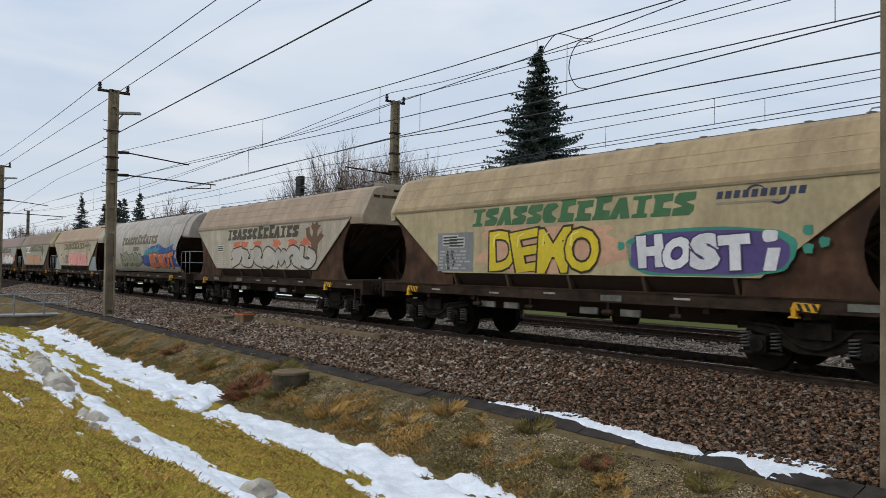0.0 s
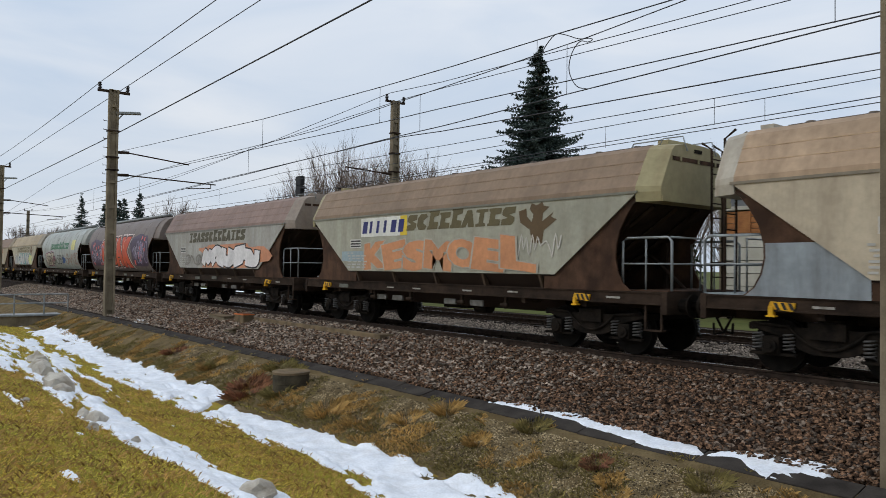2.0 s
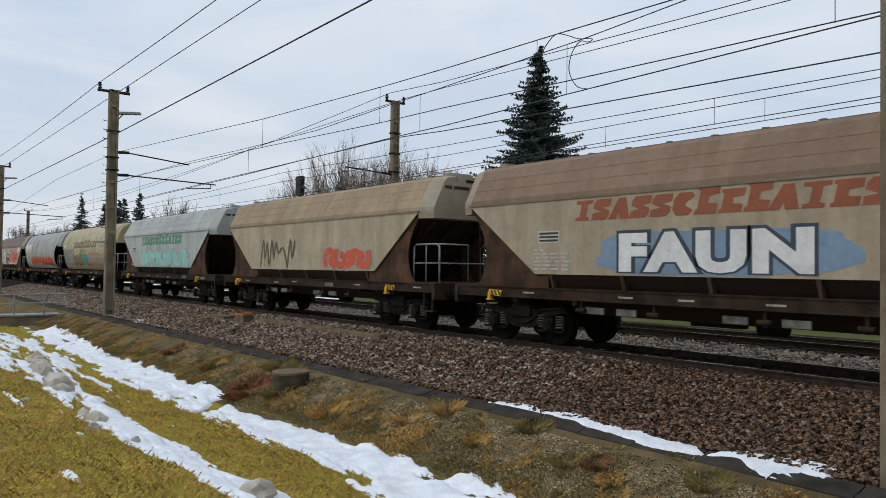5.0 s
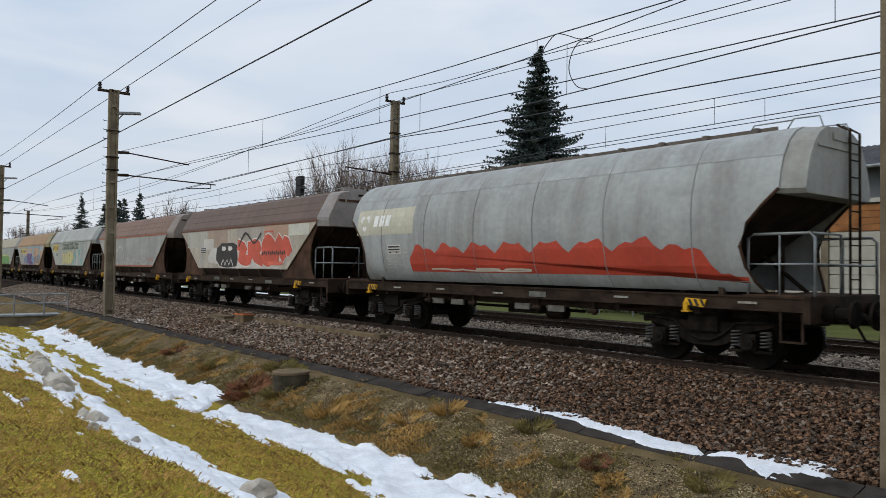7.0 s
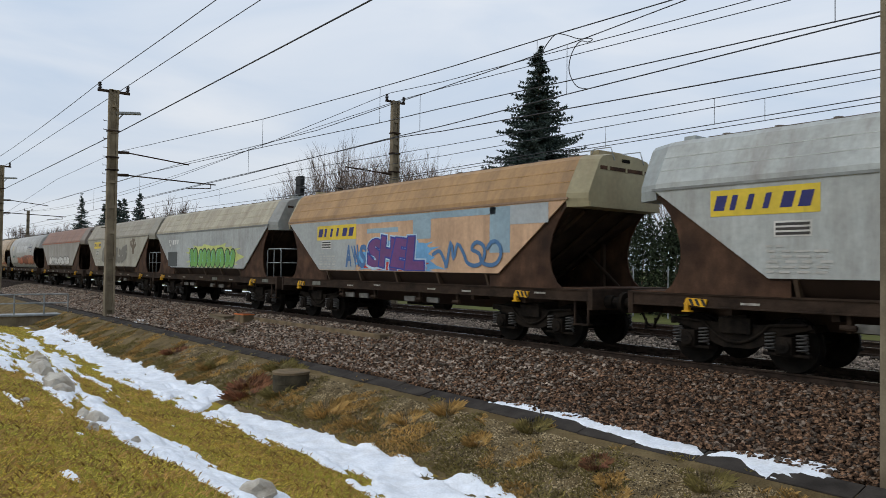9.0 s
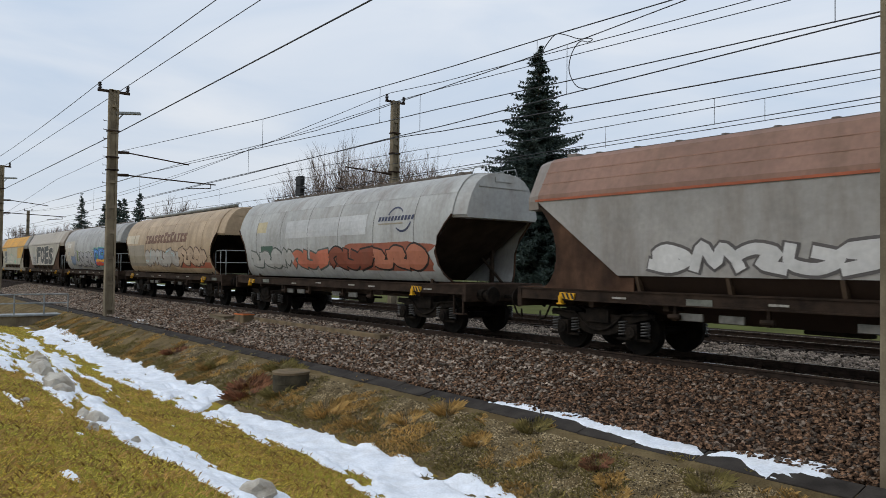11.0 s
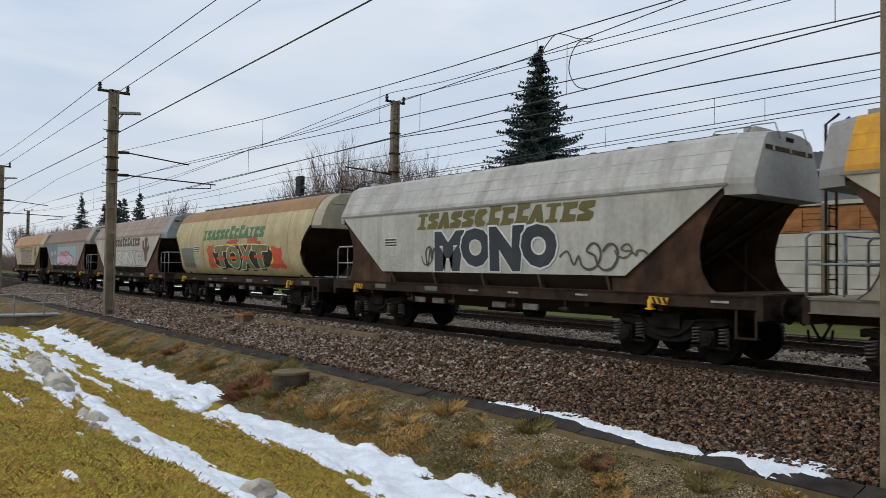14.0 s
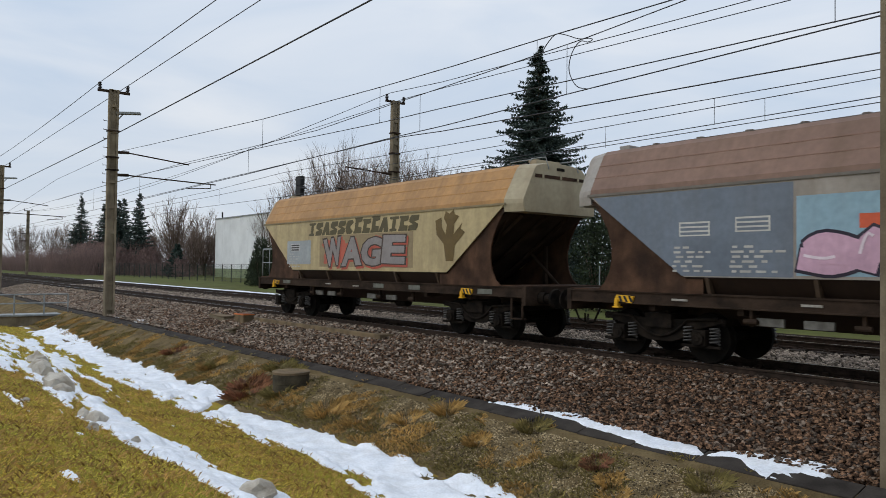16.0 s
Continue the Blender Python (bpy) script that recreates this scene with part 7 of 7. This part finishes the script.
    lay(w, "paint_panel", [[(-5.9, 1.66), (-3.2, 1.66), (-3.2, 2.75), (-6.3, 2.75)]], (134, 138, 138), 0.0045)
    mural(w, (-3.1, .9, 1.6, 2.45), 5, (126, 116, 90), (60, 54, 44), 3, weight=.28, second=(70, 150, 140))
    mural(w, (.9, 5.6, 1.6, 2.5), 5, (160, 150, 142), (194, 72, 58), 4, weight=.30)
    scrawl(w, (-6.0, -5.0, 2.85, 3.1), 3, (220, 220, 220), 5, .06)

    w = W[14]
    patch(w, (-6.3, -3.5, 2.66, 3.40), (206, 202, 180))
    trefoil(w, -5.9, 3.05, .30, (240, 240, 236))
    edge = [(-3.7, 1.62), (6.0, 1.62)] + [(x, 2.25 + .10 * math.sin(x * 5.3) + .07 * math.sin(x * 11.1 + 1) - .5 * max(0, (x - 4.6)) - .3 * max(0, -3.2 - x)) for x in np.linspace(6.0, -3.7, 60)]
    lay(w, "red_band", [edge], (190, 72, 52), 0.005, "ragged red painted band")
    data_marks(w, -4.7, 2.1)
    scrawl(w, (-2.8, .3, 1.64, 1.72), 3, (214, 206, 190), 2, .04)

    w = W[15]
    for k, (a, b, rgb) in enumerate(((-5.6, -3.2, (182, 178, 168)), (-3.2, -1.0, (170, 150, 132)), (-.1, 2.4, (176, 166, 156)), (2.45, 4.4, (186, 152, 128)))):
        patch(w, (a, b, 2.5, 3.2), rgb, 0.004 + k * .0003)
    patch(w, (3.7, 5.9, 2.8, 3.2), (204, 202, 188))
    patch(w, (-3.6, -2.5, 2.4, 2.85), (206, 202, 192))
    lay(w, "graffiti_cloud", [blob(.6, 2.1, 3.3, .52, 6, .12)], (208, 202, 194), 0.006)
    lay(w, "graffiti_cloud", [blob(-1.0, 2.15, 1.1, .5, 6, .06)], (40, 38, 38), 0.009)
    for x in (-1.35, -.7):
        lay(w, "graffiti_eye", [blob(x, 2.42, .2, .09, 3, .15, 20)], (226, 222, 216), 0.013)
    lay(w, "graffiti_teeth", stroke([(-1.6, 1.75), (-1.4, 1.98), (-1.2, 1.75), (-1.0, 1.98), (-.8, 1.75), (-.6, 1.98), (-.4, 1.75)], .06), (214, 210, 204), 0.013)
    mural(w, (.15, 4.5, 1.66, 2.98), 4, (212, 92, 70), (222, 216, 208), 3, weight=.34)
    lay(w, "graffiti_line", stroke(bend([(.2, 2.5), (.8, 3.0), (1.6, 2.6), (2.2, 2.95)]), .08), (56, 54, 54), 0.026)
    for k in range(12):
        lay(w, "graffiti_dot", [blob(2.4 + .16 * k, 2.18 + .04 * (k % 2), .06, .07, k, .1, 14)], (56, 54, 54), 0.027)
    lay(w, "graffiti_patch", [blob(3.4, 1.82, .6, .07, 4, .1, 20)], (226, 110, 84), 0.028)
    lay(w, "graffiti_line", stroke([(2.5, 2.2), (2.5, 3.0), (3.2, 3.0), (3.2, 2.5), (2.6, 2.5)], .07), (210, 90, 66), 0.013)

    w = W[16]
    scrawl(w, (-3.4, -2.2, 1.75, 2.3), 3, (80, 70, 70), 3, .04)
    lay(w, "graffiti_line", stroke([(-1.6 + .7 * math.cos(t), 2.2 + .55 * math.sin(t)) for t in np.linspace(-.8, 4, 24)], .04), (214, 214, 210), 0.009)
    scrawl(w, (-.8, 3.0, 1.7, 2.1), 7, (206, 206, 204), 4, .035)
    lay(w, "stripe", [rect(-4.3, 4.35, 1.62, 1.69)], (176, 92, 58), 0.005)
    scrawl(w, (3.4, 4.3, 1.9, 2.1), 3, (190, 96, 66), 2, .03)

    w = W[17]
    millet(w, (-5.25, -3.35, 2.68, 3.14))
    brand(w, (88, 104, 84), None, -2.1, 2.9)
    mural(w, (-1.8, 1.5, 1.64, 2.72), 4, (206, 196, 132), (176, 176, 150), 3, weight=.3)
    scrawl(w, (-1.1, .6, 2.05, 2.45), 4, (110, 120, 96), 3, .07)
    for k, (a, z) in enumerate(((2.0, 2.3), (3.2, 2.5), (3.8, 1.9), (1.4, 1.8))):
        lay(w, "graffiti_flash", [blob(a, z, .3, .25, k, .35)], (140, 180, 176), 0.006)
    scrawl(w, (3.0, 4.8, 2.3, 3.0), 3, (150, 176, 172), 3, .05)

    w = W[18]
    lay(w, "paint_panel", [[(-6.35, 3.18), (-4.25, 1.63), (-2.0, 1.63), (-2.0, 3.18)]], (166, 170, 168), 0.004)
    patch(w, (-2.0, 4.2, 3.02, 3.19), (150, 174, 186), 0.0055)
    patch(w, (.9, 1.7, 2.5, 3.02), (150, 174, 186), 0.0055)
    patch(w, (4.0, 4.7, 2.1, 3.19), (150, 174, 186), 0.0055)
    patch(w, (4.7, 5.9, 2.75, 3.2), (172, 178, 180), 0.0055)
    patch(w, (-1.4, .2, 2.72, 2.86), (150, 174, 186), 0.0055)
    millet(w, (-4.4, -2.0, 2.58, 3.04))
    piece(w, "AWS", (-2.6, -1.4, 1.7, 2.4), (70, 112, 160), (70, 112, 160), 5, .005, .03, 8, -.1)
    lay(w, "graffiti_cloud", [blob(.1, 2.0, 1.75, .40, 5, .12, 60, 4)], (112, 170, 214), 0.004)
    lay(w, "graffiti_cloud", [blob(.1, 1.76, 1.55, .12, 6, .1, 40)], (198, 62, 58), 0.0055)
    piece(w, "SHEL", (-1.25, 1.35, 1.66, 2.58), (112, 66, 122), (44, 62, 150), 3, .05, .06, 10, .2, rim=(190, 214, 230))
    scrawl(w, (1.8, 4.1, 1.75, 2.4), 4, (76, 118, 160), 6, .10)

    w = W[19]
    lay(w, "paint_panel", [rect(-4.6, -3.3, 1.66, 2.35)], (66, 72, 74), 0.005)
    trefoil(w, -4.3, 2.8, .2)
    bubbles(w, (-1.6, 3.4, 1.64, 2.5), 5, (112, 170, 84), (52, 70, 60), 4, cloud=(196, 204, 120), shine=(120, 190, 190))

    w = W[20]
    millet(w, (-4.6, -3.0, 2.7, 3.1))
    mural(w, (-2.6, 2.6, 1.8, 2.9), 5, (112, 108, 98), (150, 148, 138), 4, weight=.26)
    leaf(w, (3.2, 4.4, 2.3, 3.2), (96, 80, 60))

    w = W[21]
    mural(w, (-3.4, 3.4, 1.66, 2.3), 8, (206, 204, 200), (90, 86, 84), 4, weight=.26)

    w = W[22]
    mural(w, (-5.4, .4, 1.58, 2.4), 7, (172, 170, 164), (92, 98, 92), 3, weight=.28, second=(190, 110, 84))
    lay(w, "graffiti_cloud", [blob(3.2, 1.98, 2.75, .46, 6, .10)], (150, 86, 64), 0.004)
    mural(w, (.5, 5.5, 1.6, 2.4), 6, (132, 70, 50), (38, 34, 34), 5, weight=.30, second=(176, 110, 84))
    crescent(w, (3.25, 5.1, 2.7, 3.45))
    lay(w, "data_plate", [rect(-4.6, -3.6, 2.1, 2.45)], (62, 92, 78), 0.006)
    patch(w, (-5.0, -4.2, 2.95, 3.35), (190, 176, 140))
    patch(w, (-2.6, 2.6, 2.7, 3.3), (192, 192, 190))

    w = W[23]
    brand(w, (112, 74, 52))
    lay(w, "paint_panel", [[(-5.9, 1.66), (-3.2, 1.66), (-3.2, 2.75), (-6.3, 2.75)]], (148, 138, 122), 0.0045)
    patch(w, (-6.4, -4.3, 2.85, 3.3), (206, 192, 166))
    mural(w, (-3.0, 1.8, 1.6, 2.6), 6, (178, 172, 164), (116, 100, 90), 4, weight=.36, shine=(170, 206, 212))
    mural(w, (1.9, 5.4, 1.66, 2.6), 5, (186, 160, 134), (84, 60, 48), 6, weight=.30)
    lay(w, "graffiti_haze", [rect(1.8, 5.8, 1.6, 1.85)], (170, 92, 66), 0.0045)

    w = W[24]
    patch(w, (-6.3, -3.5, 1.9, 3.3), (186, 176, 160))
    trefoil(w, -5.75, 3.0, .26)
    data_marks(w, -5.4, 2.3)
    mural(w, (-4.4, -3.3, 1.6, 2.3), 2, (110, 130, 160), (80, 96, 120), 2, weight=.4)
    lay(w, "graffiti_cloud", [blob(-.8, 2.05, 2.5, .50, 3, .1, 60, 5)], (120, 136, 72), 0.004)
    piece(w, "USEN", (-3.1, 1.7, 1.56, 2.52), (156, 156, 160), (32, 32, 34), 3, .06, .06, 12, .26, shade=(70, 66, 90), rim=(214, 214, 210))
    lay(w, "graffiti_cloud", [blob(3.9, 2.15, 2.1, .55, 4, .14, 60, 4)], (34, 128, 130), 0.004)
    lay(w, "graffiti_cloud", [blob(3.9, 1.85, 1.7, .28, 5, .1)], (206, 74, 46), 0.006)
    piece(w, "DEF", (2.0, 5.5, 1.60, 2.72), (44, 122, 198), (26, 32, 58), 7, .07, .035, 6, .10, shine=(190, 220, 240), rim=(60, 160, 150))
    lay(w, "graffiti_band", [[(2.2, 1.64), (5.3, 1.64), (5.3, 1.80), (4.6, 1.86), (3.9, 1.80), (3.2, 1.86), (2.2, 1.82)]], (206, 72, 46), 0.028)
    lay(w, "graffiti_band", [[(2.3, 1.86), (3.2, 1.89), (3.9, 1.84), (4.6, 1.90), (5.2, 1.85), (5.2, 2.0), (4.5, 2.06), (3.7, 1.98), (2.9, 2.06), (2.3, 1.98)]], (230, 160, 52), 0.028)

    w = W[25]
    patch(w, (-4.1, -2.7, 1.64, 2.3), (128, 126, 124))
    for k in range(26):
        r = random.Random(k)
        x = -2.6 + 7.0 * (k / 26)
        lay(w, "graffiti_speckle", [blob(x, 2.55 + .35 * r.random(), .16, .11, k, .5, 20, 2)], (112, 116, 96), 0.004)
    piece(w, "FOES", (-2.3, 4.15, 1.66, 3.16), (44, 46, 50), (224, 216, 202), 11, .07, .07, 5, .02)

    w = W[26]
    patch(w, (-4.25, -2.95, 1.7, 2.9), (84, 90, 96))
    data_marks(w, -4.1, 2.2, (70, 74, 80))
    lay(w, "paint_panel", [[(3.0, 2.2), (5.0, 2.2), (6.35, 3.19), (3.0, 3.19)]], (206, 154, 52), 0.005)
    patch(w, (-5.9, -3.4, 2.95, 3.19), (210, 160, 50))
    mural(w, (-2.8, 1.6, 1.66, 2.6), 6, (194, 190, 172), (150, 158, 150), 2, weight=.22)
    for k, (a, z) in enumerate(((-.9, 2.2), (1.6, 2.1), (2.0, 1.85), (-.3, 2.5))):
        lay(w, "graffiti_flash", [blob(a, z, .35, .14, k, .4)], (120, 190, 160), 0.006)

    w = W[27]
    brand(w, (104, 98, 52), None, -2.6, 3.5)
    piece(w, "MONO", (-1.75, 2.5, 1.63, 2.74), (48, 54, 60), (214, 216, 214), 12, .045, .075, 2, .04)
    scrawl(w, (-2.4, -1.7, 1.75, 2.3), 2, (70, 66, 60), 4, .04)
    scrawl(w, (2.6, 3.9, 1.7, 2.3), 3, (84, 80, 72), 2, .05)
    scrawl(w, (4.0, 4.9, 1.95, 2.25), 3, (96, 90, 70), 3, .04)

    w = W[28]
    brand(w, (70, 118, 74))
    lay(w, "paint_panel", [[(-5.6, 1.62), (-4.2, 1.62), (-4.2, 2.5), (-5.8, 2.5)]], (116, 116, 112), 0.0045)
    lay(w, "graffiti_cloud", [blob(-2.0, 2.05, .6, .50, 4, .2, 40)], (196, 84, 56), 0.004)
    lay(w, "graffiti_cloud", [blob(4.0, 1.98, .60, .40, 5, .22, 40)], (200, 80, 52), 0.004)
    lay(w, "graffiti_cloud", [blob(.2, 2.58, .55, .2, 6, .25, 30), blob(2.1, 2.6, .6, .2, 9, .25, 30)], (190, 84, 60), 0.004)
    lay(w, "graffiti_cloud", [blob(.85, 2.08, 2.82, .50, 7, .04, 60)], (222, 194, 60), 0.0055)
    lay(w, "graffiti_cloud", [blob(.85, 2.06, 2.78, .46, 8, .04, 60)], (36, 36, 32), 0.007)
    piece(w, "TOXT", (-1.7, 3.3, 1.60, 2.54), (104, 124, 78), (222, 218, 204), 5, .03, .06, 4, .06, shade=(24, 24, 22))
    for k in range(4):
        lay(w, "graffiti_band", [rect(-1.5 + 1.22 * k, -.65 + 1.22 * k, 1.96 + .02 * k, 2.07 + .02 * k)], (208, 90, 54), 0.024)
    for k in range(8):
        lay(w, "graffiti_dot", [blob(-1.3 + .62 * k, 2.3 + .1 * (k % 2), .09, .09, k, .2, 16)], (176, 64, 46), 0.024)

    w = W[29]
    brand(w, (78, 66, 50))
    leaf(w, (3.5, 4.8, 1.9, 3.22), (96, 62, 46))
    piece(w, "ZONKE", (-1.2, 3.5, 1.66, 2.48), (192, 190, 184), (116, 122, 130), 6, .035, .04, 3, .05)
    patch(w, (-.6, .6, 1.9, 2.4), (200, 192, 170))

    w = W[30]
    lay(w, "paint_panel", [[(-6.1, 3.0), (-4.25, 1.63), (-2.2, 1.63), (-2.2, 3.19), (-6.3, 3.19)]], (112, 122, 134), 0.004)
    patch(w, (-2.15, 3.8, 1.66, 2.95), (142, 172, 186))
    data_marks(w, -4.3, 2.35, (112, 122, 134))
    data_marks(w, -3.2, 2.4, (112, 122, 134))
    mural(w, (-2.0, 2.9, 1.66, 2.46), 6, (204, 164, 184), (44, 38, 54), 4, weight=.40, shine=(230, 214, 222))
    lay(w, "letter_block", [rect(-1.2 + .53 * i, -.78 + .53 * i, 2.40, 2.62 + .08 * (i == 3)) for i in range(6)], (206, 92, 60), 0.008)
    patch(w, (3.6, 4.2, 1.66, 1.9), (206, 92, 56), 0.007)

    w = W[31]
    brand(w, (88, 80, 52))
    leaf(w, (3.8, 5.05, 1.9, 3.22), (104, 84, 44))
    patch(w, (-4.6, -2.9, 1.8, 2.6), (158, 164, 166))
    patch(w, (-2.3, 2.85, 1.72, 2.72), (150, 132, 100))
    lay(w, "graffiti_patch", [blob(-1.2, 2.2, .9, .36, 4, .15), blob(1.2, 2.25, .5, .36, 5, .15)], (186, 96, 76), 0.0055)
    piece(w, "WAGE", (-2.0, 2.5, 1.76, 2.64), (142, 136, 134), (66, 52, 46), 2, .05, .05, 5, .0, shade=(178, 84, 66))


dress()


# ---- what moves: the train rolls through at a steady speed ----
def motions():
    for wagon, kind, middle in WAGONS:
        walk(wagon, [(t, pose(middle + SPEED * t, TRACK_Y, 0)) for t in (0.0, 4.0, 8.0, 12.0, 16.0)])


motions()
